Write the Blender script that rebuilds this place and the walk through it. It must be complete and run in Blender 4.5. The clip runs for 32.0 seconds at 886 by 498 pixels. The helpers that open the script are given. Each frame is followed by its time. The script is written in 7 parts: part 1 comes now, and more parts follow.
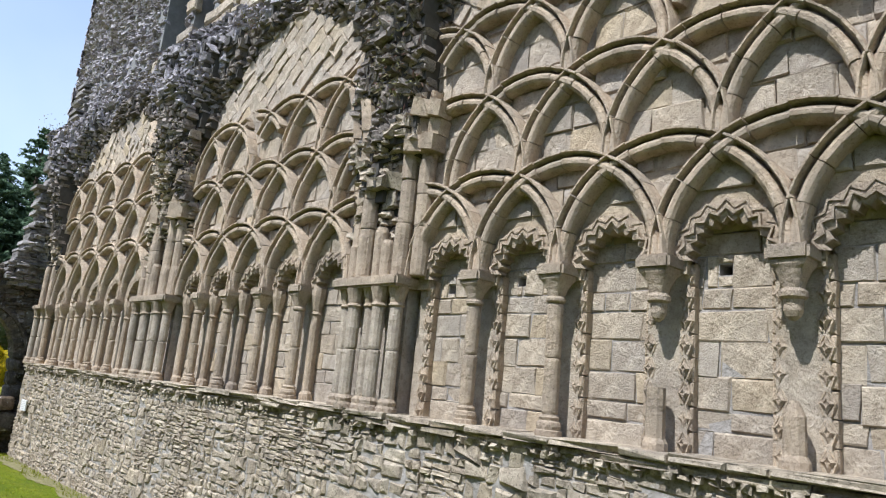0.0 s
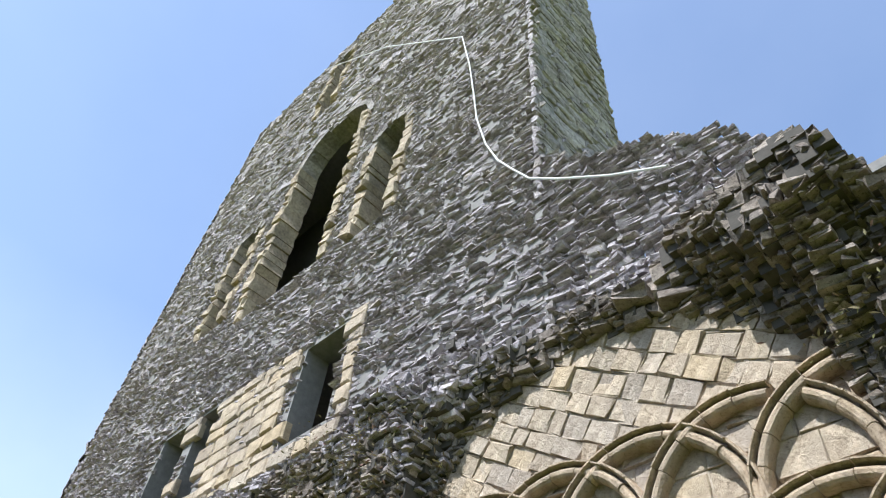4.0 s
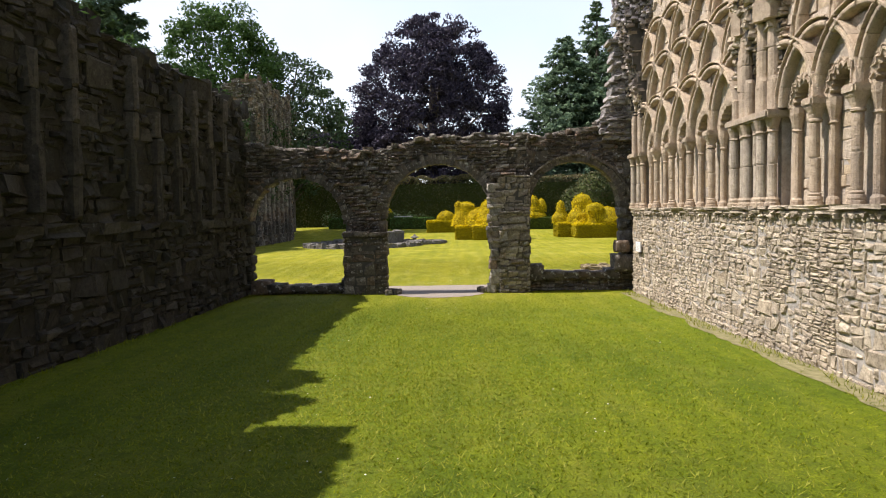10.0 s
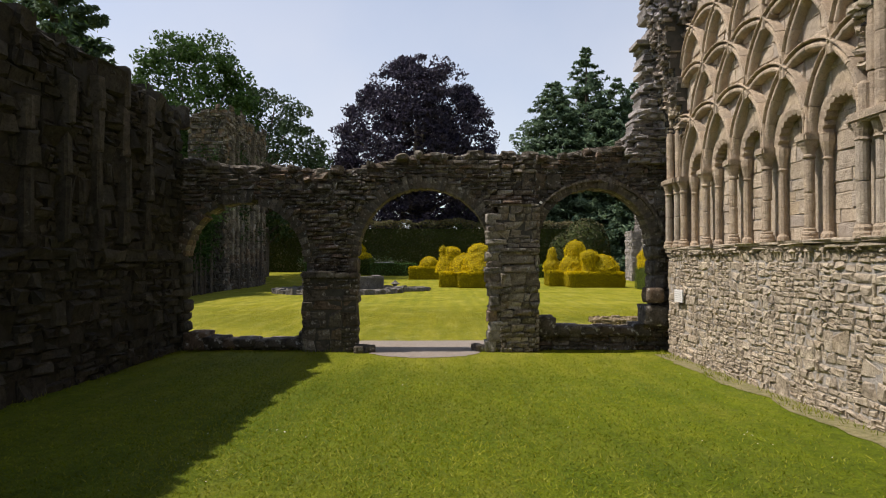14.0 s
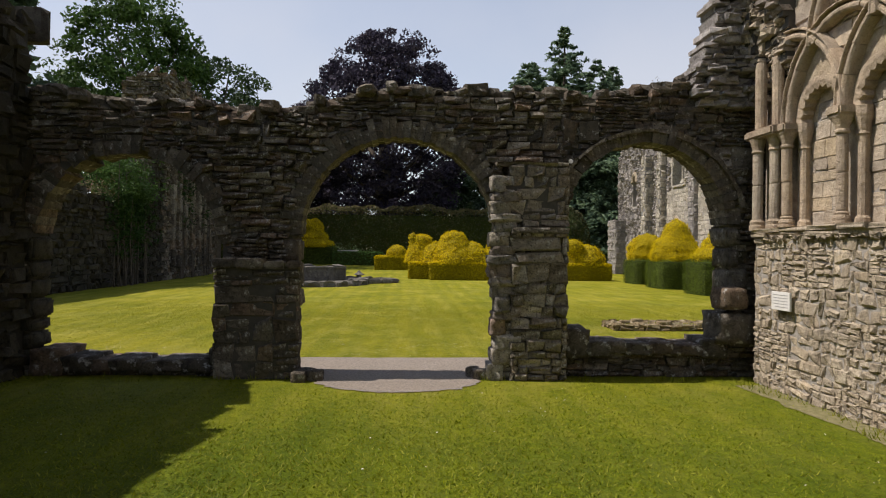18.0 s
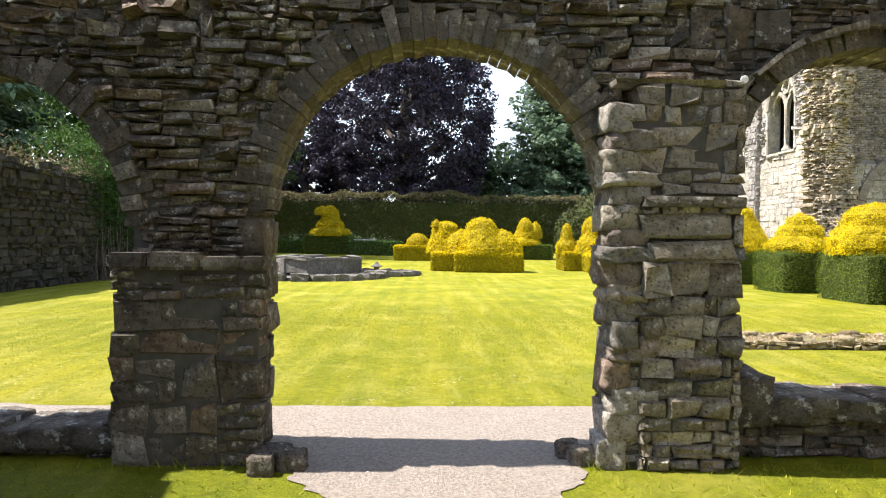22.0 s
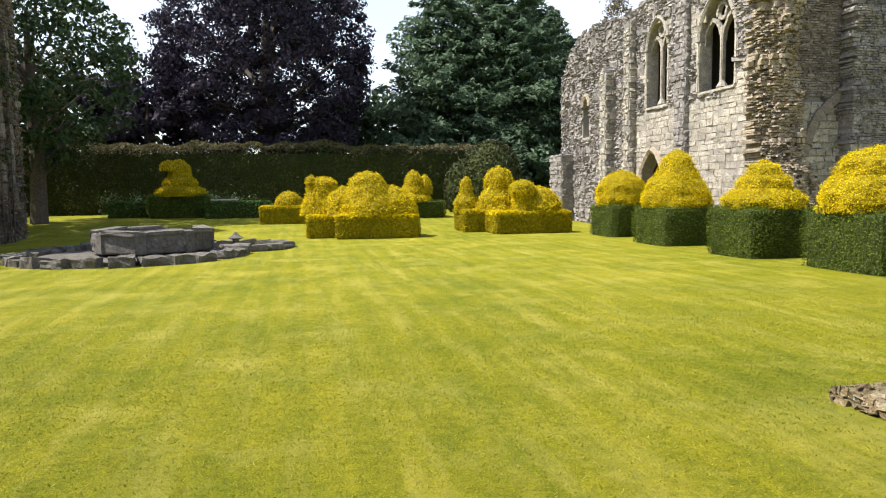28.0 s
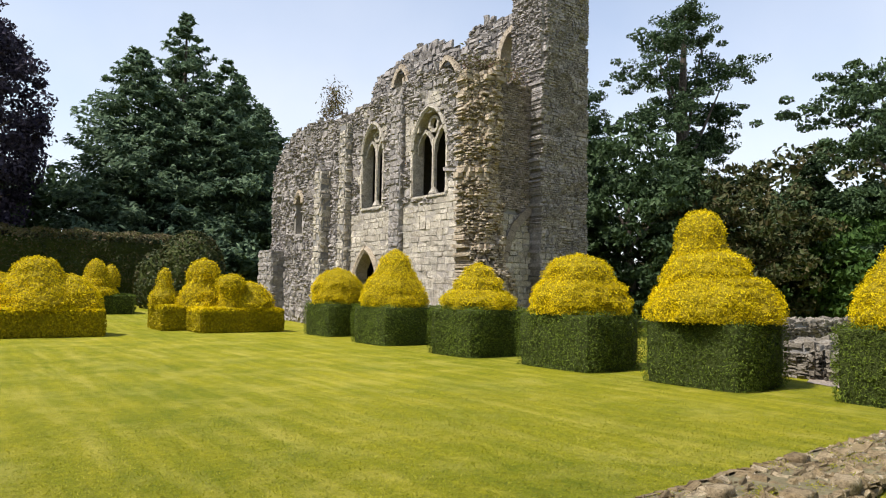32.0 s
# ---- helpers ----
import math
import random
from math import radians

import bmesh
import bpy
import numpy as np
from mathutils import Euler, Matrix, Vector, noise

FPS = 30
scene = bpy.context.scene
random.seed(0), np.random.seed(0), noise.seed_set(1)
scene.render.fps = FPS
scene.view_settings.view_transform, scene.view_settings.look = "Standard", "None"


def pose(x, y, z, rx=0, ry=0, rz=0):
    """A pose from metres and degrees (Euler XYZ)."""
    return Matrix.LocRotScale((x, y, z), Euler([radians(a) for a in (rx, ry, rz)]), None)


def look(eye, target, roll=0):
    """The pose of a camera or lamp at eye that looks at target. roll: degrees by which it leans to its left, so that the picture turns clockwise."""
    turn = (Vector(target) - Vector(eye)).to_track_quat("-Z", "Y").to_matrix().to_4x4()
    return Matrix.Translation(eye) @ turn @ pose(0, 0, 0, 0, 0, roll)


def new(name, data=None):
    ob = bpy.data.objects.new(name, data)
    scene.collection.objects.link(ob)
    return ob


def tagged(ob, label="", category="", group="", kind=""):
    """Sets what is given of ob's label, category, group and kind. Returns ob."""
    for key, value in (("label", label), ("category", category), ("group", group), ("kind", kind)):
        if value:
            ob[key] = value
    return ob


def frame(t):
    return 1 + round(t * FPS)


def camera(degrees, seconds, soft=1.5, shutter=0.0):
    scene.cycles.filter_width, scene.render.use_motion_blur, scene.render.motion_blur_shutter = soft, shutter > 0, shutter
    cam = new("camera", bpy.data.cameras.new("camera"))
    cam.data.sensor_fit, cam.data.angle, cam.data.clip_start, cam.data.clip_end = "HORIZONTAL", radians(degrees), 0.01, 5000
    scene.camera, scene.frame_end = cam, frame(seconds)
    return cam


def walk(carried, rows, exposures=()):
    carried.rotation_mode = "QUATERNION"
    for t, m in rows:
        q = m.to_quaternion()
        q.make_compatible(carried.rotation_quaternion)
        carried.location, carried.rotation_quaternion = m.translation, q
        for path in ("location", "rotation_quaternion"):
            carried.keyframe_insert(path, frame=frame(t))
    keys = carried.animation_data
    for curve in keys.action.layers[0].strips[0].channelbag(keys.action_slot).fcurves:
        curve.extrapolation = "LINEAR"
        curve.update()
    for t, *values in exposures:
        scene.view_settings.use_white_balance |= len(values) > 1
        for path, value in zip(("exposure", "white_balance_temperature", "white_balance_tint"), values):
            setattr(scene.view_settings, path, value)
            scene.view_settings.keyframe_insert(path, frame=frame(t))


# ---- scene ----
cam = camera(66.0, 32.0, soft=1.1)
PATH = [
    (0, (0.733, -15.94, 2.031), (2.071, -14.51, 2.436), 5.5),
    (0.5, (0.774, -15.935, 2.067), (2.035, -14.505, 2.672), 6.0),
    (1, (0.703, -15.933, 2.117), (1.916, -14.531, 2.869), 6.5),
    (1.5, (0.711, -15.95, 2.143), (1.866, -14.61, 3.076), 6.1),
    (2, (0.691, -15.953, 2.131), (1.789, -14.711, 3.251), 6.7),
    (2.5, (0.663, -15.95, 2.119), (1.68, -14.797, 3.398), 7.4),
    (3, (0.632, -15.968, 2.153), (1.556, -14.897, 3.567), 7.8),
    (3.5, (0.613, -15.977, 2.18), (1.439, -15.01, 3.723), 7.3),
    (5.5, (0.648, -16.041, 2.094), (1.649, -14.822, 3.323), 6.0),
    (6, (0.72, -15.973, 2.109), (1.814, -14.611, 3.082), 5.4),
    (6.5, (0.672, -16.008, 2.167), (1.806, -14.479, 2.782), 1.0),
    (7, (0.769, -15.921, 2.156), (1.632, -14.148, 2.493), -0.3),
    (7.5, (0.817, -15.741, 2.0), (1.258, -13.79, 1.981), 1.0),
    (8, (0.702, -15.641, 1.953), (0.962, -13.661, 1.857), 3.0),
    (8.5, (0.637, -15.402, 1.916), (0.75, -13.409, 1.807), -0.8),
    (9, (0.675, -15.286, 1.894), (0.674, -13.289, 1.786), 1.1),
    (9.5, (0.758, -15.238, 1.867), (0.719, -13.241, 1.758), 1.2),
    (10, (0.667, -14.968, 1.809), (0.618, -12.971, 1.699), -1.0),
    (10.5, (0.65, -14.751, 1.78), (0.544, -12.762, 1.596), -0.9),
    (11, (0.678, -14.552, 1.653), (0.575, -12.556, 1.568), 0.9),
    (11.5, (0.667, -14.164, 1.571), (0.825, -12.171, 1.57), 4.9),
    (12, (0.729, -13.706, 1.533), (0.762, -11.707, 1.572), -0.7),
    (12.5, (0.592, -13.206, 1.564), (0.544, -11.208, 1.645), -0.4),
    (13, (0.565, -12.778, 1.592), (0.572, -10.778, 1.6), 0.5),
    (13.5, (0.554, -12.264, 1.555), (0.574, -10.265, 1.58), 1.2),
    (14, (0.513, -11.847, 1.588), (0.518, -9.847, 1.621), 0.0),
    (14.5, (0.531, -11.37, 1.548), (0.558, -9.371, 1.577), 0.8),
    (16.5, (0.386, -9.44, 1.51), (0.428, -7.44, 1.519), -1.1),
    (17, (0.383, -8.931, 1.508), (0.402, -6.931, 1.531), -0.5),
    (17.5, (0.335, -8.498, 1.51), (0.333, -6.498, 1.551), 2.4),
    (18, (0.316, -7.969, 1.511), (0.421, -5.972, 1.516), 0.7),
    (18.5, (0.302, -7.536, 1.5), (0.325, -5.537, 1.446), 2.0),
    (19, (0.229, -7.165, 1.52), (0.246, -5.166, 1.478), 1.4),
    (19.5, (0.221, -6.709, 1.5), (0.203, -4.71, 1.458), 0.6),
    (20, (0.173, -6.288, 1.492), (0.161, -4.288, 1.438), 1.8),
    (20.5, (0.161, -5.834, 1.495), (0.211, -3.837, 1.416), 1.6),
    (21, (0.143, -5.363, 1.504), (0.156, -3.364, 1.447), 1.7),
    (21.5, (0.117, -4.912, 1.506), (0.192, -2.913, 1.503), 1.2),
    (22, (0.125, -4.459, 1.494), (0.176, -2.46, 1.467), 0.7),
    (22.5, (0.079, -4.007, 1.485), (0.134, -2.009, 1.423), 0.8),
    (23, (0.07, -3.598, 1.485), (0.155, -1.601, 1.404), 1.6),
    (23.5, (0.068, -3.16, 1.473), (0.121, -1.164, 1.365), 1.0),
    (24, (0.03, -2.718, 1.482), (0.132, -0.723, 1.386), -0.2),
    (24.5, (0.061, -2.281, 1.479), (0.175, -0.287, 1.37), 0.5),
    (25, (0.03, -1.881, 1.481), (0.188, 0.11, 1.388), 1.1),
    (25.5, (0.011, -1.526, 1.514), (0.27, 0.452, 1.375), -0.1),
    (27.5, (-0.045, 0.544, 1.755), (0.294, 2.5, 1.519), 1.0),
    (28, (0.052, 1.14, 1.773), (0.467, 3.089, 1.604), -0.7),
    (28.5, (0.152, 1.513, 1.78), (0.45, 3.484, 1.62), -1.4),
    (29, (-0.051, 1.804, 1.681), (0.469, 3.73, 1.545), -0.4),
    (29.5, (-0.115, 2.248, 1.628), (0.628, 4.099, 1.474), 1.5),
    (30, (0.039, 2.507, 1.491), (0.955, 4.282, 1.378), 3.1),
    (30.5, (0.17, 2.644, 1.483), (1.256, 4.321, 1.397), 1.5),
    (31, (0.14, 2.667, 1.502), (1.287, 4.304, 1.466), 2.5),
    (31.5, (-0.007, 2.591, 1.597), (1.185, 4.197, 1.637), 1.4),
    (32, (-0.067, 2.548, 1.653), (1.135, 4.141, 1.78), 1.1),
]
walk(cam, [(t, look(eye, target, roll)) for t, eye, target, roll in PATH], [(0, 0.53, 5740, 10), (1, 0.71, 5560, 9.5), (2, 0.7, 5760, 9.5), (3.5, 0.83, 5920, 9.5), (6, 0.68, 6200, 11), (7, 0.56, 6600, 13), (8, 0.45, 6600, 14), (9, 0.6, 6700, 15), (11, 0.8, 6700, 15), (12, 0.4, 6700, 15), (13, 0.04, 6850, 15), (14, 0.16, 6850, 15), (17, 0.1, 6900, 15), (18, 0.04, 6900, 14.5), (19, 0.58, 6750, 14), (21, 1.26, 6620, 12.5), (23, 1.55, 6480, 12), (25, 1.16, 6260, 11.5), (28, 0.86, 6650, 11), (30, 0.87, 6680, 11.5), (31, 0.62, 6680, 11.5), (32, 0.52, 6680, 11.5)])

# ---- light ----
world = bpy.data.worlds.new("sky_world")
scene.world = world
world.use_nodes = True
wn, wl = world.node_tree.nodes, world.node_tree.links
wn.clear()
w_out, w_bg, w_sky = wn.new("ShaderNodeOutputWorld"), wn.new("ShaderNodeBackground"), wn.new("ShaderNodeTexSky")
w_sky.sky_type, w_sky.sun_disc = "NISHITA", False
SUN_ELEV, SUN_SIDE = radians(57), radians(4)
to_sun = Vector((-math.cos(SUN_ELEV) * math.cos(SUN_SIDE), math.cos(SUN_ELEV) * math.sin(SUN_SIDE), math.sin(SUN_ELEV)))
w_sky.sun_elevation, w_sky.sun_rotation = SUN_ELEV, math.atan2(to_sun.x, to_sun.y)
w_sky.air_density, w_sky.dust_density, w_sky.ozone_density = 1.0, 0.5, 0.9
w_noise, w_ramp, w_mix, w_low = wn.new("ShaderNodeTexNoise"), wn.new("ShaderNodeValToRGB"), wn.new("ShaderNodeMix"), wn.new("ShaderNodeValToRGB")
w_tc, w_sep, w_mul = wn.new("ShaderNodeTexCoord"), wn.new("ShaderNodeSeparateXYZ"), wn.new("ShaderNodeMath")
w_noise.inputs["Scale"].default_value, w_noise.inputs["Detail"].default_value = 2.2, 6
w_ramp.color_ramp.elements[0].position, w_ramp.color_ramp.elements[1].position = 0.25, 0.6
w_ramp.color_ramp.elements[0].color = (0.5, 0.5, 0.5, 1)
w_low.color_ramp.elements[0].position, w_low.color_ramp.elements[1].position = 0.14, 0.62
w_low.color_ramp.elements[0].color, w_low.color_ramp.elements[1].color = (0.8, 0.8, 0.8, 1), (0.14, 0.14, 0.14, 1)
w_mul.operation = "MULTIPLY"
w_mix.data_type = "RGBA"
w_mix.inputs["B"].default_value = (4.7, 4.95, 5.4, 1)
wl.new(w_tc.outputs["Generated"], w_noise.inputs["Vector"])
wl.new(w_tc.outputs["Generated"], w_sep.inputs["Vector"])
wl.new(w_sep.outputs["Z"], w_low.inputs["Fac"])
wl.new(w_noise.outputs["Fac"], w_ramp.inputs["Fac"])
wl.new(w_ramp.outputs["Color"], w_mul.inputs[0])
wl.new(w_low.outputs["Color"], w_mul.inputs[1])
wl.new(w_mul.outputs["Value"], w_mix.inputs["Factor"])
wl.new(w_sky.outputs["Color"], w_mix.inputs["A"])
wl.new(w_mix.outputs["Result"], w_bg.inputs["Color"])
w_bg.inputs["Strength"].default_value = 0.15
wl.new(w_bg.outputs["Background"], w_out.inputs["Surface"])
sun_data = bpy.data.lights.new("sun", "SUN")
sun_data.energy, sun_data.angle, sun_data.color = 5.0, radians(0.53), (1.0, 0.97, 0.925)
sun = new("sun", sun_data)
sun.matrix_world = look(to_sun * 60, (0, 0, 0))

# ---- materials ----


def node_mat(name):
    m = bpy.data.materials.new(name)
    m.use_nodes = True
    return m, m.node_tree.nodes, m.node_tree.links, m.node_tree.nodes["Principled BSDF"]


def ramp_node(nodes, stops):
    r = nodes.new("ShaderNodeValToRGB")
    e = r.color_ramp.elements
    while len(e) < len(stops):
        e.new(0.5)
    for el, (p, c) in zip(e, stops):
        el.position, el.color = p, (*c, 1)
    return r


def mixed(nodes, links, a, b, fac, blend="MIX"):
    x = nodes.new("ShaderNodeMix")
    x.data_type, x.blend_type = "RGBA", blend
    for key, v in (("A", a), ("B", b), ("Factor", fac)):
        if isinstance(v, tuple):
            x.inputs[key].default_value = (*v, 1)
        elif isinstance(v, float):
            x.inputs[key].default_value = v
        else:
            links.new(v, x.inputs[key])
    return x.outputs["Result"]


def noise_node(nodes, links, scale, detail=6.0, rough=0.6):
    c, n = nodes.new("ShaderNodeTexCoord"), nodes.new("ShaderNodeTexNoise")
    n.inputs["Scale"].default_value, n.inputs["Detail"].default_value, n.inputs["Roughness"].default_value = scale, detail, rough
    links.new(c.outputs["Object"], n.inputs["Vector"])
    return n.outputs["Fac"]


def stone_mat(name, tones, stain=(0.10, 0.09, 0.075), lichen=(0.55, 0.54, 0.5), stain_amount=0.5, lichen_amount=0.25, bump=0.8, part_random=False, grain=14.0, spot=5.5, pit=0.5, lichen_at=0.62, patch=0.62, contrast=1.0):
    """Weathered stone: a tone per stone, mottling, dark stains, pale lichen spots, pitted relief."""
    m, n, l, p = node_mat(name)
    if part_random:
        rnd = n.new("ShaderNodeObjectInfo").outputs["Random"]
    else:
        rnd = n.new("ShaderNodeNewGeometry").outputs["Random Per Island"]
    r = ramp_node(n, [(i / max(1, len(tones) - 1), c) for i, c in enumerate(tones)])
    l.new(rnd, r.inputs["Fac"])
    fine = noise_node(n, l, grain, 8.0, 0.7)
    fr = ramp_node(n, [(0.24, tuple(1 - contrast * q for q in (0.64, 0.655, 0.675))), (0.5, (0.95, 0.95, 0.94)), (0.78, tuple(1 + contrast * q for q in (0.4, 0.38, 0.35)))])
    l.new(fine, fr.inputs["Fac"])
    col = mixed(n, l, r.outputs["Color"], fr.outputs["Color"], 1.0, "MULTIPLY")
    pits = noise_node(n, l, 55.0, 4.0, 0.6)
    pr = ramp_node(n, [(0.33, (pit, pit * 0.97, pit * 0.94)), (0.44, (1.0, 1.0, 1.0))])
    l.new(pits, pr.inputs["Fac"])
    col = mixed(n, l, col, pr.outputs["Color"], 1.0, "MULTIPLY")
    blotch = noise_node(n, l, 3.2, 7.0, 0.75)
    tr = ramp_node(n, [(0.34, (patch, patch * 0.97, patch * 0.94)), (0.55, (1.0, 1.0, 1.0)), (0.72, (1.2, 1.17, 1.1))])
    l.new(blotch, tr.inputs["Fac"])
    col = mixed(n, l, col, tr.outputs["Color"], 1.0, "MULTIPLY")
    big = noise_node(n, l, 0.9, 6.0, 0.65)
    br = ramp_node(n, [(0.48, (0, 0, 0)), (0.72, (stain_amount,) * 3)])
    l.new(big, br.inputs["Fac"])
    col = mixed(n, l, col, stain, br.outputs["Color"])
    spots = noise_node(n, l, spot, 5.0, 0.75)
    sr = ramp_node(n, [(lichen_at, (0, 0, 0)), (lichen_at + 0.08, (lichen_amount,) * 3)])
    l.new(spots, sr.inputs["Fac"])
    col = mixed(n, l, col, lichen, sr.outputs["Color"])
    l.new(col, p.inputs["Base Color"])
    p.inputs["Roughness"].default_value = 0.93
    p.inputs["Specular IOR Level"].default_value = 0.2
    b = n.new("ShaderNodeBump")
    b.inputs["Strength"].default_value, b.inputs["Distance"].default_value = bump, 0.035
    l.new(fine, b.inputs["Height"])
    mid = noise_node(n, l, 48.0, 6.0, 0.7)
    b2 = n.new("ShaderNodeBump")
    b2.inputs["Strength"].default_value, b2.inputs["Distance"].default_value = bump, 0.012
    l.new(mid, b2.inputs["Height"])
    l.new(b.outputs["Normal"], b2.inputs["Normal"])
    l.new(b2.outputs["Normal"], p.inputs["Normal"])
    return m


def plain_mat(name, c1, c2, scale, rough=0.9, bump=0.3, dist=0.02):
    m, n, l, p = node_mat(name)
    f = noise_node(n, l, scale, 8.0, 0.65)
    r = ramp_node(n, [(0.3, c1), (0.7, c2)])
    l.new(f, r.inputs["Fac"])
    l.new(r.outputs["Color"], p.inputs["Base Color"])
    p.inputs["Roughness"].default_value = rough
    p.inputs["Specular IOR Level"].default_value = 0.25
    b = n.new("ShaderNodeBump")
    b.inputs["Strength"].default_value, b.inputs["Distance"].default_value = bump, dist
    l.new(f, b.inputs["Height"])
    l.new(b.outputs["Normal"], p.inputs["Normal"])
    return m


def leaf_mat(name, tones, glow=0.25):
    m, n, l, p = node_mat(name)
    rnd = n.new("ShaderNodeNewGeometry").outputs["Random Per Island"]
    r = ramp_node(n, [(i / (len(tones) - 1), c) for i, c in enumerate(tones)])
    l.new(rnd, r.inputs["Fac"])
    big = noise_node(n, l, 0.6, 4.0)
    fr = ramp_node(n, [(0.3, (0.7, 0.72, 0.7)), (0.7, (1.2, 1.18, 1.1))])
    l.new(big, fr.inputs["Fac"])
    col = mixed(n, l, r.outputs["Color"], fr.outputs["Color"], 1.0, "MULTIPLY")
    l.new(col, p.inputs["Base Color"])
    p.inputs["Roughness"].default_value = 0.55
    p.inputs["Specular IOR Level"].default_value = 0.12
    t, a = n.new("ShaderNodeBsdfTranslucent"), n.new("ShaderNodeMixShader")
    l.new(col, t.inputs["Color"])
    a.inputs["Fac"].default_value = glow
    l.new(p.outputs["BSDF"], a.inputs[1])
    l.new(t.outputs["BSDF"], a.inputs[2])
    l.new(a.outputs["Shader"], n["Material Output"].inputs["Surface"])
    return m


PALE = [(0.358, 0.296, 0.22), (0.463, 0.389, 0.29), (0.405, 0.334, 0.248), (0.527, 0.446, 0.334), (0.435, 0.352, 0.249)]
BUFF = [(0.464, 0.377, 0.277), (0.527, 0.437, 0.323), (0.431, 0.36, 0.277), (0.56, 0.461, 0.337), (0.475, 0.401, 0.314), (0.535, 0.424, 0.278), (0.412, 0.35, 0.282), (0.516, 0.441, 0.346)]
GREY = [(0.271, 0.249, 0.235), (0.365, 0.338, 0.317), (0.312, 0.283, 0.261), (0.424, 0.389, 0.362), (0.222, 0.207, 0.197)]
DARK = [(0.101, 0.086, 0.068), (0.177, 0.149, 0.117), (0.129, 0.108, 0.083), (0.258, 0.218, 0.169), (0.082, 0.072, 0.059), (0.231, 0.162, 0.111), (0.148, 0.129, 0.105), (0.353, 0.312, 0.254)]
CARVED = [(0.487, 0.38, 0.266), (0.591, 0.46, 0.325), (0.429, 0.343, 0.249), (0.552, 0.435, 0.309)]
CREAM = [(0.428, 0.385, 0.319), (0.510, 0.465, 0.387), (0.367, 0.335, 0.284), (0.561, 0.510, 0.426), (0.469, 0.420, 0.343)]
M_PALE = stone_mat("rubble_pale", PALE, stain=(0.14, 0.13, 0.115), stain_amount=0.45, lichen_amount=0.35)
M_PALE_PART = stone_mat("rubble_pale_piece", PALE, stain=(0.14, 0.13, 0.115), stain_amount=0.45, lichen_amount=0.35, part_random=True)
M_ASHLAR = stone_mat("ashlar_buff", BUFF, stain=(0.19, 0.17, 0.15), stain_amount=0.5, lichen_amount=0.1, bump=0.85, contrast=0.5, pit=0.72, patch=0.74)
M_ASHLAR_PART = stone_mat("ashlar_buff_piece", BUFF, stain=(0.19, 0.17, 0.15), stain_amount=0.5, lichen_amount=0.1, bump=0.85, part_random=True, contrast=0.5, pit=0.72, patch=0.74)
M_CARVED = stone_mat("carved_stone", CARVED, stain=(0.14, 0.125, 0.11), stain_amount=0.6, lichen_amount=0.12, bump=0.9, contrast=0.5, pit=0.72, patch=0.74)
M_CREAM = stone_mat("limestone_cream", CREAM, stain=(0.2, 0.185, 0.16), stain_amount=0.55, lichen_amount=0.2)
M_GREY = stone_mat("rubble_grey", GREY, stain=(0.12, 0.115, 0.11), stain_amount=0.5, lichen_amount=0.3)
TOWER = [(0.35, 0.318, 0.338), (0.46, 0.423, 0.438), (0.39, 0.357, 0.372), (0.53, 0.488, 0.495), (0.3, 0.274, 0.292), (0.45, 0.4, 0.37)]
M_CARVED_PART = stone_mat("carved_stone_piece", CARVED, stain=(0.14, 0.125, 0.11), stain_amount=0.6, lichen_amount=0.12, bump=0.9, part_random=True, contrast=0.5, pit=0.72, patch=0.74)
M_TOWER = stone_mat("tower_rubble", TOWER, stain=(0.15, 0.138, 0.142), stain_amount=0.5, lichen=(0.52, 0.495, 0.51), lichen_amount=0.3)
M_TOWER_PART = stone_mat("tower_rubble_piece", TOWER, stain=(0.15, 0.138, 0.142), stain_amount=0.5, lichen=(0.52, 0.495, 0.51), lichen_amount=0.3, part_random=True)
M_DARK = stone_mat("rubble_dark", DARK, stain=(0.04, 0.038, 0.028), stain_amount=0.7, lichen=(0.46, 0.45, 0.41), lichen_amount=0.75, spot=9.0, pit=0.3, lichen_at=0.57, patch=0.28)
M_DARK_PART = stone_mat("rubble_dark_piece", DARK, stain=(0.04, 0.038, 0.028), stain_amount=0.7, lichen=(0.46, 0.45, 0.41), lichen_amount=0.75, part_random=True, spot=9.0, pit=0.3, lichen_at=0.57, patch=0.28)
# Mossy stone of the south walls; their deep shade is also darkened into these colours.
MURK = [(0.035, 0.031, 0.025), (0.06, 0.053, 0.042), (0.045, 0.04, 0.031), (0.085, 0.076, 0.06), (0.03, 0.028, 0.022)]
M_MURK = stone_mat("rubble_shade_mossy", MURK, stain=(0.025, 0.027, 0.015), stain_amount=0.6, lichen=(0.3, 0.29, 0.26), lichen_amount=0.3, bump=0.7)
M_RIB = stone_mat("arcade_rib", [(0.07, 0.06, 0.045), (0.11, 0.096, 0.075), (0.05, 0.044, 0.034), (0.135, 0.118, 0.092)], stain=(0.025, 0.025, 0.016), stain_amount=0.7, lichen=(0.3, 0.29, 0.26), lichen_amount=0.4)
M_MURK_MORTAR = plain_mat("mortar_shade_mossy", (0.02, 0.019, 0.015), (0.04, 0.036, 0.028), 9.0)
VAULT = [(0.197, 0.166, 0.139), (0.33, 0.283, 0.241), (0.25, 0.21, 0.175), (0.426, 0.365, 0.307), (0.16, 0.135, 0.115)]
M_VAULT = stone_mat("vault_rubble", VAULT, stain=(0.055, 0.05, 0.048), stain_amount=0.6, lichen_amount=0.3)
M_VAULT_PART = stone_mat("vault_rubble_piece", VAULT, stain=(0.055, 0.05, 0.048), stain_amount=0.6, lichen_amount=0.3, part_random=True)
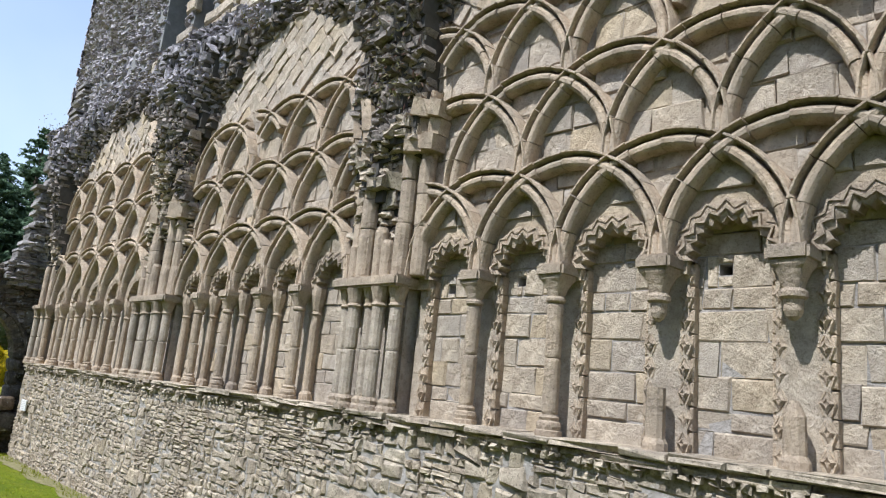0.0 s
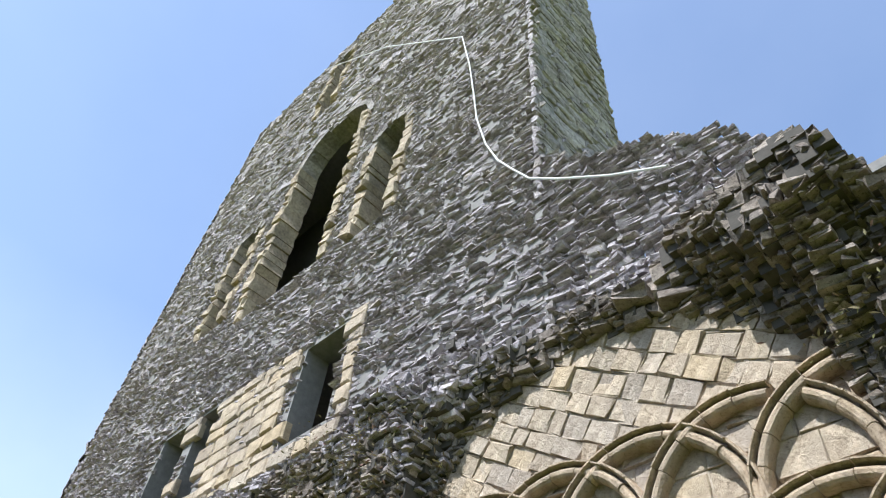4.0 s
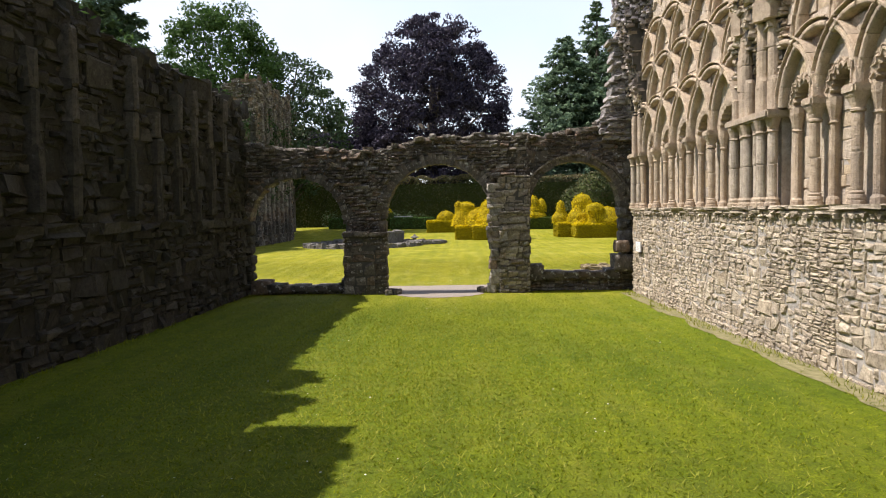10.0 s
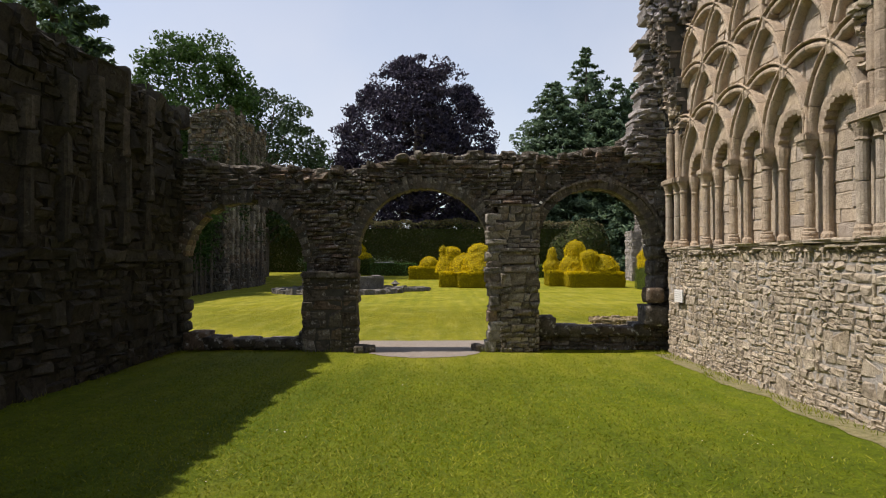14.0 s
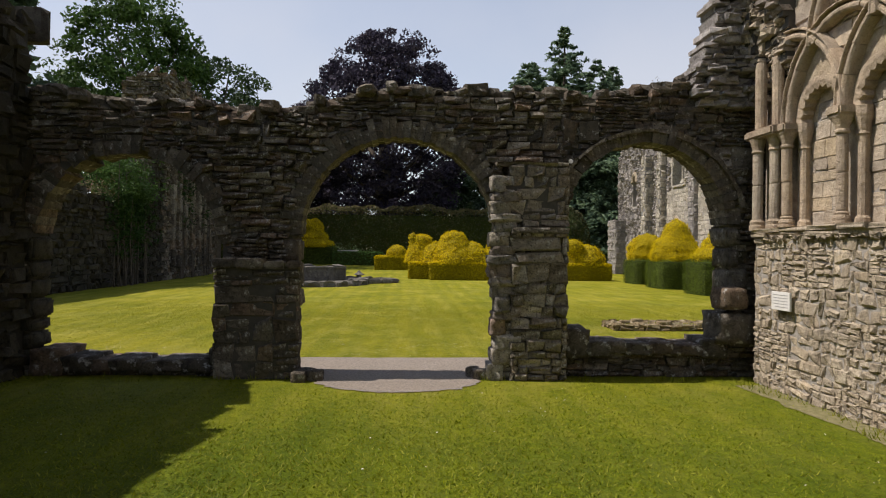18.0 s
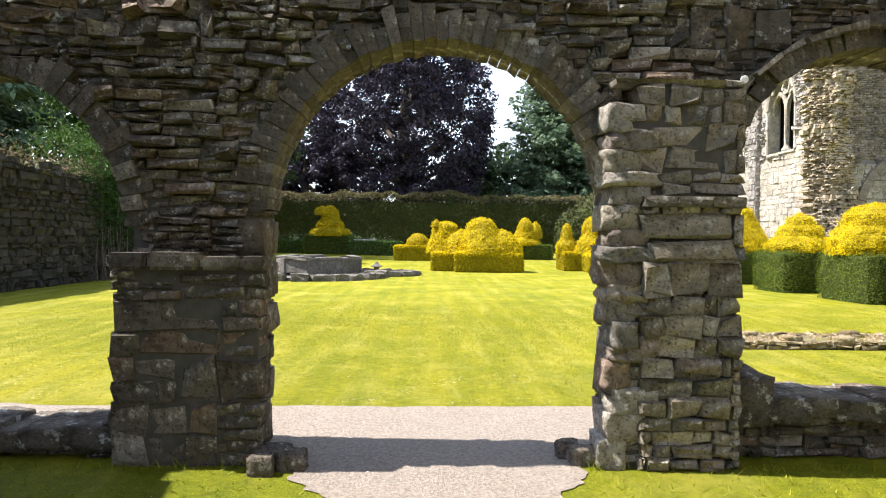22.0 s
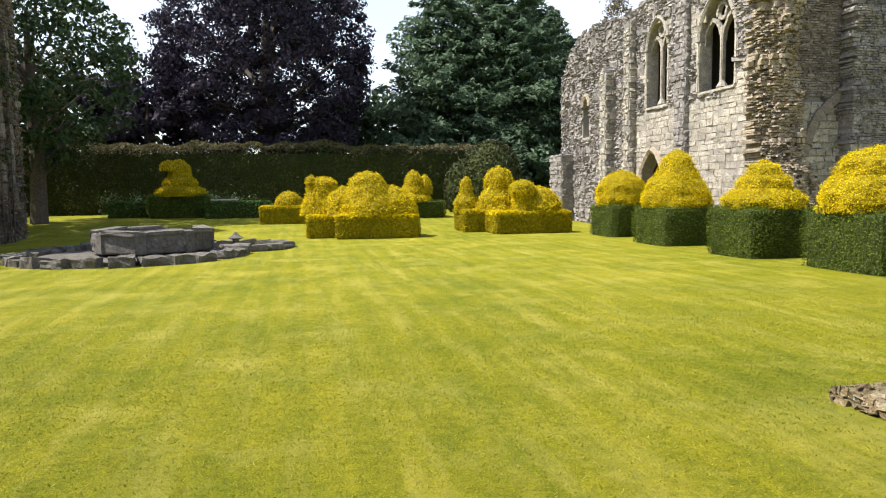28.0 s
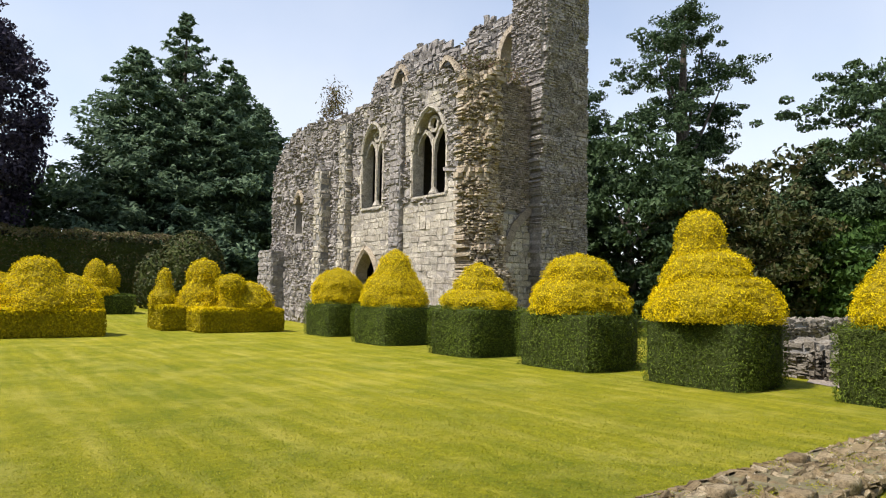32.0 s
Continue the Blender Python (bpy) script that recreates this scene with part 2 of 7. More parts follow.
M_FOOT = stone_mat("low_wall_stone", [(0.16, 0.14, 0.112), (0.25, 0.222, 0.182), (0.2, 0.176, 0.142), (0.3, 0.27, 0.225)], stain=(0.07, 0.064, 0.045), stain_amount=0.6, lichen_amount=0.3)
M_MORTAR = plain_mat("mortar", (0.13, 0.122, 0.108), (0.21, 0.195, 0.172), 9.0)
M_MORTAR_PALE = plain_mat("mortar_pale", (0.24, 0.215, 0.185), (0.40, 0.365, 0.32), 16.0, bump=0.8, dist=0.04)
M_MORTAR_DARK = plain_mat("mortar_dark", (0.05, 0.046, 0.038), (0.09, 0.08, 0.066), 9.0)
M_MORTAR_GREY = plain_mat("mortar_grey", (0.17, 0.163, 0.152), (0.25, 0.24, 0.225), 9.0)
M_GRAVEL = plain_mat("gravel", (0.17, 0.14, 0.112), (0.39, 0.33, 0.27), 45.0, bump=1.0, dist=0.03)
M_WORN = plain_mat("worn_turf", (0.10, 0.10, 0.03), (0.27, 0.23, 0.12), 14.0, bump=0.8, dist=0.03)
M_BARK = plain_mat("bark", (0.05, 0.042, 0.035), (0.14, 0.115, 0.09), 8.0, bump=0.9, dist=0.05)
M_CABLE = plain_mat("cable", (0.6, 0.6, 0.58), (0.75, 0.75, 0.73), 20.0)
M_PLAQUE = plain_mat("plaque", (0.62, 0.60, 0.56), (0.74, 0.72, 0.68), 30.0, bump=0.1)
M_LETTER = plain_mat("plaque_lettering", (0.3, 0.29, 0.28), (0.36, 0.35, 0.33), 30.0, bump=0.05)
M_BENCH = plain_mat("bench_wood", (0.42, 0.40, 0.37), (0.56, 0.54, 0.50), 12.0)
L_GREEN = leaf_mat("yew_green", [(0.045, 0.068, 0.01), (0.098, 0.138, 0.018), (0.17, 0.225, 0.03), (0.07, 0.102, 0.013), (0.125, 0.178, 0.022)])
L_GOLD = leaf_mat("yew_gold", [(0.42, 0.32, 0.003), (0.61, 0.462, 0.004), (0.735, 0.568, 0.005), (0.79, 0.625, 0.006), (0.525, 0.395, 0.004)])
# Olive older growth for golden hedge sides, darkened to carry their shade.
L_GOLD_SHADE = leaf_mat("yew_gold_shaded_side", [(0.2, 0.17, 0.004), (0.3, 0.24, 0.005), (0.42, 0.33, 0.005), (0.26, 0.22, 0.006), (0.54, 0.42, 0.005)], 0.15)
L_COPPER = leaf_mat("beech_copper", [(0.022, 0.018, 0.034), (0.043, 0.036, 0.06), (0.072, 0.06, 0.09), (0.032, 0.027, 0.046)], 0.12)
L_SPRUCE = leaf_mat("spruce", [(0.06, 0.1, 0.062), (0.115, 0.175, 0.105), (0.17, 0.24, 0.145), (0.085, 0.135, 0.082)], 0.35)
L_PINE = leaf_mat("pine", [(0.026, 0.047, 0.02), (0.052, 0.088, 0.038), (0.08, 0.122, 0.058)], 0.15)
L_BROAD = leaf_mat("broadleaf", [(0.03, 0.065, 0.015), (0.055, 0.11, 0.025), (0.085, 0.15, 0.04), (0.04, 0.085, 0.02)])
L_HEDGE = leaf_mat("hedge_dark", [(0.02, 0.032, 0.012), (0.045, 0.06, 0.02), (0.07, 0.08, 0.03), (0.09, 0.075, 0.035), (0.03, 0.045, 0.015)], 0.12)
# Browned hedge tips, also made paler for the sunlit top.
L_TIPS = leaf_mat("hedge_sunlit_tips", [(0.09, 0.1, 0.03), (0.16, 0.14, 0.07), (0.2, 0.15, 0.1), (0.13, 0.14, 0.05), (0.1, 0.085, 0.06)], 0.2)
L_IVY = leaf_mat("ivy", [(0.015, 0.04, 0.01), (0.03, 0.07, 0.015), (0.06, 0.11, 0.03)], 0.2)
L_DRY = leaf_mat("dry_growth", [(0.14, 0.11, 0.07), (0.24, 0.2, 0.12), (0.16, 0.16, 0.06), (0.22, 0.12, 0.11)], 0.2)
L_FLOWER = leaf_mat("pale_flower", [(0.3, 0.3, 0.25), (0.1, 0.16, 0.07), (0.07, 0.12, 0.05), (0.12, 0.18, 0.09)], 0.2)
# Cores darker than their leaves, painting in the shade between sprigs.
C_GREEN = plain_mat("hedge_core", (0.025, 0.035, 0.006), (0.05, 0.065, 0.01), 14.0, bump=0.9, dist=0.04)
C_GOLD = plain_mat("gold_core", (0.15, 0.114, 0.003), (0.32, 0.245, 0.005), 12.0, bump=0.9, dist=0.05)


def grass_mat():
    """Mown turf: lush green within the walls, drier and yellower on the open garth, with mower lines."""
    m, n, l, p = node_mat("lawn")
    tc, sep = n.new("ShaderNodeTexCoord"), n.new("ShaderNodeSeparateXYZ")
    l.new(tc.outputs["Object"], sep.inputs["Vector"])
    fine, tuft, big = noise_node(n, l, 60.0, 6.0, 0.8), noise_node(n, l, 11.0, 6.0, 0.75), noise_node(n, l, 0.22, 6.0, 0.6)
    lush = ramp_node(n, [(0.3, (0.1, 0.14, 0.003)), (0.7, (0.165, 0.192, 0.006))])
    dry = ramp_node(n, [(0.3, (0.178, 0.182, 0.005)), (0.7, (0.256, 0.232, 0.011))])
    l.new(big, lush.inputs["Fac"])
    l.new(big, dry.inputs["Fac"])
    rng_y = n.new("ShaderNodeMapRange")
    rng_y.inputs["From Min"].default_value, rng_y.inputs["From Max"].default_value = -3.0, 2.0
    l.new(sep.outputs["Y"], rng_y.inputs["Value"])
    col = mixed(n, l, lush.outputs["Color"], dry.outputs["Color"], rng_y.outputs["Result"])
    for src, lo, hi in ((tuft, (0.62, 0.68, 0.55), (1.36, 1.3, 1.3)), (fine, (0.42, 0.46, 0.36), (1.58, 1.54, 1.5))):
        r = ramp_node(n, [(0.3, lo), (0.7, hi)])
        l.new(src, r.inputs["Fac"])
        col = mixed(n, l, col, r.outputs["Color"], 1.0, "MULTIPLY")
    wave = n.new("ShaderNodeTexWave")
    wave.inputs["Scale"].default_value, wave.inputs["Distortion"].default_value = 0.62, 2.0
    l.new(tc.outputs["Object"], wave.inputs["Vector"])
    r4 = ramp_node(n, [(0.3, (0.92, 0.95, 0.9)), (0.75, (1.06, 1.05, 1.05))])
    l.new(wave.outputs["Fac"], r4.inputs["Fac"])
    col = mixed(n, l, col, r4.outputs["Color"], 1.0, "MULTIPLY")
    # dry streaks drawn out along the mowing, and paler worn patches
    drawn, long_noise = n.new("ShaderNodeMapping"), n.new("ShaderNodeTexNoise")
    drawn.inputs["Scale"].default_value = (2.6, 0.32, 1.0)
    long_noise.inputs["Scale"].default_value, long_noise.inputs["Detail"].default_value, long_noise.inputs["Roughness"].default_value = 1.0, 7.0, 0.72
    l.new(tc.outputs["Object"], drawn.inputs["Vector"])
    l.new(drawn.outputs["Vector"], long_noise.inputs["Vector"])
    patch = noise_node(n, l, 0.8, 8.0, 0.75)
    for src, lo, hi, amount in ((long_noise.outputs["Fac"], 0.5, 0.68, 0.6), (patch, 0.5, 0.68, 0.65)):
        r5 = ramp_node(n, [(lo, (0, 0, 0)), (hi, (amount,) * 3)])
        l.new(src, r5.inputs["Fac"])
        weak = n.new("ShaderNodeMath")
        weak.operation = "MULTIPLY_ADD"
        weak.inputs[1].default_value, weak.inputs[2].default_value = 0.75, 0.25
        l.new(rng_y.outputs["Result"], weak.inputs[0])
        col = mixed(n, l, col, (0.38, 0.33, 0.06), mixed(n, l, (0.0, 0.0, 0.0), r5.outputs["Color"], weak.outputs["Value"]))
    dark = noise_node(n, l, 0.55, 5.0, 0.7)
    r6 = ramp_node(n, [(0.36, (0.72, 0.8, 0.7)), (0.56, (1.0, 1.0, 1.0))])
    l.new(dark, r6.inputs["Fac"])
    col = mixed(n, l, col, r6.outputs["Color"], 1.0, "MULTIPLY")
    l.new(col, p.inputs["Base Color"])
    p.inputs["Roughness"].default_value = 0.8
    p.inputs["Specular IOR Level"].default_value = 0.15
    b = n.new("ShaderNodeBump")
    b.inputs["Strength"].default_value, b.inputs["Distance"].default_value = 0.9, 0.03
    l.new(fine, b.inputs["Height"])
    l.new(b.outputs["Normal"], p.inputs["Normal"])
    return m


M_LAWN = grass_mat()
L_BLADE = leaf_mat("grass_blade", [(0.09, 0.13, 0.003), (0.2, 0.235, 0.006), (0.34, 0.34, 0.05), (0.14, 0.18, 0.004)], 0.4)
L_BLADE_DRY = leaf_mat("grass_blade_dry", [(0.15, 0.165, 0.005), (0.26, 0.26, 0.01), (0.38, 0.35, 0.05), (0.2, 0.21, 0.006)], 0.4)
L_STRAW = leaf_mat("straw", [(0.4, 0.36, 0.2), (0.48, 0.44, 0.27), (0.34, 0.31, 0.14)], 0.2)
L_DAISY = leaf_mat("daisy", [(0.75, 0.75, 0.72), (0.8, 0.8, 0.78)], 0.1)

# ---- mesh helpers ----
RNG = np.random.default_rng(7)


def mesh_part(name, verts, faces, material, parent=None, label="", smooth=False):
    me = bpy.data.meshes.new(name)
    me.from_pydata([tuple(v) for v in verts] if not isinstance(verts, np.ndarray) else verts.tolist(), [], faces if isinstance(faces, list) else faces.tolist())
    me.materials.append(material)
    if smooth:
        me.polygons.foreach_set("use_smooth", [True] * len(me.polygons))
    me.update()
    ob = new(name, me)
    ob.parent = parent
    if label:
        tagged(ob, label)
    return ob


def part(name, bm, material, parent, label="", smooth=False):
    me = bpy.data.meshes.new(name)
    bm.to_mesh(me)
    bm.free()
    me.materials.append(material)
    if smooth:
        me.polygons.foreach_set("use_smooth", [True] * len(me.polygons))
    ob = new(name, me)
    ob.parent = parent
    if label:
        tagged(ob, label)
    return ob


def thing(name, label, category, group="", kind="", at=(0, 0, 0)):
    ob = new(name)
    ob.empty_display_size = 0.2
    ob.location = at
    return tagged(ob, label, category, group, kind)


class Frame:
    """A wall plane: a point (u, v, n) is origin + u * U + v * V + n * N."""

    def __init__(self, origin, u, v, n):
        self.o, self.u, self.v, self.n = (np.array(a, float) for a in (origin, u, v, n))

    def put(self, pts):
        pts = np.asarray(pts, float)
        return self.o + pts[..., :1] * self.u + pts[..., 1:2] * self.v + pts[..., 2:3] * self.n


def courses(u0, u1, v0, v1, heights, lengths, keep=None, rng=RNG, gap=0.012):
    """Rectangles of stones laid in uneven courses, where keep(u, v) holds."""
    out, v = [], v0
    while v < v1 - 0.02:
        h = min(rng.uniform(*heights), v1 - v)
        u = u0 + rng.uniform(-0.5, 0) * lengths[1]
        while u < u1:
            w = rng.uniform(*lengths)
            a, b = max(u, u0), min(u + w, u1)
            if b - a > 0.35 * lengths[0] and (keep is None or keep((a + b) / 2, v + h / 2)):
                out.append((a + gap / 2, v + gap / 2, b - gap / 2, v + h - gap / 2))
            u += w
        v += h
    return np.array(out).reshape(-1, 4)


def rubble(u0, u1, v0, v1, heights, lengths, keep=None, rng=RNG, gap=0.012, cell=0.7, big=0.18):
    """Uneven rubble: patches of wall, each with courses of its own height, and some larger blocks."""
    out, v = [], v0
    while v < v1 - 0.02:
        band = min(rng.uniform(0.22, 0.42), v1 - v)
        u = u0
        while u < u1 - 0.01:
            w = min(rng.uniform(0.4, 1.5) * cell, u1 - u)
            k = rng.uniform(0.7, 1.5) if rng.random() > big else rng.uniform(1.8, 2.6)
            n = max(1, round(band / (k * rng.uniform(*heights))))
            lk = k ** 0.5 if k < 1.7 else k * 0.95
            out.append(courses(u, u + w, v, v + band, (band / n * 0.999, band / n * 1.001), (lengths[0] * lk, lengths[1] * lk), keep, rng, gap))
            u += w
        v += band
    return np.concatenate([o for o in out if len(o)]) if any(len(o) for o in out) else np.zeros((0, 4))


def stone_arrays(rects, fr, proud=(0.01, 0.05), deep=0.06, rough=0.012, rng=RNG, tilt=0.0, chamfer=0.03, skew=0.0):
    """Vertices and faces of rough-faced stones over the rectangles: back edge, shoulder, front face."""
    k = len(rects)
    u0, v0, u1, v1 = rects.T
    w, h = u1 - u0, v1 - v0
    front = rng.uniform(*proud, k)
    ch = np.minimum(np.minimum(w, h) * 0.22, chamfer)
    pts = np.zeros((k, 12, 3))
    cu, cv = np.array([0, 1, 1, 0]), np.array([0, 0, 1, 1])
    for i in range(4):
        pts[:, i] = np.stack([u0 + cu[i] * w, v0 + cv[i] * h, np.full(k, -deep)], 1)
        pts[:, 4 + i] = np.stack([u0 + cu[i] * w, v0 + cv[i] * h, front - ch], 1)
        su, sv = 1 - 2 * cu[i], 1 - 2 * cv[i]
        pts[:, 8 + i] = np.stack([u0 + cu[i] * w + su * ch, v0 + cv[i] * h + sv * ch, front], 1)
    j = rng.normal(0, 1, (k, 12, 3)) * rough
    j[:, :4] = j[:, 4:8]
    j[:, :, :2] *= np.minimum(1.0, np.minimum(w, h) / 0.12)[:, None, None] * 0.8
    pts += j
    if skew:
        lean = rng.normal(0, skew, (k, 4, 2)) * np.minimum(w, h)[:, None, None]
        pts[:, :, :2] += np.concatenate([lean, lean, lean], 1)
    if tilt:
        pts[:, 8:, 2] += (rng.normal(0, tilt, k)[:, None]) * (cv - 0.5) * h[:, None] + (rng.normal(0, tilt, k)[:, None]) * (cu - 0.5) * w[:, None]
    quad = [(a, (a + 1) % 4, 4 + (a + 1) % 4, 4 + a) for a in range(4)] + [(4 + a, 4 + (a + 1) % 4, 8 + (a + 1) % 4, 8 + a) for a in range(4)] + [(8, 9, 10, 11)]
    faces = (np.arange(k)[:, None, None] * 12 + np.array(quad)[None]).reshape(-1, 4)
    return fr.put(pts.reshape(-1, 3)), faces


def stone_field(parent, rects, fr, material, pieces=None, piece_material=None, name="stone", **kw):
    """Stones over the rectangles: those that pieces(u, v) picks are objects of their own (300 at most), the rest one mesh."""
    if len(rects) == 0:
        return
    mask = np.zeros(len(rects), bool)
    if pieces is not None:
        mid = (rects[:, :2] + rects[:, 2:]) / 2
        idx = [i for i, (a, b) in enumerate(mid) if pieces(a, b)][:300]
        mask[idx] = True
    verts, faces = stone_arrays(rects, fr, **kw)
    lay_stones(parent, verts.reshape(-1, 12, 3), faces[:9], mask, material, piece_material or material, name)


def lay_stones(parent, vv, quad, mask, material, piece_material, name="stone"):
    for i in np.nonzero(mask)[0]:
        c = vv[i].mean(0)
        ob = mesh_part(name, vv[i] - c, quad, piece_material, parent)
        ob.location = c
    rest = np.nonzero(~mask)[0]
    if len(rest):
        f = (np.arange(len(rest))[:, None, None] * 12 + quad[None]).reshape(-1, 4)
        tagged(mesh_part("stonework", vv[rest].reshape(-1, 3), f, material, parent), kind="stuff")


def prism(name, poly, fr, n0, n1, material, parent=None):
    """A solid: the outline poly (u, v) carried from depth n0 to n1."""
    bm = bmesh.new()
    a = [bm.verts.new(fr.put((u, v, n0))) for u, v in poly]
    b = [bm.verts.new(fr.put((u, v, n1))) for u, v in poly]
    bm.faces.new(a)
    bm.faces.new(b[::-1])
    for i in range(len(poly)):
        j = (i + 1) % len(poly)
        bm.faces.new((a[i], b[i], b[j], a[j]))
    bmesh.ops.recalc_face_normals(bm, faces=bm.faces)
    bmesh.ops.triangulate(bm, faces=[f for f in bm.faces if len(f.verts) > 4])
    return part(name, bm, material, parent)


def block(name, lo, hi, material, parent=None, bevel=0.0, label=""):
    bm = bmesh.new()
    bmesh.ops.create_cube(bm, size=1)
    for v in bm.verts:
        v.co = Vector([(a + b) / 2 + c * (b - a) for a, b, c in zip(lo, hi, v.co)])
    if bevel:
        bmesh.ops.bevel(bm, geom=bm.edges[:], offset=bevel, segments=2, affect="EDGES")
    return part(name, bm, material, parent, label)


def lathe(name, profile, centre, material, parent, sides=14, square_top=0, label=""):
    """A turned shape: profile rows are (radius, z)."""
    a = np.linspace(0, 2 * np.pi, sides, endpoint=False)
    box = 1 / np.maximum(np.abs(np.cos(a)), np.abs(np.sin(a)))
    last = len(profile) - 1
    profile = [(r * (1 + (box - 1) * max(0.0, 1 - (last - i) / square_top)) if square_top else r, z) for i, (r, z) in enumerate(profile)]
    verts = np.concatenate([np.stack([centre[0] + r * np.cos(a), centre[1] + r * np.sin(a), np.full(sides, centre[2] + z)], 1) for r, z in profile])
    faces = [(k * sides + i, k * sides + (i + 1) % sides, (k + 1) * sides + (i + 1) % sides, (k + 1) * sides + i) for k in range(len(profile) - 1) for i in range(sides)]
    faces += [tuple(range(sides))[::-1], tuple(range((len(profile) - 1) * sides, len(profile) * sides))]
    return mesh_part(name, verts, faces, material, parent, label, smooth=False)


def sweep_arc(fr, cu, cv, r, a0, a1, profile, pieces, gap=0.003, jitter=0.0025, rng=RNG, skip=0.0, squash=1.0):
    """Voussoirs of a moulded arch in the wall plane: profile rows are (radial offset, depth)."""
    prof = np.array(profile)
    verts, faces, k = [], [], len(prof)
    edges = np.linspace(a0, a1, pieces + 1)
    for i in range(pieces):
        if rng.random() < skip:
            continue
        g = gap / r
        dr, dn = rng.normal(0, jitter), rng.normal(0, jitter * 1.5)
        base = len(verts)
        for a in (edges[i] + g, (edges[i] + edges[i + 1]) / 2, edges[i + 1] - g):
            for pr, pn in prof:
                rr = r + pr + dr
                verts.append((cu + rr * math.cos(a), cv + squash * rr * math.sin(a), pn + dn))
        for s in range(2):
            for q in range(k - 1):
                faces.append((base + s * k + q, base + s * k + q + 1, base + (s + 1) * k + q + 1, base + (s + 1) * k + q))
        faces.append(tuple(base + q for q in range(k)))
        faces.append(tuple(base + 2 * k + q for q in range(k))[::-1])
    return fr.put(np.array(verts).reshape(-1, 3)), faces


def arc_parts(name, material, parent, fr, cu, cv, r, a0, a1, profile, pieces, rng=RNG, jitter=0.008, skip=0.0):
    """An arch of separate moulded stones, each a part of its own."""
    e = np.linspace(a0, a1, pieces + 1)
    for i in range(pieces):
        if rng.random() < skip:
            continue
        v, f = sweep_arc(fr, cu, cv, r, e[i], e[i + 1], profile, 1, rng=rng, jitter=jitter)
        c = v.mean(0)
        mesh_part(name, v - c, f, material, parent).location = c


def leaves(points, normals, size, spread=0.6, rng=RNG, aspect=0.55, offset=0.0):
    """Small leaf faces at the points, turned loosely to the normals."""
    k = len(points)
    n = normals + rng.normal(0, spread, (k, 3))
    n /= np.linalg.norm(n, axis=1, keepdims=True) + 1e-9
    t = np.cross(n, rng.normal(0, 1, (k, 3)))
    t /= np.linalg.norm(t, axis=1, keepdims=True) + 1e-9
    b = np.cross(n, t)
    s = (size * rng.uniform(0.6, 1.3, k))[:, None]
    p = points + normals * offset
    quad = np.stack([p - t * s, p - b * s * aspect + n * s * 0.15, p + t * s, p + b * s * aspect + n * s * 0.15], 1)
    return quad.reshape(-1, 3), np.arange(k * 4).reshape(-1, 4)


def ellipsoid_points(blobs, density, rng=RNG, low=-9):
    """Points and normals on the outside of a union of ellipsoids (x, y, z, rx, ry, rz)."""
    ps, ns = [], []
    B = np.array(blobs, float)
    for i, (x, y, z, rx, ry, rz) in enumerate(B):
        area = 4 * np.pi * ((rx * ry) ** 1.6 / 3 + (rx * rz) ** 1.6 / 3 + (ry * rz) ** 1.6 / 3) ** (1 / 1.6)
        d = rng.normal(0, 1, (int(area * density), 3))
        d /= np.linalg.norm(d, axis=1, keepdims=True)
        p = d * (rx, ry, rz) + (x, y, z)
        inside = np.zeros(len(p), bool)
        for j, o in enumerate(B):
            if j != i:
                inside |= (((p - o[:3]) / (o[3:] * 0.97)) ** 2).sum(1) < 1
        nn = d / (rx, ry, rz)
        nn /= np.linalg.norm(nn, axis=1, keepdims=True)
        ok = ~inside & (p[:, 2] > low)
        ps.append(p[ok]), ns.append(nn[ok])
    return np.concatenate(ps), np.concatenate(ns)


def lumpy(name, blobs, material, parent, shrink=0.94, wobble=0.03, sub=2, low=None):
    bm = bmesh.new()
    for x, y, z, rx, ry, rz in blobs:
        res = bmesh.ops.create_icosphere(bm, subdivisions=sub, radius=1)
        for v in res["verts"]:
            k = 1 + wobble * noise.noise(v.co * 3 + Vector((x, y, z)))
            v.co = Vector((x + v.co.x * rx * shrink * k, y + v.co.y * ry * shrink * k, z + v.co.z * rz * shrink * k))
            if low is not None:
                v.co.z = max(v.co.z, low)
    return part(name, bm, material, parent)


def limb(path, radii, sides=7):
    """A tapered branch through the points of path."""
    verts, faces = [], []
    for i, (p, r) in enumerate(zip(path, radii)):
        p = np.array(p, float)
        d = np.array(path[min(i + 1, len(path) - 1)], float) - np.array(path[max(i - 1, 0)], float)
        d /= np.linalg.norm(d) + 1e-9
        s = np.cross(d, (0.31, 0.95, 0.1))
        s /= np.linalg.norm(s)
        q = np.cross(d, s)
        verts += [tuple(p + r * (math.cos(a) * s + math.sin(a) * q)) for a in np.linspace(0, 2 * math.pi, sides, endpoint=False)]
    for i in range(len(path) - 1):
        faces += [(i * sides + k, i * sides + (k + 1) % sides, (i + 1) * sides + (k + 1) % sides, (i + 1) * sides + k) for k in range(sides)]
    return verts, faces


def rough_stone(w, d, h, rng, rounding=0.35, cuts=2, relief=0.1):
    """A worn block: softened corners and an uneven surface."""
    bm = bmesh.new()
    bmesh.ops.create_cube(bm, size=1)
    bmesh.ops.subdivide_edges(bm, edges=bm.edges[:], cuts=cuts, use_grid_fill=True)
    o = Vector(rng.uniform(-50, 50, 3))
    for v in bm.verts:
        c = v.co.copy()
        c = c.lerp(c.normalized() * 0.62, rounding)
        c += noise.noise_vector(c * 2.2 + o) * relief * 1.3 + noise.noise_vector(c * 6 + o) * relief * 0.5
        v.co = Vector((c.x * w, c.y * d, c.z * h))
    return bm


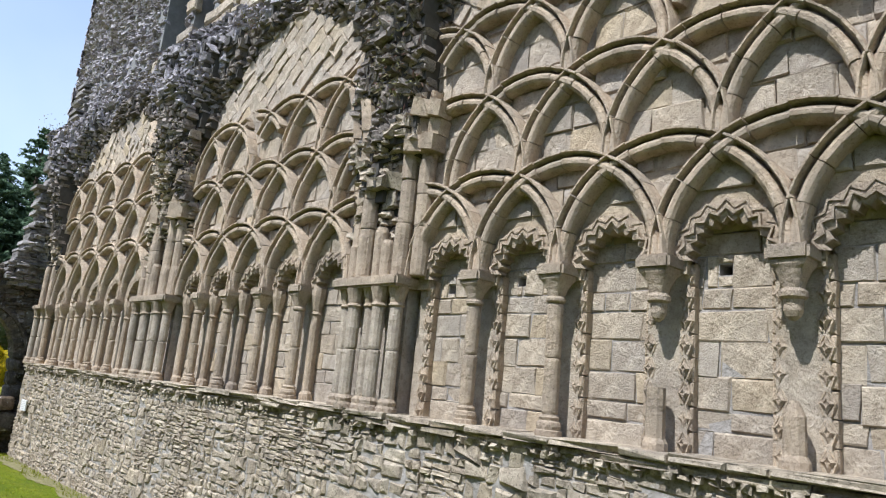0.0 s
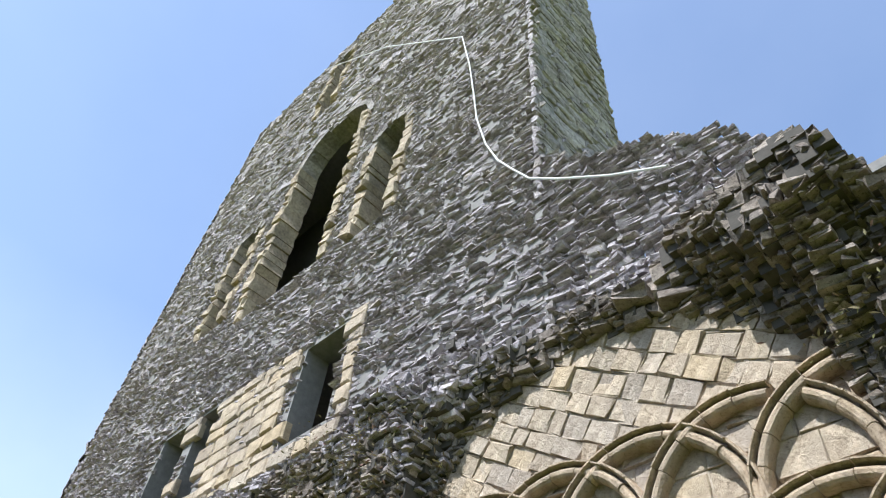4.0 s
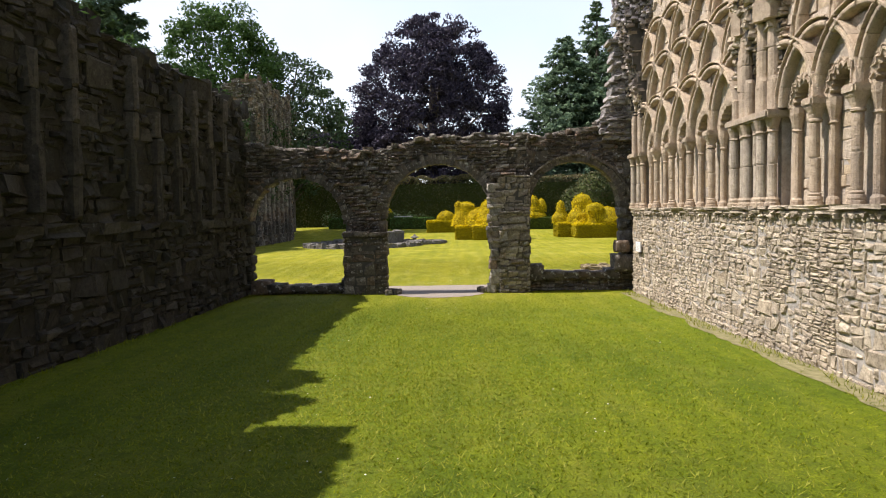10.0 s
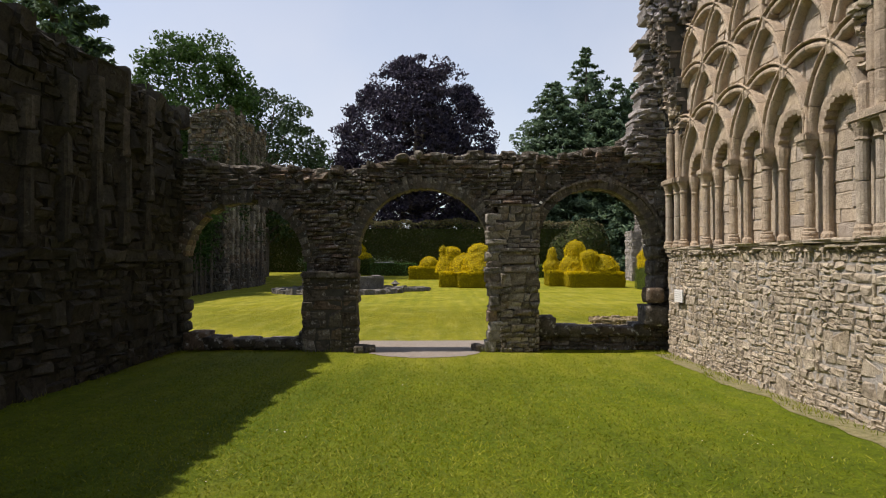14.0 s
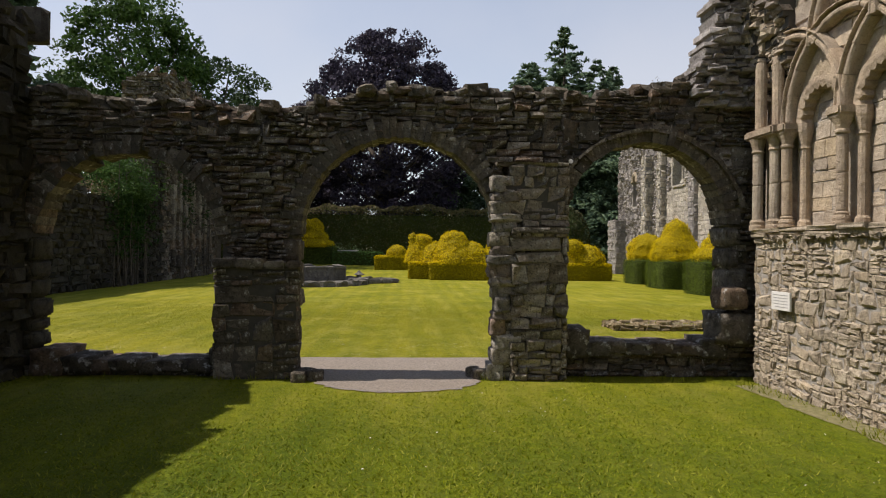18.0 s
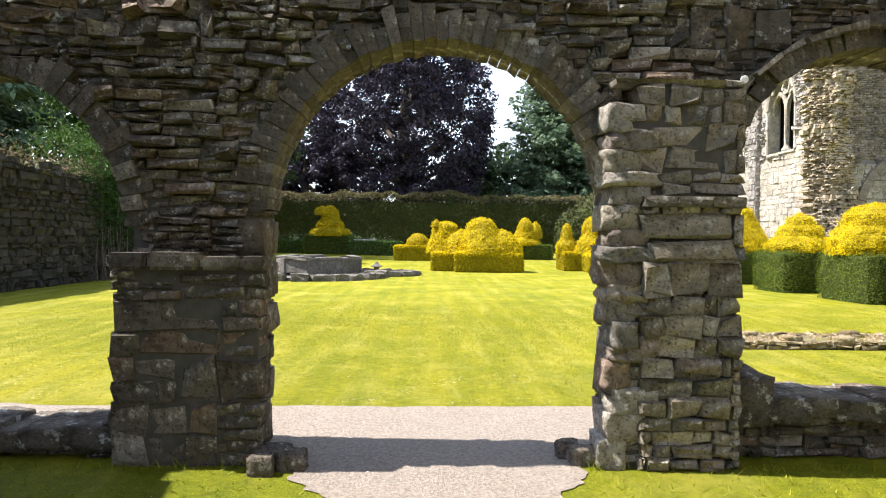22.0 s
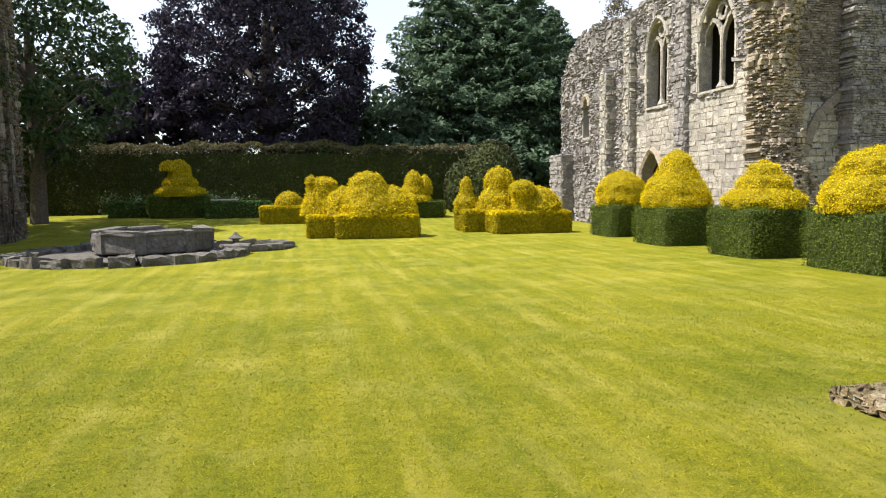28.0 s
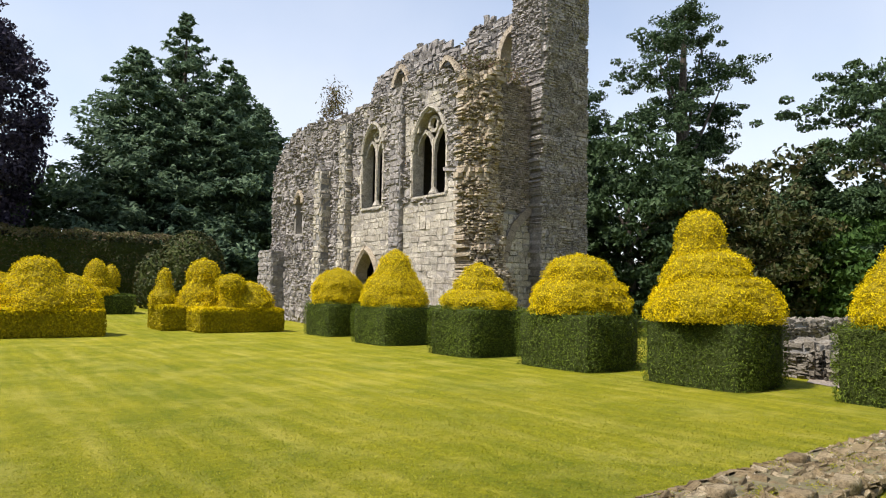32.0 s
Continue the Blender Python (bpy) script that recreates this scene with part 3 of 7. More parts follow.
def wob(u, v, scale, seed=0.0):
    return noise.noise(Vector((u * scale, v * scale, seed)))

# ---- ground ----


def ground_height(x, y):
    return 0.035 * max(0.0, min(y, 46.0) - 30.0) + 0.015 * max(0.0, -2.0 - max(y, -24.0))


gx = np.unique(np.concatenate([np.linspace(-420, -30, 14), np.linspace(-30, 34, 33), np.linspace(34, 420, 14)]))
gy = np.unique(np.concatenate([np.linspace(-420, -24, 12), np.linspace(-24, 60, 43), np.linspace(60, 600, 14)]))
gv = [(x, y, ground_height(x, y)) for y in gy for x in gx]
gf = [(j * len(gx) + i, j * len(gx) + i + 1, (j + 1) * len(gx) + i + 1, (j + 1) * len(gx) + i) for j in range(len(gy) - 1) for i in range(len(gx) - 1)]
tagged(mesh_part("ground", gv, gf, M_LAWN), "mown green lawn with dry patches and mowing stripes", "lawn", kind="structure")

bm = bmesh.new()
edge_a, edge_b = [], []
for i in range(121):
    x = -16 + i * 0.26
    edge_a.append(bm.verts.new((x, 0.36 if abs(x - 0.2) < 1.4 else 0.34 + 0.08 * wob(x, 0, 0.9), 0.008)))
    edge_b.append(bm.verts.new((x, 1.6 + 0.10 * wob(x, 3, 0.8) + 0.04 * wob(x, 8, 3.0), 0.008)))
for i in range(120):
    bm.faces.new((edge_a[i], edge_a[i + 1], edge_b[i + 1], edge_b[i]))
tagged(part("pavement", bm, M_GRAVEL, None), "pale pinkish gravel walk beside the cloister lawn", "path", kind="structure")
bm = bmesh.new()
ring = []
for i in range(49):
    a = math.pi + math.pi * i / 48
    k = 1 + 0.07 * wob(i * 0.35, 2.0, 1.0) + 0.05 * wob(i, 5.0, 0.9)
    ring.append(bm.verts.new((0.22 + 0.95 * k * math.cos(a), -0.02 + 0.72 * k * math.sin(a), 0.008)))
ring += [bm.verts.new((1.4, 0.36, 0.008)), bm.verts.new((-0.96, 0.36, 0.008))]
bm.faces.new(ring)
tagged(part("pavement", bm, M_GRAVEL, None), "worn gravel patch at the doorway threshold", "path", kind="structure")

bm = bmesh.new()
rim = [(bm.verts.new((4.12 + 0.12 * wob(0, y, 1.1) + 0.06 * wob(3, y + 17, 4.0), y, ground_height(0, y) + 0.006)), bm.verts.new((4.5, y, ground_height(0, y) + 0.006))) for y in [-17 + 0.12 * i for i in range(140)]]
for (a, b), (c, d) in zip(rim, rim[1:]):
    bm.faces.new((a, b, d, c))
tagged(part("pavement", bm, M_WORN, None), "dry worn turf strip along the foot of the plinth", "turf", kind="structure")

# ---- end wall with the doorway and two window openings ----
FE = Frame((0, 0.22, 0), (1, 0, 0), (0, 0, 1), (0, -1, 0))
DOOR_C, DOOR_R, DOOR_S = 0.22, 1.19, 1.69
LEFT_C, LEFT_R, LEFT_S = -2.98, 1.07, 1.56
RIGHT_C, RIGHT_R, RIGHT_S = 3.23, 1.0, 1.88
END_T = 0.42


def end_top(u):
    z = float(np.interp(u, (-4.3, -3.5, -2.2, -1.1, -0.7, 0.15, 1.2, 2.2, 3.3, 3.75, 3.95, 4.4), (3.3, 3.22, 3.19, 3.13, 3.28, 3.4, 3.43, 3.38, 3.49, 3.55, 3.9, 4.1)))
    return z + 0.07 * wob(u, 5.0, 2.1) + 0.05 * wob(u, 9.0, 6.0)


def in_arch(u, v, c, r, s, grow=0.0):
    return abs(u - c) < r + grow and (v < s or math.hypot(u - c, v - s) < r + grow)


def end_open(u, v, grow=0.0):
    if in_arch(u, v, DOOR_C, DOOR_R, DOOR_S, grow):
        return True
    if in_arch(u, v, LEFT_C, LEFT_R, LEFT_S, grow) and v > 0.17 + 0.3 * max(0.0, abs(u - LEFT_C) - 0.76) * 2:
        return True
    return in_arch(u, v, RIGHT_C, RIGHT_R, RIGHT_S, grow) and v > 0.38 + 0.3 * max(0.0, abs(u - RIGHT_C) - 0.7) * 2


end_wall = thing("wall_west", "ruined grey rubble stone wall with a round-arched doorway and two window arches", "wall", kind="structure")


def arch_pts(c, r, s, a0, a1, k=14):
    return [(c + r * math.cos(a), s + r * math.sin(a)) for a in np.linspace(a0, a1, k)]


def half_wall(u0, u1, c, r, s, sill, side):
    """The wall from an opening's centre line c to u1 (side 1) or from u0 to it (side -1)."""
    far = u1 if side > 0 else u0
    arc = arch_pts(c, r, s, math.pi / 2, 0 if side > 0 else math.pi)
    tops = [(u, end_top(u) - 0.03) for u in np.linspace(far, c, 8)]
    poly = arc + [(c + side * r, sill)]
    if sill > 0.01:
        poly += [(c, sill), (c, 0.0)]
    else:
        poly[-1] = (c + side * r, 0.0)
    poly += [(far, 0.0)] + tops
    return poly


mid_l, mid_r = -1.40, 1.78
for u0, u1, c, r, s, sill, side in (
    (-4.6, LEFT_C, LEFT_C, LEFT_R, LEFT_S, 0.15, -1), (LEFT_C, mid_l, LEFT_C, LEFT_R, LEFT_S, 0.15, 1),
    (mid_l, DOOR_C, DOOR_C, DOOR_R, DOOR_S, 0, -1), (DOOR_C, mid_r, DOOR_C, DOOR_R, DOOR_S, 0, 1),
    (mid_r, RIGHT_C, RIGHT_C, RIGHT_R, RIGHT_S, 0.36, -1), (RIGHT_C, 4.8, RIGHT_C, RIGHT_R, RIGHT_S, 0.36, 1)):
    prism("wall_core", half_wall(u0, u1, c, r + 0.04, s, sill, side), FE, -0.045, -END_T + 0.045, M_MORTAR_DARK, end_wall)

rng_e = np.random.default_rng(21)


def keep_end(u, v):
    return v < end_top(u) and not end_open(u, v, 0.07)


FE_BACK = Frame((0, 0.22 + END_T, 0), (1, 0, 0), (0, 0, 1), (0, 1, 0))
r_front = rubble(-4.3, 4.75, 0.0, 4.1, (0.05, 0.10), (0.10, 0.30), keep_end, rng_e)
r_back = rubble(-4.3, 4.75, 0.0, 4.1, (0.06, 0.12), (0.12, 0.34), keep_end, rng_e)
r_front, r_back = (np.array([q for q in rr if not any(end_open(a, b, 0.03) for a in (q[0], q[2]) for b in (q[1], q[3]))]) for rr in (r_front, r_back))
r_fill = courses(-4.3, 4.75, 0.0, 4.1, (0.05, 0.085), (0.08, 0.17), lambda u, v: v < end_top(u) - 0.04, rng_e)
r_fill = np.array([q for q in r_fill if not any(end_open(a, b, 0.04) for a in (q[0], q[2]) for b in (q[1], q[3]))])
stone_field(end_wall, r_fill, FE, M_DARK, proud=(-0.04, -0.012), rough=0.01, rng=rng_e, tilt=0.1)
stone_field(end_wall, r_fill, FE_BACK, M_DARK, proud=(-0.04, -0.012), rough=0.01, rng=rng_e, tilt=0.1)
band = np.array([-2.1 < (q[0] + q[2]) / 2 < -0.75 or 1.2 < (q[0] + q[2]) / 2 < 2.1 for q in r_front])
stone_field(end_wall, r_front[band], FE, M_DARK, lambda u, v: v > 1.2, M_DARK_PART, proud=(-0.02, 0.075), rough=0.018, rng=rng_e, tilt=0.2, skew=0.1)
stone_field(end_wall, r_front[~band], FE, M_DARK, proud=(-0.02, 0.025), rough=0.014, rng=rng_e, tilt=0.1, chamfer=0.02, skew=0.12)
stone_field(end_wall, r_back, FE_BACK, M_DARK, proud=(0.0, 0.05), rough=0.01, rng=rng_e, tilt=0.1)


def arch_ring(parent, fr, c, r, s, thick, deep, pieces, name, material, a0=0.0, a1=math.pi, proud=0.02, seed=1, skip=0.0):
    """Separate wedge stones round an arch, carried through the wall."""
    rng = np.random.default_rng(seed)
    e = np.linspace(a0, a1, pieces + 1)
    for i in range(pieces):
        if rng.random() < skip:
            continue
        g, t, p = 0.0015 / r, thick * rng.uniform(0.6, 1.35), proud + rng.normal(0, 0.02)
        pts = []
        for n in (p, -deep):
            for a, rr in ((e[i] + g, r), (e[i + 1] - g, r), (e[i + 1] - g, r + t), (e[i] + g, r + t)):
                rr += rng.normal(0, 0.008)
                pts.append((c + rr * math.cos(a), s + rr * math.sin(a), n + rng.normal(0, 0.006)))
        v = fr.put(np.array(pts))
        o = v.mean(0)
        ob = mesh_part(name, v - o, [(0, 1, 2, 3), (7, 6, 5, 4), (0, 4, 5, 1), (1, 5, 6, 2), (2, 6, 7, 3), (3, 7, 4, 0)], material, parent)
        ob.location = o


M_VOUS = stone_mat("voussoir_stone", [(0.135, 0.116, 0.092), (0.21, 0.182, 0.142), (0.17, 0.136, 0.1), (0.11, 0.096, 0.078), (0.26, 0.228, 0.18)], stain=(0.05, 0.046, 0.038), stain_amount=0.65, lichen=(0.5, 0.48, 0.43), lichen_amount=0.6, spot=8.0, pit=0.35, lichen_at=0.58, patch=0.35, part_random=True)
arch_ring(end_wall, FE, DOOR_C, DOOR_R - 0.02, DOOR_S, 0.21, END_T, 47, "voussoir", M_VOUS, seed=3)
arch_ring(end_wall, FE, RIGHT_C, RIGHT_R - 0.02, RIGHT_S, 0.18, END_T, 35, "voussoir", M_VOUS, seed=4)
arch_ring(end_wall, FE, RIGHT_C, RIGHT_R + 0.2, RIGHT_S - 0.1, 0.05, 0.05, 17, "hood_mould", M_VOUS, a0=0.25, a1=math.pi + 0.1, proud=0.07, seed=5)
arch_ring(end_wall, FE, LEFT_C, LEFT_R - 0.02, LEFT_S, 0.18, END_T, 33, "voussoir", M_DARK_PART, seed=6, skip=0.12)


def jamb_stones(parent, u_edge, side, z1, seed, material, depth=END_T, z0=0.0):
    """Quoins up the side of an opening."""
    rng = np.random.default_rng(seed)
    z = z0
    while z < z1:
        h = min(rng.uniform(0.16, 0.32), z1 - z + 0.02)
        w = rng.uniform(0.14, 0.3)
        n0 = rng.uniform(0.02, 0.05)
        a, b = (u_edge - rng.normal(0.0, 0.015), u_edge + w) if side > 0 else (u_edge - w, u_edge + rng.normal(0, 0.015))
        bm = bmesh.new()
        bmesh.ops.create_cube(bm, size=1)
        c = FE.put(((a + b) / 2, z + h / 2, (n0 - depth) / 2))
        for v in bm.verts:
            v.co = Vector((v.co.x * (b - a), v.co.y * (depth + n0), v.co.z * (h - 0.012))) + Vector(rng.normal(0, 0.01, 3))
        bmesh.ops.bevel(bm, geom=bm.edges[:], offset=0.025, segments=2, affect="EDGES")
        bmesh.ops.subdivide_edges(bm, edges=bm.edges[:], cuts=2, use_grid_fill=True)
        for v in bm.verts:
            v.co += Vector((1, 1, 1)) * 0.016 * noise.noise(v.co * 7 + Vector((seed, z * 9, 0))) + 0.01 * noise.noise_vector(v.co * 16 + Vector((z * 5, 0, seed)))
        ob = part("quoin", bm, material, parent, "", True)
        ob.location = c
        z += h


jamb_stones(end_wall, DOOR_C - DOOR_R, -1, DOOR_S, 31, M_VOUS)
jamb_stones(end_wall, DOOR_C + DOOR_R, 1, DOOR_S, 32, M_VOUS)
jamb_stones(end_wall, RIGHT_C - RIGHT_R, -1, RIGHT_S, 33, M_VOUS, z0=0.62)
jamb_stones(end_wall, RIGHT_C + RIGHT_R, 1, RIGHT_S, 34, M_VOUS, z0=0.4)
jamb_stones(end_wall, LEFT_C + LEFT_R, 1, 1.3, 35, M_DARK_PART, z0=0.5)
jamb_stones(end_wall, LEFT_C - LEFT_R + 0.03, -1, 1.62, 36, M_MURK, z0=0.12)

# lower piers that stand proud of the wall beside the doorway
FP = Frame((0, 0.0, 0), (1, 0, 0), (0, 0, 1), (0, -1, 0))


def pier_block(name, label, u0, u1, z1, seed, steps=(), extra=None, stone=M_DARK_PART):
    ob = thing(name, label, "pier", kind="structure")
    low = min([q[2] for q in steps] + [z1])
    block("pier_core", (u0 + 0.03, 0.01, 0), (u1 - 0.03, 0.24, low - 0.06), M_MORTAR_DARK, ob)
    if low < z1:
        block("pier_core", (steps[0][1] + 0.05, 0.02, low - 0.06), (u1 - 0.03, 0.24, z1 - 0.12), M_MORTAR_DARK, ob)
    rng = np.random.default_rng(seed)
    r = rubble(u0, u1, 0.0, z1 - 0.09, (0.07, 0.13), (0.14, 0.36), lambda u, v: all(not (a < u < b and v > z) for a, b, z in steps), rng, gap=0.007, cell=0.55, big=0.12)
    stone_field(ob, r, FP, M_DARK, lambda u, v: True, stone, proud=(-0.008, 0.022), deep=0.22, rough=0.013, rng=rng, tilt=0.05, chamfer=0.02, skew=0.09)
    if extra:
        a, b, z = extra
        r = rubble(a, b, 0.0, z, (0.07, 0.13), (0.14, 0.34), None, rng, gap=0.007, cell=0.5, big=0.12)
        stone_field(ob, r, Frame((0, -0.06, 0), (1, 0, 0), (0, 0, 1), (0, -1, 0)), M_DARK, lambda u, v: True, stone, proud=(-0.008, 0.022), deep=0.1, rough=0.014, rng=rng, tilt=0.06, chamfer=0.02, skew=0.09)
        for q in range(3):
            w = (b - a) / 3
            o = part("ledge_stone", rough_stone(w * 1.02, 0.16, 0.07, rng, 0.12, 2, 0.06), M_VOUS, ob)
            o.location = (a + w * (q + 0.5), -0.02, z + 0.02)
    u = u0 - 0.02
    while u < u1 and not steps:
        w = min(rng.uniform(0.22, 0.4), u1 - u + 0.03)
        block("coping", (u, -0.06 + rng.normal(0, 0.01), z1 - 0.08), (u + w - 0.012, 0.26, z1 + rng.uniform(-0.01, 0.05)), M_VOUS, ob, 0.02)
        u += w
    return ob


M_PIER = stone_mat("pier_stone", [(0.17, 0.148, 0.116), (0.29, 0.25, 0.195), (0.22, 0.186, 0.142), (0.4, 0.352, 0.285), (0.14, 0.124, 0.1), (0.32, 0.25, 0.18)], stain=(0.05, 0.046, 0.036), stain_amount=0.6, lichen=(0.5, 0.49, 0.45), lichen_amount=0.6, spot=9.0, pit=0.35, lichen_at=0.58, patch=0.4, part_random=True)
pier_block("pier_south", "dark lichen-spotted stone pier base with a coping ledge beside the doorway", -1.90, -0.93, 1.36, 41)
pier_block("pier_north", "stepped dark stone pier with worn sunlit-pale edge stones beside the doorway", 1.36, 2.22, 2.66, 42, steps=((1.3, 1.56, 2.40),), extra=(1.53, 2.2, 1.74), stone=M_PIER)

# pale worn quoins on the pier's doorway edge, sunlit brightness partly in their colour
pier_n = [o for o in bpy.data.objects if o.name == "pier_north"][0]
M_EDGE = stone_mat("edge_stone", [(0.3, 0.265, 0.215), (0.46, 0.42, 0.36), (0.3, 0.215, 0.16), (0.2, 0.182, 0.155), (0.38, 0.33, 0.25)], stain=(0.08, 0.075, 0.06), stain_amount=0.6, lichen=(0.6, 0.58, 0.54), lichen_amount=0.6, part_random=True, spot=8.0, pit=0.35, lichen_at=0.58, patch=0.4)
rng = np.random.default_rng(46)
z = 0.0
while z < 2.34:
    h, w = rng.uniform(0.08, 0.2), rng.uniform(0.16, 0.34)
    o = part("quoin", rough_stone(w * 1.05, 0.3, h * 1.06, rng, 0.1, 4, 0.09), M_EDGE, pier_n, "", True)
    o.location = (1.31 + w / 2 + rng.normal(0, 0.025), 0.11 + rng.normal(0, 0.012), z + h / 2)
    z += h

# broken low sills and the rough ends of the openings
for name, u0, u1, z, seed in (("sill_south", -4.0, -1.9, 0.16, 51), ("sill_north", 2.22, 4.15, 0.38, 52)):
    ob = thing(name, "broken rubble sill under a window arch", "sill", kind="structure")
    rng = np.random.default_rng(seed)
    u = u0
    while u < u1:
        w = rng.uniform(0.18, 0.36)
        edge = min(u - u0, u1 - u)
        rise = (0.2 * (0.45 - edge) / 0.45 if edge < 0.45 else 0.0) * rng.uniform(0.5, 1.1)
        top = z + rise + rng.uniform(-0.02, 0.03)
        o = part("sill_stone", rough_stone(w * 1.1, 0.58, 0.14 + rise * 1.25, rng, 0.12, 4, 0.06), M_DARK_PART, ob, "", True)
        o.location = (u + w / 2, 0.42, top - (0.14 + rise * 1.25) / 2 + 0.03)
        u += w
# ragged coping stones along the wall top
rng = np.random.default_rng(61)
u = -4.2
while u < 4.4:
    w = rng.uniform(0.1, 0.26)
    h = rng.uniform(0.05, 0.12)
    bm = rough_stone(w * 1.1, rng.uniform(0.3, 0.5), h * 1.3, rng)
    o = part("coping_stone", bm, M_DARK_PART, end_wall)
    o.location = (u + w / 2, 0.22 + rng.uniform(0.08, 0.36), end_top(u + w / 2) + h * 0.3)
    o.rotation_euler = (rng.normal(0, 0.1), rng.normal(0, 0.12), rng.normal(0, 0.2))
    u += w * rng.uniform(0.5, 0.95)

# ---- left wall, in shade, with the stumps of an arcade ----
FL = Frame((-4.12, 0, 0), (0, 1, 0), (0, 0, 1), (1, 0, 0))


def left_top(u):
    z = float(np.interp(u, (-19.0, -10.3, -9.62, -9.55, -9.2, -9.0, -8.75, -8.5, -8.3, -8.0, -7.7, -7.45, -7.2, -6.9, -4.8, -1.9, 0.2), (6.2, 6.13, 6.08, 4.95, 4.85, 5.3, 5.25, 4.6, 4.55, 5.0, 4.9, 4.35, 4.6, 4.3, 4.27, 4.16, 4.08)))
    return z + 0.07 * wob(u, 1.0, 0.9) + 0.09 * wob(u, 7.0, 2.8)


left_wall = thing("wall_south", "tall decayed stone wall in deep shade with worn arcade ribs", "wall", kind="structure")
pts = [(u, left_top(u) - 0.05) for u in np.linspace(0.2, -9.55, 60)] + [(u, left_top(u) - 0.05) for u in np.linspace(-9.6, -19, 16)]
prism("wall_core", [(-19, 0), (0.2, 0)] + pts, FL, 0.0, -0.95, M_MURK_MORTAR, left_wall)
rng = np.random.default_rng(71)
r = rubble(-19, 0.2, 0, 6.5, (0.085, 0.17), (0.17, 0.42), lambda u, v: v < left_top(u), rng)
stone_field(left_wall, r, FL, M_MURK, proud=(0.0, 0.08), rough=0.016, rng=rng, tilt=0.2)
r = courses(-19, 0.2, 2.4, 6.5, (0.1, 0.2), (0.2, 0.5), lambda u, v: v < left_top(u), rng)
stone_field(left_wall, r, Frame((-4.9, 0, 0), (0, 1, 0), (0, 0, 1), (-1, 0, 0)), M_GREY, proud=(0.0, 0.06), rng=rng)
for i in range(24):
    u = -1.3 - i * 0.77
    if i % 7 == 6:
        continue
    z0, z1 = 1.75 + rng.uniform(-0.1, 0.15), rng.uniform(3.2, 4.1)
    v, f = [], []
    zz = z0
    segs = []
    while zz < z1:
        h = rng.uniform(0.35, 0.9)
        segs.append((u - rng.uniform(0.06, 0.09), zz, u + rng.uniform(0.06, 0.09), zz + h - 0.006))
        zz += h
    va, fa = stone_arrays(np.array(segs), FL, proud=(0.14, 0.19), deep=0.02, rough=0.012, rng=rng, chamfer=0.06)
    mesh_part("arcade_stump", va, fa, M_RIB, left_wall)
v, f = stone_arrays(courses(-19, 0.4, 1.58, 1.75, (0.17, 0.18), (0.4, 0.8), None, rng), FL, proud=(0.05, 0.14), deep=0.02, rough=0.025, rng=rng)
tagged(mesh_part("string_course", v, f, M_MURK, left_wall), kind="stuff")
# loose top stones
segs = []
for i in range(150):
    u = rng.uniform(-19, 0.5)
    segs.append((u, left_top(u) - 0.1, u + rng.uniform(0.12, 0.4), left_top(u) + rng.uniform(0.0, 0.22)))
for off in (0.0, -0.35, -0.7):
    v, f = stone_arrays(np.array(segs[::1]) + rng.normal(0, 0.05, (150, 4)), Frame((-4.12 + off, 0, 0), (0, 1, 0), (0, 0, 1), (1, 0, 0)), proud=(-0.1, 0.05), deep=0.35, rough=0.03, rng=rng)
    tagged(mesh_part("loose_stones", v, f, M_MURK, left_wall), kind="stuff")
# a low wall closes the room behind
east = thing("wall_east", "low rubble wall stump", "wall", kind="structure")
block("wall_core", (-3.95, -19.6, 0), (4.6, -19.0, 1.0), M_MURK_MORTAR, east)

# worn footing stones at the doorway and a small white marker on the wall
rng = np.random.default_rng(77)
for x, y, w in ((-0.86, 0.05, 0.24), (-0.72, -0.04, 0.18), (-0.9, -0.14, 0.16), (1.2, 0.1, 0.2), (1.12, 0.22, 0.16)):
    o = thing("footing_stone", "worn dark footing stone at the doorway", "stone", "footing stones of the doorway", at=(x, y, 0.04))
    part("stone", rough_stone(w, w * 0.8, 0.16, rng, 0.35, 4, 0.09), M_DARK_PART, o, "", True)
marker = thing("wall_marker", "small round white disc fixed to the dark wall", "marker", at=(2.26, 0.1, 2.6))
d = lathe("disc", [(0.012, -0.008), (0.026, -0.006), (0.026, 0.006), (0.012, 0.009)], (0, 0, 0), M_PLAQUE, marker, 16)
d.rotation_euler = (math.pi / 2, 0, 0)

# ---- right wall: rubble plinth, blind arcade in three bays, upper wall ----
FR = Frame((4.58, 0, 0), (0, 1, 0), (0, 0, 1), (-1, 0, 0))
STRING_Z, CAP_Z, TIER = 1.79, 2.96, 0.735
PIERS = (-6.05, -11.17, -16.35)
BAYS = [(-0.62, -5.42), (-6.70, -10.62), (-11.55, -15.40)]

plinth = thing("wall_north", "pale rubble stone plinth wall in bright sun", "wall", kind="structure")
block("wall_core", (4.43, -19.0, 0.0), (5.6, -0.12, STRING_Z - 0.07), M_MORTAR_PALE, plinth)
FPL = Frame((4.43, 0, 0), (0, 1, 0), (0, 0, 1), (-1, 0, 0))
rng = np.random.default_rng(81)
r = rubble(-19.0, -0.12, 0.0, STRING_Z - 0.08, (0.045, 0.095), (0.07, 0.22), None, rng, gap=0.009, cell=0.4, big=0.12)
stone_field(plinth, r, FPL, M_PALE, lambda u, v: -5.2 < u < -1.6, M_PALE_PART, proud=(0.008, 0.026), rough=0.007, rng=rng, tilt=0.05, chamfer=0.022, skew=0.13)
rs = courses(-19.0, -0.1, STRING_Z - 0.08, STRING_Z - 0.03, (0.05, 0.051), (0.12, 0.5), None, rng, gap=0.003)
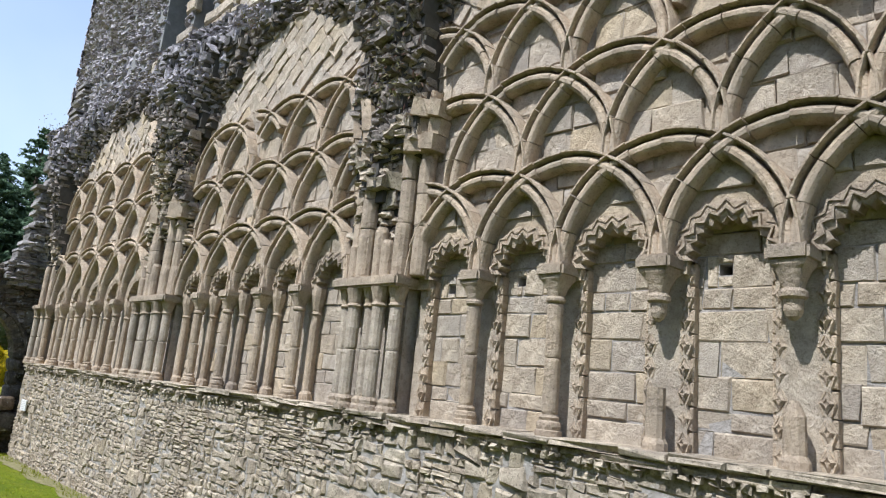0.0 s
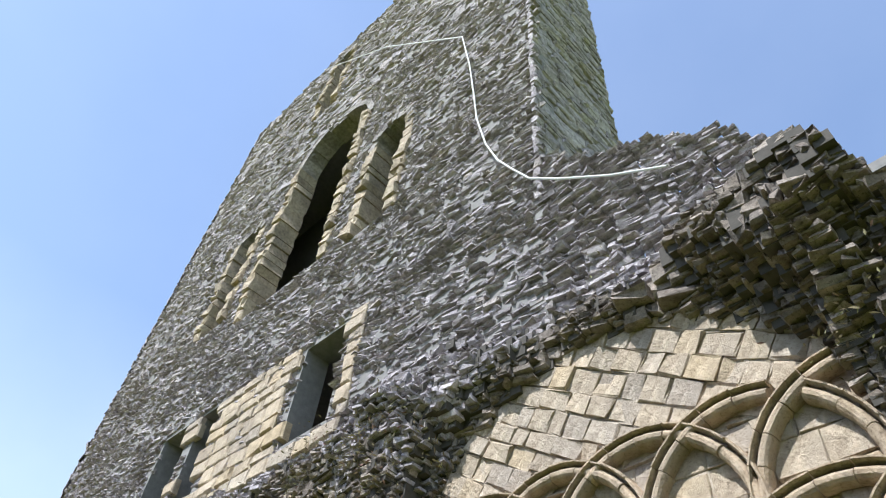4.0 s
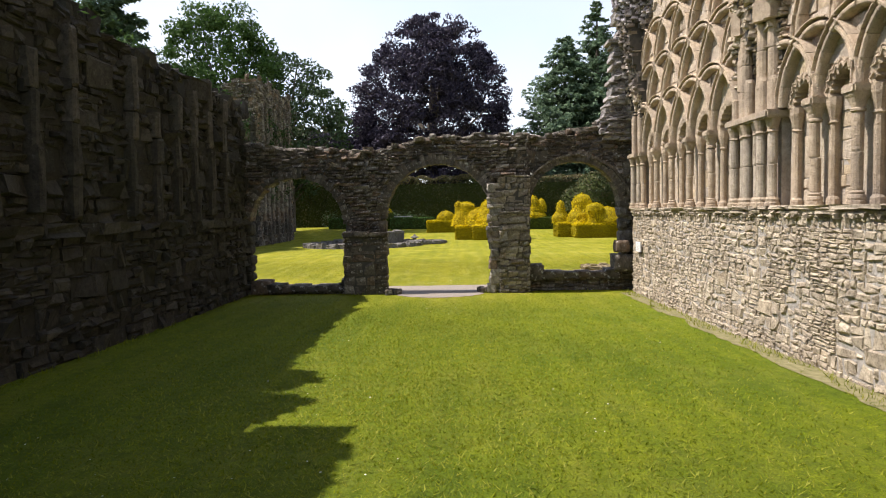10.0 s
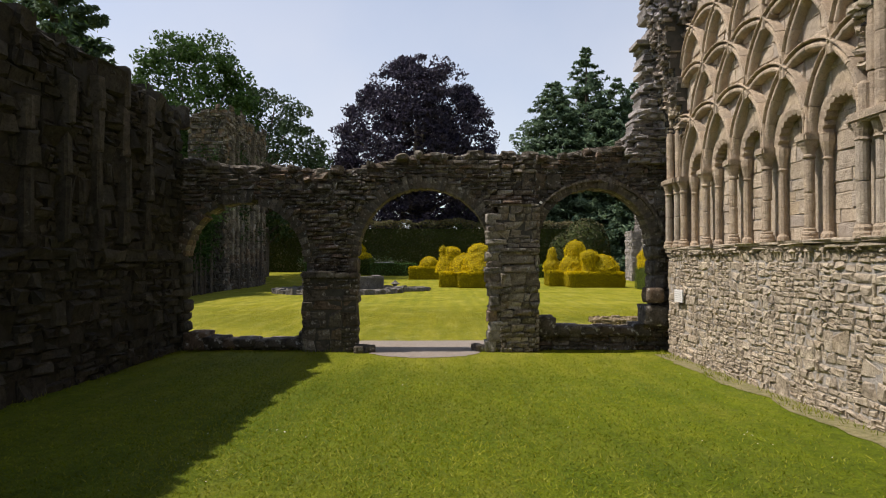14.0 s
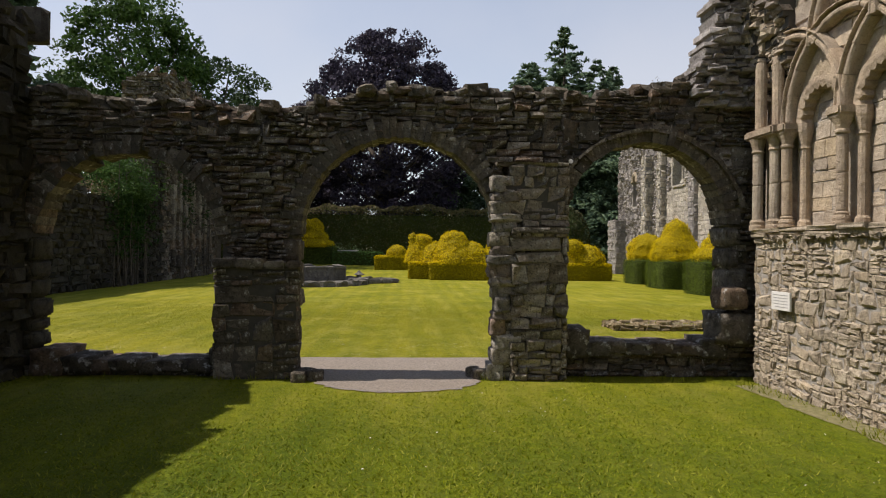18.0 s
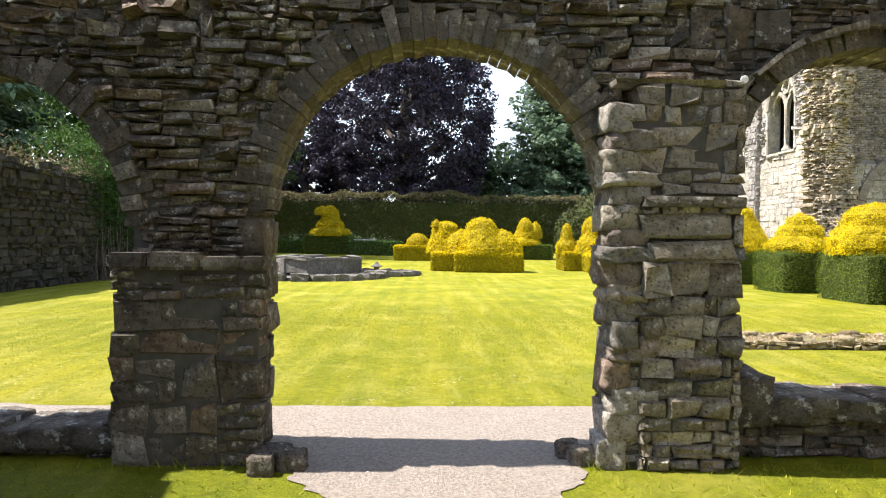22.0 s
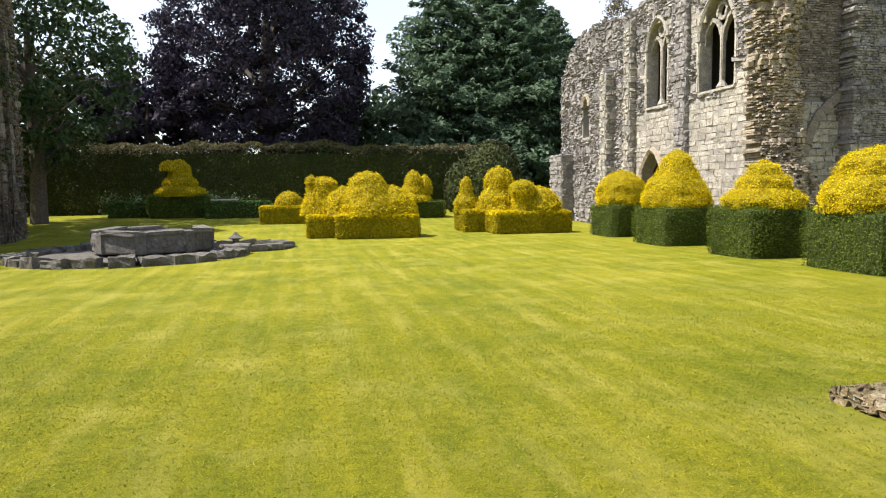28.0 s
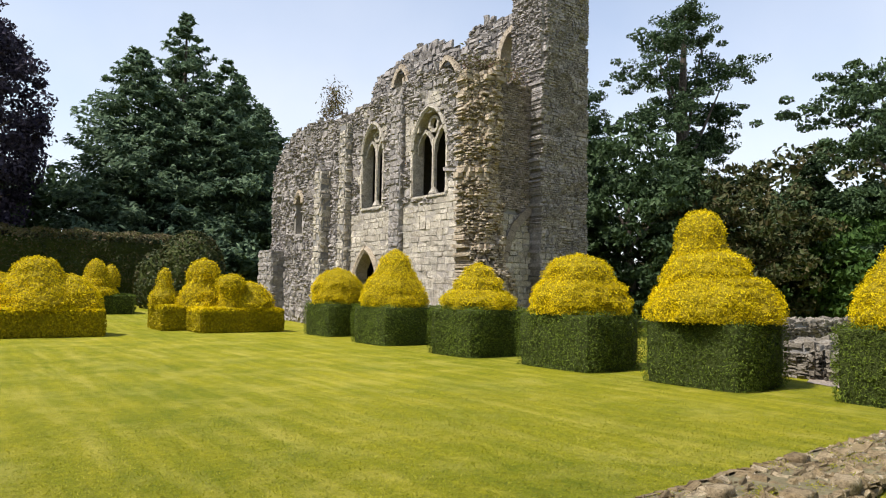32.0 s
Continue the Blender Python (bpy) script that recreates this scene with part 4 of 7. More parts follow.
v, f = stone_arrays(rs, FPL, proud=(0.03, 0.07), deep=0.3, rough=0.01, rng=rng, tilt=0.03, chamfer=0.02)
mesh_part("string_course_bed", v, f, M_PALE, plinth)
rs = courses(-19.0, -0.1, STRING_Z - 0.03, STRING_Z + 0.02, (0.05, 0.051), (0.16, 0.6), None, rng, gap=0.003)
v, f = stone_arrays(rs, FPL, proud=(0.055, 0.088), deep=0.3, rough=0.01, rng=rng, tilt=0.05, chamfer=0.02)
tagged(mesh_part("string_course", v, f, M_PALE, plinth), "weathered projecting string course with worn notched edge", kind="stuff")
# worn teeth under the string course
teeth = []
for i in range(int(18.5 / 0.085)):
    u = -18.8 + i * 0.085
    if rng.random() < 0.8:
        teeth.append((u, STRING_Z - 0.1 - rng.uniform(0, 0.025), u + 0.06, STRING_Z - 0.07))
v, f = stone_arrays(np.array(teeth), FPL, proud=(0.03, 0.075), deep=0.02, rough=0.012, rng=rng)
tagged(mesh_part("string_teeth", v, f, M_PALE, plinth), kind="stuff")

arcade_wall = thing("wall_north_arcade", "buff ashlar wall behind an interlaced blind arcade", "wall", kind="structure")
block("wall_core", (4.9, -19.0, STRING_Z - 0.07), (5.6, 0.0, 7.0), M_MORTAR, arcade_wall)


def bay_of(u):
    for k, (a, b) in enumerate(BAYS):
        if b <= u <= a:
            return k
    return None


def lunette(u, k):
    a, b = BAYS[k]
    c, half = (a + b) / 2, (a - b) / 2 + 0.28
    d = (u - c) / half
    return 4.1 + 2.3 * math.sqrt(max(0.0, 1 - d * d)) if abs(d) < 1 else 4.1


PITCH = [(a - b) / 5 for a, b in BAYS]


NICHE_TOP = CAP_Z - 0.02
PUTLOGS = ((-12.61, 2.9), (-11.85, 2.87), (-14.18, 2.9))


def niche_half(k):
    return PITCH[k] * 0.5 - 0.135


def clear_of_niches(u0, v0, u1, v1, k):
    a, b = BAYS[k]
    p, half = PITCH[k], niche_half(k) + 0.05
    for i in range(5):
        c = a - p * (i + 0.5)
        du = max(0.0, u0 - c, c - u1)
        if du < half and (v0 < NICHE_TOP or math.hypot(du, v0 - NICHE_TOP) < half):
            return False
    return True


def carved_strip(us, parent, rng):
    """A flat band beside a column, cut with a row of worn flowers between slanting fillets."""
    fr = Frame((4.645, 0, 0), (0, 1, 0), (0, 0, 1), (-1, 0, 0))
    n, h = 8, (CAP_Z - STRING_Z - 0.02) / 8
    segs = [(us - 0.046, STRING_Z + h * q, us + 0.046, STRING_Z + h * q + h - 0.006) for q in range(n)]
    v, f = stone_arrays(np.array(segs), fr, proud=(-0.004, 0.006), deep=0.08, rough=0.003, rng=rng, tilt=0.01, chamfer=0.008)
    mesh_part("carved_strip", v, f, M_CARVED, parent)
    for q in range(n):
        zc, wear = STRING_Z + h * (q + 0.5), rng.uniform(0.55, 1.1)
        rows = ((0.064, -0.004), (0.05, 0.016), (0.024, 0.03), (0.006, 0.02))
        vv, ff = [], []
        for rr, nn in rows:
            for e in range(12):
                g = math.pi * e / 6
                lobe = rr * (1.0 if e % 3 == 0 else 0.62)
                vv.append((us + 0.72 * lobe * math.cos(g), zc + 1.05 * lobe * math.sin(g), 0.008 + nn * wear + rng.normal(0, 0.001)))
        for w in range(3):
            ff += [(12 * w + e, 12 * w + (e + 1) % 12, 12 * w + 12 + (e + 1) % 12, 12 * w + 12 + e) for e in range(12)]
        ff.append(tuple(range(36, 48)))
        for side in (-1, 1):
            o = len(vv)
            for du, dz in ((0.042, 0.0), (0.012, 0.062), (0.003, 0.062), (0.033, 0.0), (0.012, -0.062), (0.021, -0.062)):
                vv.append((us + side * du, zc + dz, 0.022 * wear))
            for du, dz in ((0.046, 0.0), (0.016, 0.066), (0.0, 0.066), (0.029, 0.0), (0.008, -0.066), (0.025, -0.066)):
                vv.append((us + side * du, zc + dz, 0.002))
            ff += [(o, o + 1, o + 2, o + 3), (o + 3, o + 4, o + 5, o), (o, o + 6, o + 7, o + 1), (o + 2, o + 8, o + 9, o + 3), (o + 3, o + 9, o + 10, o + 4), (o + 5, o + 11, o + 6, o)]
        mesh_part("carved_flower", fr.put(np.array(vv)), ff, M_CARVED, parent)


def zigzag(cu, radius, half_w, high, teeth, swing, parent, rng):
    """A raised zigzag fillet bent round a niche head."""
    vv, ff = [], []
    for q in range(2 * teeth + 1):
        g = math.pi * q / (2 * teeth)
        rr = radius + (swing if q % 2 else -swing) + rng.normal(0, 0.004)
        up = high * rng.uniform(0.8, 1.1)
        for d, n in ((-half_w * 1.5, -0.02), (-half_w, up), (half_w, up), (half_w * 1.5, -0.02)):
            vv.append((cu + (rr + d) * math.cos(g), NICHE_TOP + (rr + d) * math.sin(g), n))
        if q:
            ff += [(4 * q - 4 + w, 4 * q - 3 + w, 4 * q + 1 + w, 4 * q + w) for w in range(3)]
    mesh_part("zigzag_fillet", FR.put(np.array(vv)), ff, M_CARVED, parent)


def facing(k, parent):
    """The wall face of a bay with its five arched recesses, and the plain lunette above."""
    a, b = BAYS[k]
    p, half = PITCH[k], niche_half(k)
    z1 = CAP_Z + 0.62
    for i in range(5):
        c = a - p * (i + 0.5)
        for side in (-1, 1):
            arc = [(c + side * half * math.sin(q), NICHE_TOP + half * math.cos(q)) for q in np.linspace(0, math.pi / 2, 9)]
            prism("spandrel", arc + [(c + side * half, CAP_Z - 0.1), (c + side * p / 2, CAP_Z - 0.1), (c + side * p / 2, z1), (c, z1)], FR, -0.012, -0.155, M_ASHLAR, parent)
            u0, u1 = sorted((c + side * half, c + side * p / 2))
            prism("niche_pier", [(u0, STRING_Z), (u1, STRING_Z), (u1, CAP_Z - 0.1), (u0, CAP_Z - 0.1)], FR, -0.05, -0.155, M_ASHLAR, parent)
    top = [(u, lunette(u, k) + 0.2) for u in np.linspace(a, b, 17)]
    prism("lunette", [(b, z1), (a, z1)] + top, FR, -0.012, -0.3, M_ASHLAR, parent)


ring_profile = [(-0.066, -0.02), (-0.066, 0.062), (-0.058, 0.09), (-0.04, 0.108), (-0.016, 0.112), (0.004, 0.1), (0.014, 0.078), (0.02, 0.052), (0.03, 0.052), (0.034, 0.108), (0.042, 0.128), (0.054, 0.128), (0.062, 0.1), (0.066, 0.04), (0.066, -0.02)]
rng = np.random.default_rng(91)
for k, (a, b) in enumerate(BAYS):
    p, c = PITCH[k], (a + b) / 2
    bay = thing("blind_arcade", ("far", "middle", "near")[k] and "interlaced round-arched blind arcade of weathered buff stone with slender shafts", "arcade", "arcade bays of the chapter house wall", kind="structure")
    facing(k, bay)
    r = courses(b, a, CAP_Z - 0.08, 5.1, (0.17, 0.26), (0.22, 0.46), lambda u, v: v < lunette(u, k) + 0.12, rng, gap=0.009)
    r = np.array([q for q in r if clear_of_niches(*q, k)])
    kw = dict(piece_material=M_ASHLAR_PART, deep=0.02, rng=rng, name="ashlar_block", chamfer=0.01)
    stone_field(bay, r, FR, M_ASHLAR, (lambda u, v: True) if k else None, proud=(-0.008, 0.014), rough=0.007, tilt=0.035, **kw)
    # the head of the lunette is laid aslant
    th = radians((38, -36, 33)[k])
    FD = Frame((4.58, c, 5.1), (0, math.cos(th), math.sin(th)), (0, -math.sin(th), math.cos(th)), (-1, 0, 0))

    def in_head(u, v):
        yy, zz = c + u * math.cos(th) - v * math.sin(th), 5.1 + u * math.sin(th) + v * math.cos(th)
        return zz > 5.12 and b < yy < a and zz < lunette(yy, k) + 0.1

    r = courses(-3.2, 3.2, -2.6, 2.6, (0.16, 0.24), (0.18, 0.34), in_head, rng, gap=0.012)
    stone_field(bay, r, FD, M_ASHLAR, lambda u, v: k > 0, proud=(-0.004, 0.02), rough=0.01, tilt=0.05, **kw)
    # niche backs
    r = courses(b - 0.1, a + 0.1, STRING_Z, CAP_Z + 0.5, (0.11, 0.21), (0.18, 0.5), None, rng, gap=0.007)
    holes = PUTLOGS if k == 2 else ()
    for hu, hz in holes:
        hit = (r[:, 0] < hu + 0.04) & (r[:, 2] > hu - 0.04) & (r[:, 1] < hz + 0.035) & (r[:, 3] > hz - 0.035)
        cut = []
        for q0, z0, q1, z1 in r[hit]:
            cut += [(q0, z0, hu - 0.045, z1), (hu + 0.045, z0, q1, z1), (max(q0, hu - 0.045), z0, min(q1, hu + 0.045), hz - 0.04), (max(q0, hu - 0.045), hz + 0.04, min(q1, hu + 0.045), z1)]
        r = np.concatenate([r[~hit], np.array([q for q in cut if q[2] - q[0] > 0.012 and q[3] - q[1] > 0.012]).reshape(-1, 4)])
    stone_field(bay, r, Frame((4.71, 0, 0), (0, 1, 0), (0, 0, 1), (-1, 0, 0)), M_ASHLAR, (lambda u, v: True) if k == 2 else None, M_ASHLAR_PART, proud=(0.0, 0.008), deep=0.04, rough=0.004, rng=rng, tilt=0.02, name="ashlar_block", chamfer=0.008, skew=0.03)
    for i in range(5):
        q0, q1, z0, z1 = a - (i + 1) * p, a - i * p, STRING_Z - 0.02, CAP_Z + 0.5
        here = [h for h in holes if q0 < h[0] < q1]
        if here:
            hu, hz = here[0]
            cells = ((q0, z0, hu - 0.04, z1), (hu + 0.04, z0, q1, z1), (hu - 0.04, z0, hu + 0.04, hz - 0.035), (hu - 0.04, hz + 0.035, hu + 0.04, z1))
        else:
            cells = ((q0, z0, q1, z1),)
        for q in cells:
            block("niche_mortar", (4.717, q[0], q[1]), (4.895, q[2], q[3]), M_MORTAR_PALE, bay)
    cols = [a - i * p for i in range(6)]
    for i, u in enumerate(cols):
        broken = k == 2 and i in (3, 4)
        # carved strips or slender nook shafts beside each column
        x1, u1 = 4.645, u - 0.115
        if k == 2:
            for us in (u1, u + 0.115):
                if b < us < a:
                    carved_strip(us, bay, rng)
        elif i < 5:
            hh = CAP_Z - STRING_Z
            lathe("nook_shaft", [(0.075, 0), (0.07, 0.08), (0.048, 0.11), (0.048, hh - 0.3), (0.062, hh - 0.285), (0.05, hh - 0.26), (0.085, hh - 0.1), (0.085, hh - 0.02)], (x1, u1, STRING_Z), M_CARVED, bay, 10)
        if 0 < i < 5 or k == 0:
            col = new("column")
            col.parent = bay
            x = 4.51
            if broken:
                lathe("column_base", [(0.078, 0), (0.074, 0.06), (0.058, 0.09), (0.055, 0.28 + 0.1 * i % 0.2), (0.023, 0.36)], (x, u, STRING_Z), M_CARVED, col, 10)
            else:
                lathe("column_base", [(0.090, 0), (0.090, 0.05), (0.078, 0.055), (0.084, 0.08), (0.078, 0.105), (0.062, 0.115), (0.069, 0.135), (0.055, 0.15)], (x, u, STRING_Z), M_CARVED, col, 14)
                z = STRING_Z + 0.15
                for j in range(2):
                    h = (CAP_Z - 0.27 - STRING_Z - 0.15) / 2
                    lathe("shaft", [(0.051, 0.004), (0.055, 0.02), (0.055, h - 0.02), (0.051, h - 0.004)], (x + rng.normal(0, 0.004), u + rng.normal(0, 0.004), z + j * h), M_CARVED, col, 14)
            zc = CAP_Z - 0.27
            lathe("capital", [(0.055, 0.0), (0.069, 0.012), (0.069, 0.03), (0.056, 0.045), (0.066, 0.09), (0.084, 0.14), (0.094, 0.16), (0.094, 0.175)] if not broken else [(0.012, -0.13), (0.036, -0.11), (0.048, -0.08), (0.05, -0.02), (0.072, -0.006), (0.072, 0.02), (0.056, 0.04), (0.068, 0.09), (0.085, 0.14), (0.094, 0.16), (0.094, 0.175)], (x, u, zc), M_CARVED, col, 16, 4)
            block("abacus", (x - 0.11, u - 0.115, zc + 0.175), (x + 0.16, u + 0.115, zc + 0.27), M_CARVED, col, 0.018)
    # niche heads edged with cut chevrons
    for i in range(5):
        cu, half = a - (i + 0.5) * p, niche_half(k)
        K = 22
        zv, zf = [], []
        for q in range(K + 1):
            ang = math.pi * q / K
            r_in = half + (0.002 if q % 2 else -0.03) + rng.normal(0, 0.004)
            for rr, nn in ((half + 0.1, -0.02), (half + 0.1, 0.012), (half + 0.055 - 0.02 * (q % 2 == 0), 0.016), (r_in, 0.0), (r_in, -0.125)):
                zv.append((cu + rr * math.cos(ang), NICHE_TOP + rr * math.sin(ang), nn))
            if q:
                o = 5 * q
                zf += [(o - 5 + w, o - 4 + w, o + 1 + w, o + w) for w in range(4)]
        mesh_part("chevron_band", FR.put(np.array(zv)), zf, M_CARVED, bay)
        if k:
            zigzag(cu, half + 0.035, 0.009, 0.03, 9, 0.022, bay, rng)
            zigzag(cu, half + 0.082, 0.007, 0.024, 9, 0.022, bay, rng)
    # four tiers of interlaced arches
    for t in range(3):
        z = CAP_Z + 0.0 + t * TIER
        shift = 0.5 * (t % 2)
        for i in range(-1, 5):
            cu = a - (i + 1 + shift) * p
            lo, hi = 0.0, math.pi
            inside = []
            for ang in np.linspace(0, math.pi, 33):
                uu, vv = cu + p * math.cos(ang), z + p * math.sin(ang)
                if b - 0.02 < uu < a + 0.02 and vv < lunette(uu, k) - (0.15 if t > 1 else 0):
                    inside.append(ang)
            if len(inside) < 5:
                continue
            lo, hi = min(inside), max(inside)
            n = max(3, int(11 * (hi - lo) / math.pi))
            arc_parts("voussoir", M_CARVED_PART, bay, FR, cu, z, p, lo, hi, ring_profile, n, rng, 0.003, 0.0 if t < 2 else 0.06)

# compound piers with clustered shafts, capital bands and broken stubs
for k, yc in enumerate((-6.06, -11.085, -0.30)):
    pier = thing("compound_pier", "cluster of engaged shafts under a carved capital band", "pier", "piers between the arcade bays", kind="structure")
    w = (0.61, 0.44, 0.28)[k]
    block("pier_core", (4.56, yc - w + 0.06, STRING_Z - 0.05), (4.9, yc + w - 0.06, 3.3), M_ASHLAR, pier)
    n = (6, 5, 2)[k]
    for i in range(n):
        u = yc + (i - (n - 1) / 2) * (2 * w / n)
        x = 4.47 - 0.05 * (i % 2)
        lathe("shaft_base", [(0.09, 0), (0.09, 0.05), (0.078, 0.07), (0.083, 0.1), (0.062, 0.13)], (x, u, STRING_Z), M_CARVED, pier, 12)
        for j in range(2):
            h = 0.41
            lathe("shaft", [(0.054, 0.004), (0.058, 0.02), (0.058, h - 0.02), (0.054, h - 0.004)], (x + rng.normal(0, 0.005), u, STRING_Z + 0.12 + j * h), M_ASHLAR, pier, 12)
        lathe("capital", [(0.058, 0), (0.073, 0.015), (0.06, 0.04), (0.074, 0.1), (0.095, 0.17)], (x, u, CAP_Z - 0.27), M_CARVED, pier, 12)
        top = rng.uniform(0.25, 0.5) if k < 2 else 0.8
        lathe("shaft_stub", [(0.062, 0.0), (0.065, top * 0.9), (0.05, top)], (x + 0.03, u, CAP_Z), M_CARVED, pier, 12)
    block("capital_band", (4.33, yc - w - 0.03, CAP_Z - 0.1), (4.75, yc + w + 0.03, CAP_Z), M_CARVED, pier, 0.02)

# vault springers and the ragged edge of the lost vault
vault = thing("vault_remnant", "dark overhanging rubble of a lost stone vault", "vault", kind="structure")
rng = np.random.default_rng(101)


def upper_top(u):
    if u > -13.1:
        return 27.0
    return float(np.interp(u, (-19.0, -16.2, -15.7, -14.8, -14.3, -13.1), (4.9, 6.4, 7.5, 8.5, 9.0, 9.8))) + 0.3 * wob(u, 2.0, 1.2) + 0.16 * wob(u, 6.0, 5.0)


def vault_depth(u, v):
    """How far the broken vault stands out of the wall at a place; None where there is none."""
    k = bay_of(u)
    edge = lunette(u, k) if k is not None else 3.3
    over = max(0.0, min(1.0, (-14.2 - u) / 0.8))
    if v < edge or v > min(6.95, upper_top(u) - 0.2 - 0.7 * over) + 0.5 * wob(u, 4.0, 0.8):
        return None
    near = min(abs(u - q) for q in PIERS + (-0.3,))
    spring = max(0.0, 1 - near / 1.7)
    d = 0.05 + 0.5 * spring ** 1.3 * min(1.0, max(0.0, v - 3.4) / 2.6) + 0.14 * max(0.0, (v - 5.6) / 1.4) + 0.38 * over * min(1.0, max(0.0, v - 5.0))
    d *= min(1.0, 0.12 + (v - edge) / 0.65)
    if v > 6.5:
        d *= max(0.25, (7.3 - v) / 0.8)
    return max(0.02, d + 0.16 * wob(u, v, 1.6, 3.0) + 0.12 * wob(u, v, 3.6, 8.0))


cv, cf = [], []
for i in range(160):
    for j in range(38):
        u, v = -19.0 + 0.12 * i, 3.2 + 0.12 * j
        d = vault_depth(u + 0.06, v + 0.06)
        if d is not None:
            o = len(cv)
            cv += [(u + a, v + b, n) for n in (-0.06, d - 0.03) for a, b in ((0, 0), (0.12, 0), (0.12, 0.12), (0, 0.12))]
            cf += [(o + 4, o + 5, o + 6, o + 7), (o, o + 1, o + 5, o + 4), (o + 1, o + 2, o + 6, o + 5), (o + 2, o + 3, o + 7, o + 6), (o + 3, o, o + 4, o + 7)]
mesh_part("vault_core", FR.put(np.array(cv)), cf, M_MORTAR_DARK, vault)
r = rubble(-19.0, 0.2, 3.2, 7.7, (0.04, 0.08), (0.07, 0.2), lambda u, v: vault_depth(u, v) is not None, rng, gap=0.004, cell=0.5, big=0.05)
mid = (r[:, :2] + r[:, 2:]) / 2
dep = np.array([vault_depth(u, v) for u, v in mid])
dep = dep + np.where(mid[:, 0] < -14.0, rng.normal(0, 0.025, len(dep)), 0.0)
vv, ff = stone_arrays(r, FR, proud=(-0.035, 0.03), deep=0.14, rough=0.012, rng=rng, tilt=0.2, chamfer=0.02, skew=0.14)
vv = vv.reshape(-1, 12, 3)
vv[:, :, 0] -= dep[:, None]
near = np.zeros(len(r), bool)
near[np.nonzero((mid[:, 0] < -7.0) & (mid[:, 0] > -14.0))[0][:300]] = True
low_part = mid[:, 1] < 4.7 + 0.5 * np.sin(mid[:, 0] * 3.0)
rim = np.array([v - (lunette(u, bay_of(u)) if bay_of(u) is not None else 5.4) > 0.38 + 0.5 * wob(u, v, 1.3, 6.0) and u > -14.3 for u, v in mid]) & ~low_part
lay_stones(vault, vv[rim], ff[:9], near[rim], M_TOWER, M_TOWER_PART)
low_part, vv, near = low_part[~rim], vv[~rim], near[~rim]
lay_stones(vault, vv[~low_part], ff[:9], near[~low_part], M_VAULT, M_VAULT_PART)
lay_stones(vault, vv[low_part], ff[:9], near[low_part], M_PALE, M_PALE_PART)
for yc, sides in ((PIERS[0], ((1, 0.72), (-1, 0.9))), (PIERS[1], ((1, 0.86), (-1, 0.93)))):
    for side, stop in sides:
        bay_c = yc + side * 2.62
        v, f = sweep_arc(FR, bay_c, 4.05, 2.2, (math.pi if side > 0 else 0.0), (math.pi * stop if side > 0 else math.pi * (1 - stop)), [(-0.16, 0.0), (-0.16, 0.16), (-0.08, 0.22), (-0.03, 0.16), (0.03, 0.2), (0.1, 0.26), (0.17, 0.2), (0.17, 0.0)], max(3, int((1 - stop) * 24)), rng=rng, jitter=0.01)
        mesh_part("wall_rib", v, f, M_CARVED, vault)
        for q, x in ((0.26, 4.47), (0.44, 4.52)):
            z = CAP_Z
            while z < 4.0:
                h = min(rng.uniform(0.28, 0.5), 4.15 - z)
                lathe("respond_shaft", [(0.072, 0.003), (0.076, 0.015), (0.076, h - 0.015), (0.072, h - 0.003)], (x + rng.normal(0, 0.006), yc + side * q, z), M_CARVED, vault, 12)
                z += h

# upper wall
FU = Frame((4.56, 0, 0), (0, 1, 0), (0, 0, 1), (-1, 0, 0))
SLOTS = [(-9.45, -8.42, 7.4, 9.2), (-6.05, -5.3, 7.3, 9.35), (-5.0, -3.95, 7.35, 9.4)]
LANCETS = [(-7.85, -5.0, 11.9, 18.9), (-9.85, -8.7, 11.7, 15.4), (-4.1, -3.0, 12.5, 16.2), (-5.2, -4.2, 21.5, 26.0)]


def upper_open(u, v, g=0.0):
    for a, b, z0, z1 in SLOTS:
        if a - g < u < b + g and z0 - g < v < z1 + g:
            return True
    for a, b, z0, z1 in LANCETS:
        c, h = (a + b) / 2, (b - a) / 2
        if abs(u - c) < h + g and z0 - g < v and (v < z1 - h or math.hypot(u - c, v - z1 + h) < h + g):
            return True
    return False


upper = thing("wall_north_upper", "towering grey rubble wall with slit windows and tall lancets", "wall", kind="structure")
# core in strips between the openings
cuts = sorted({-19.0, -13.1, 1.3, *[q for s in SLOTS + LANCETS for q in s[:2]]})
for u0, u1 in zip(cuts, cuts[1:]):
    um = (u0 + u1) / 2
    holes = sorted((s[2], s[3]) for s in SLOTS + LANCETS if s[0] - 0.01 <= um <= s[1] + 0.01)
    z = 6.6
    for h0, h1 in holes + [(upper_top(um), None)]:
        if h0 > z:
            block("wall_core", (4.57, u0, z), (5.0, u1, h0), M_MORTAR_GREY, upper)
        z = h1
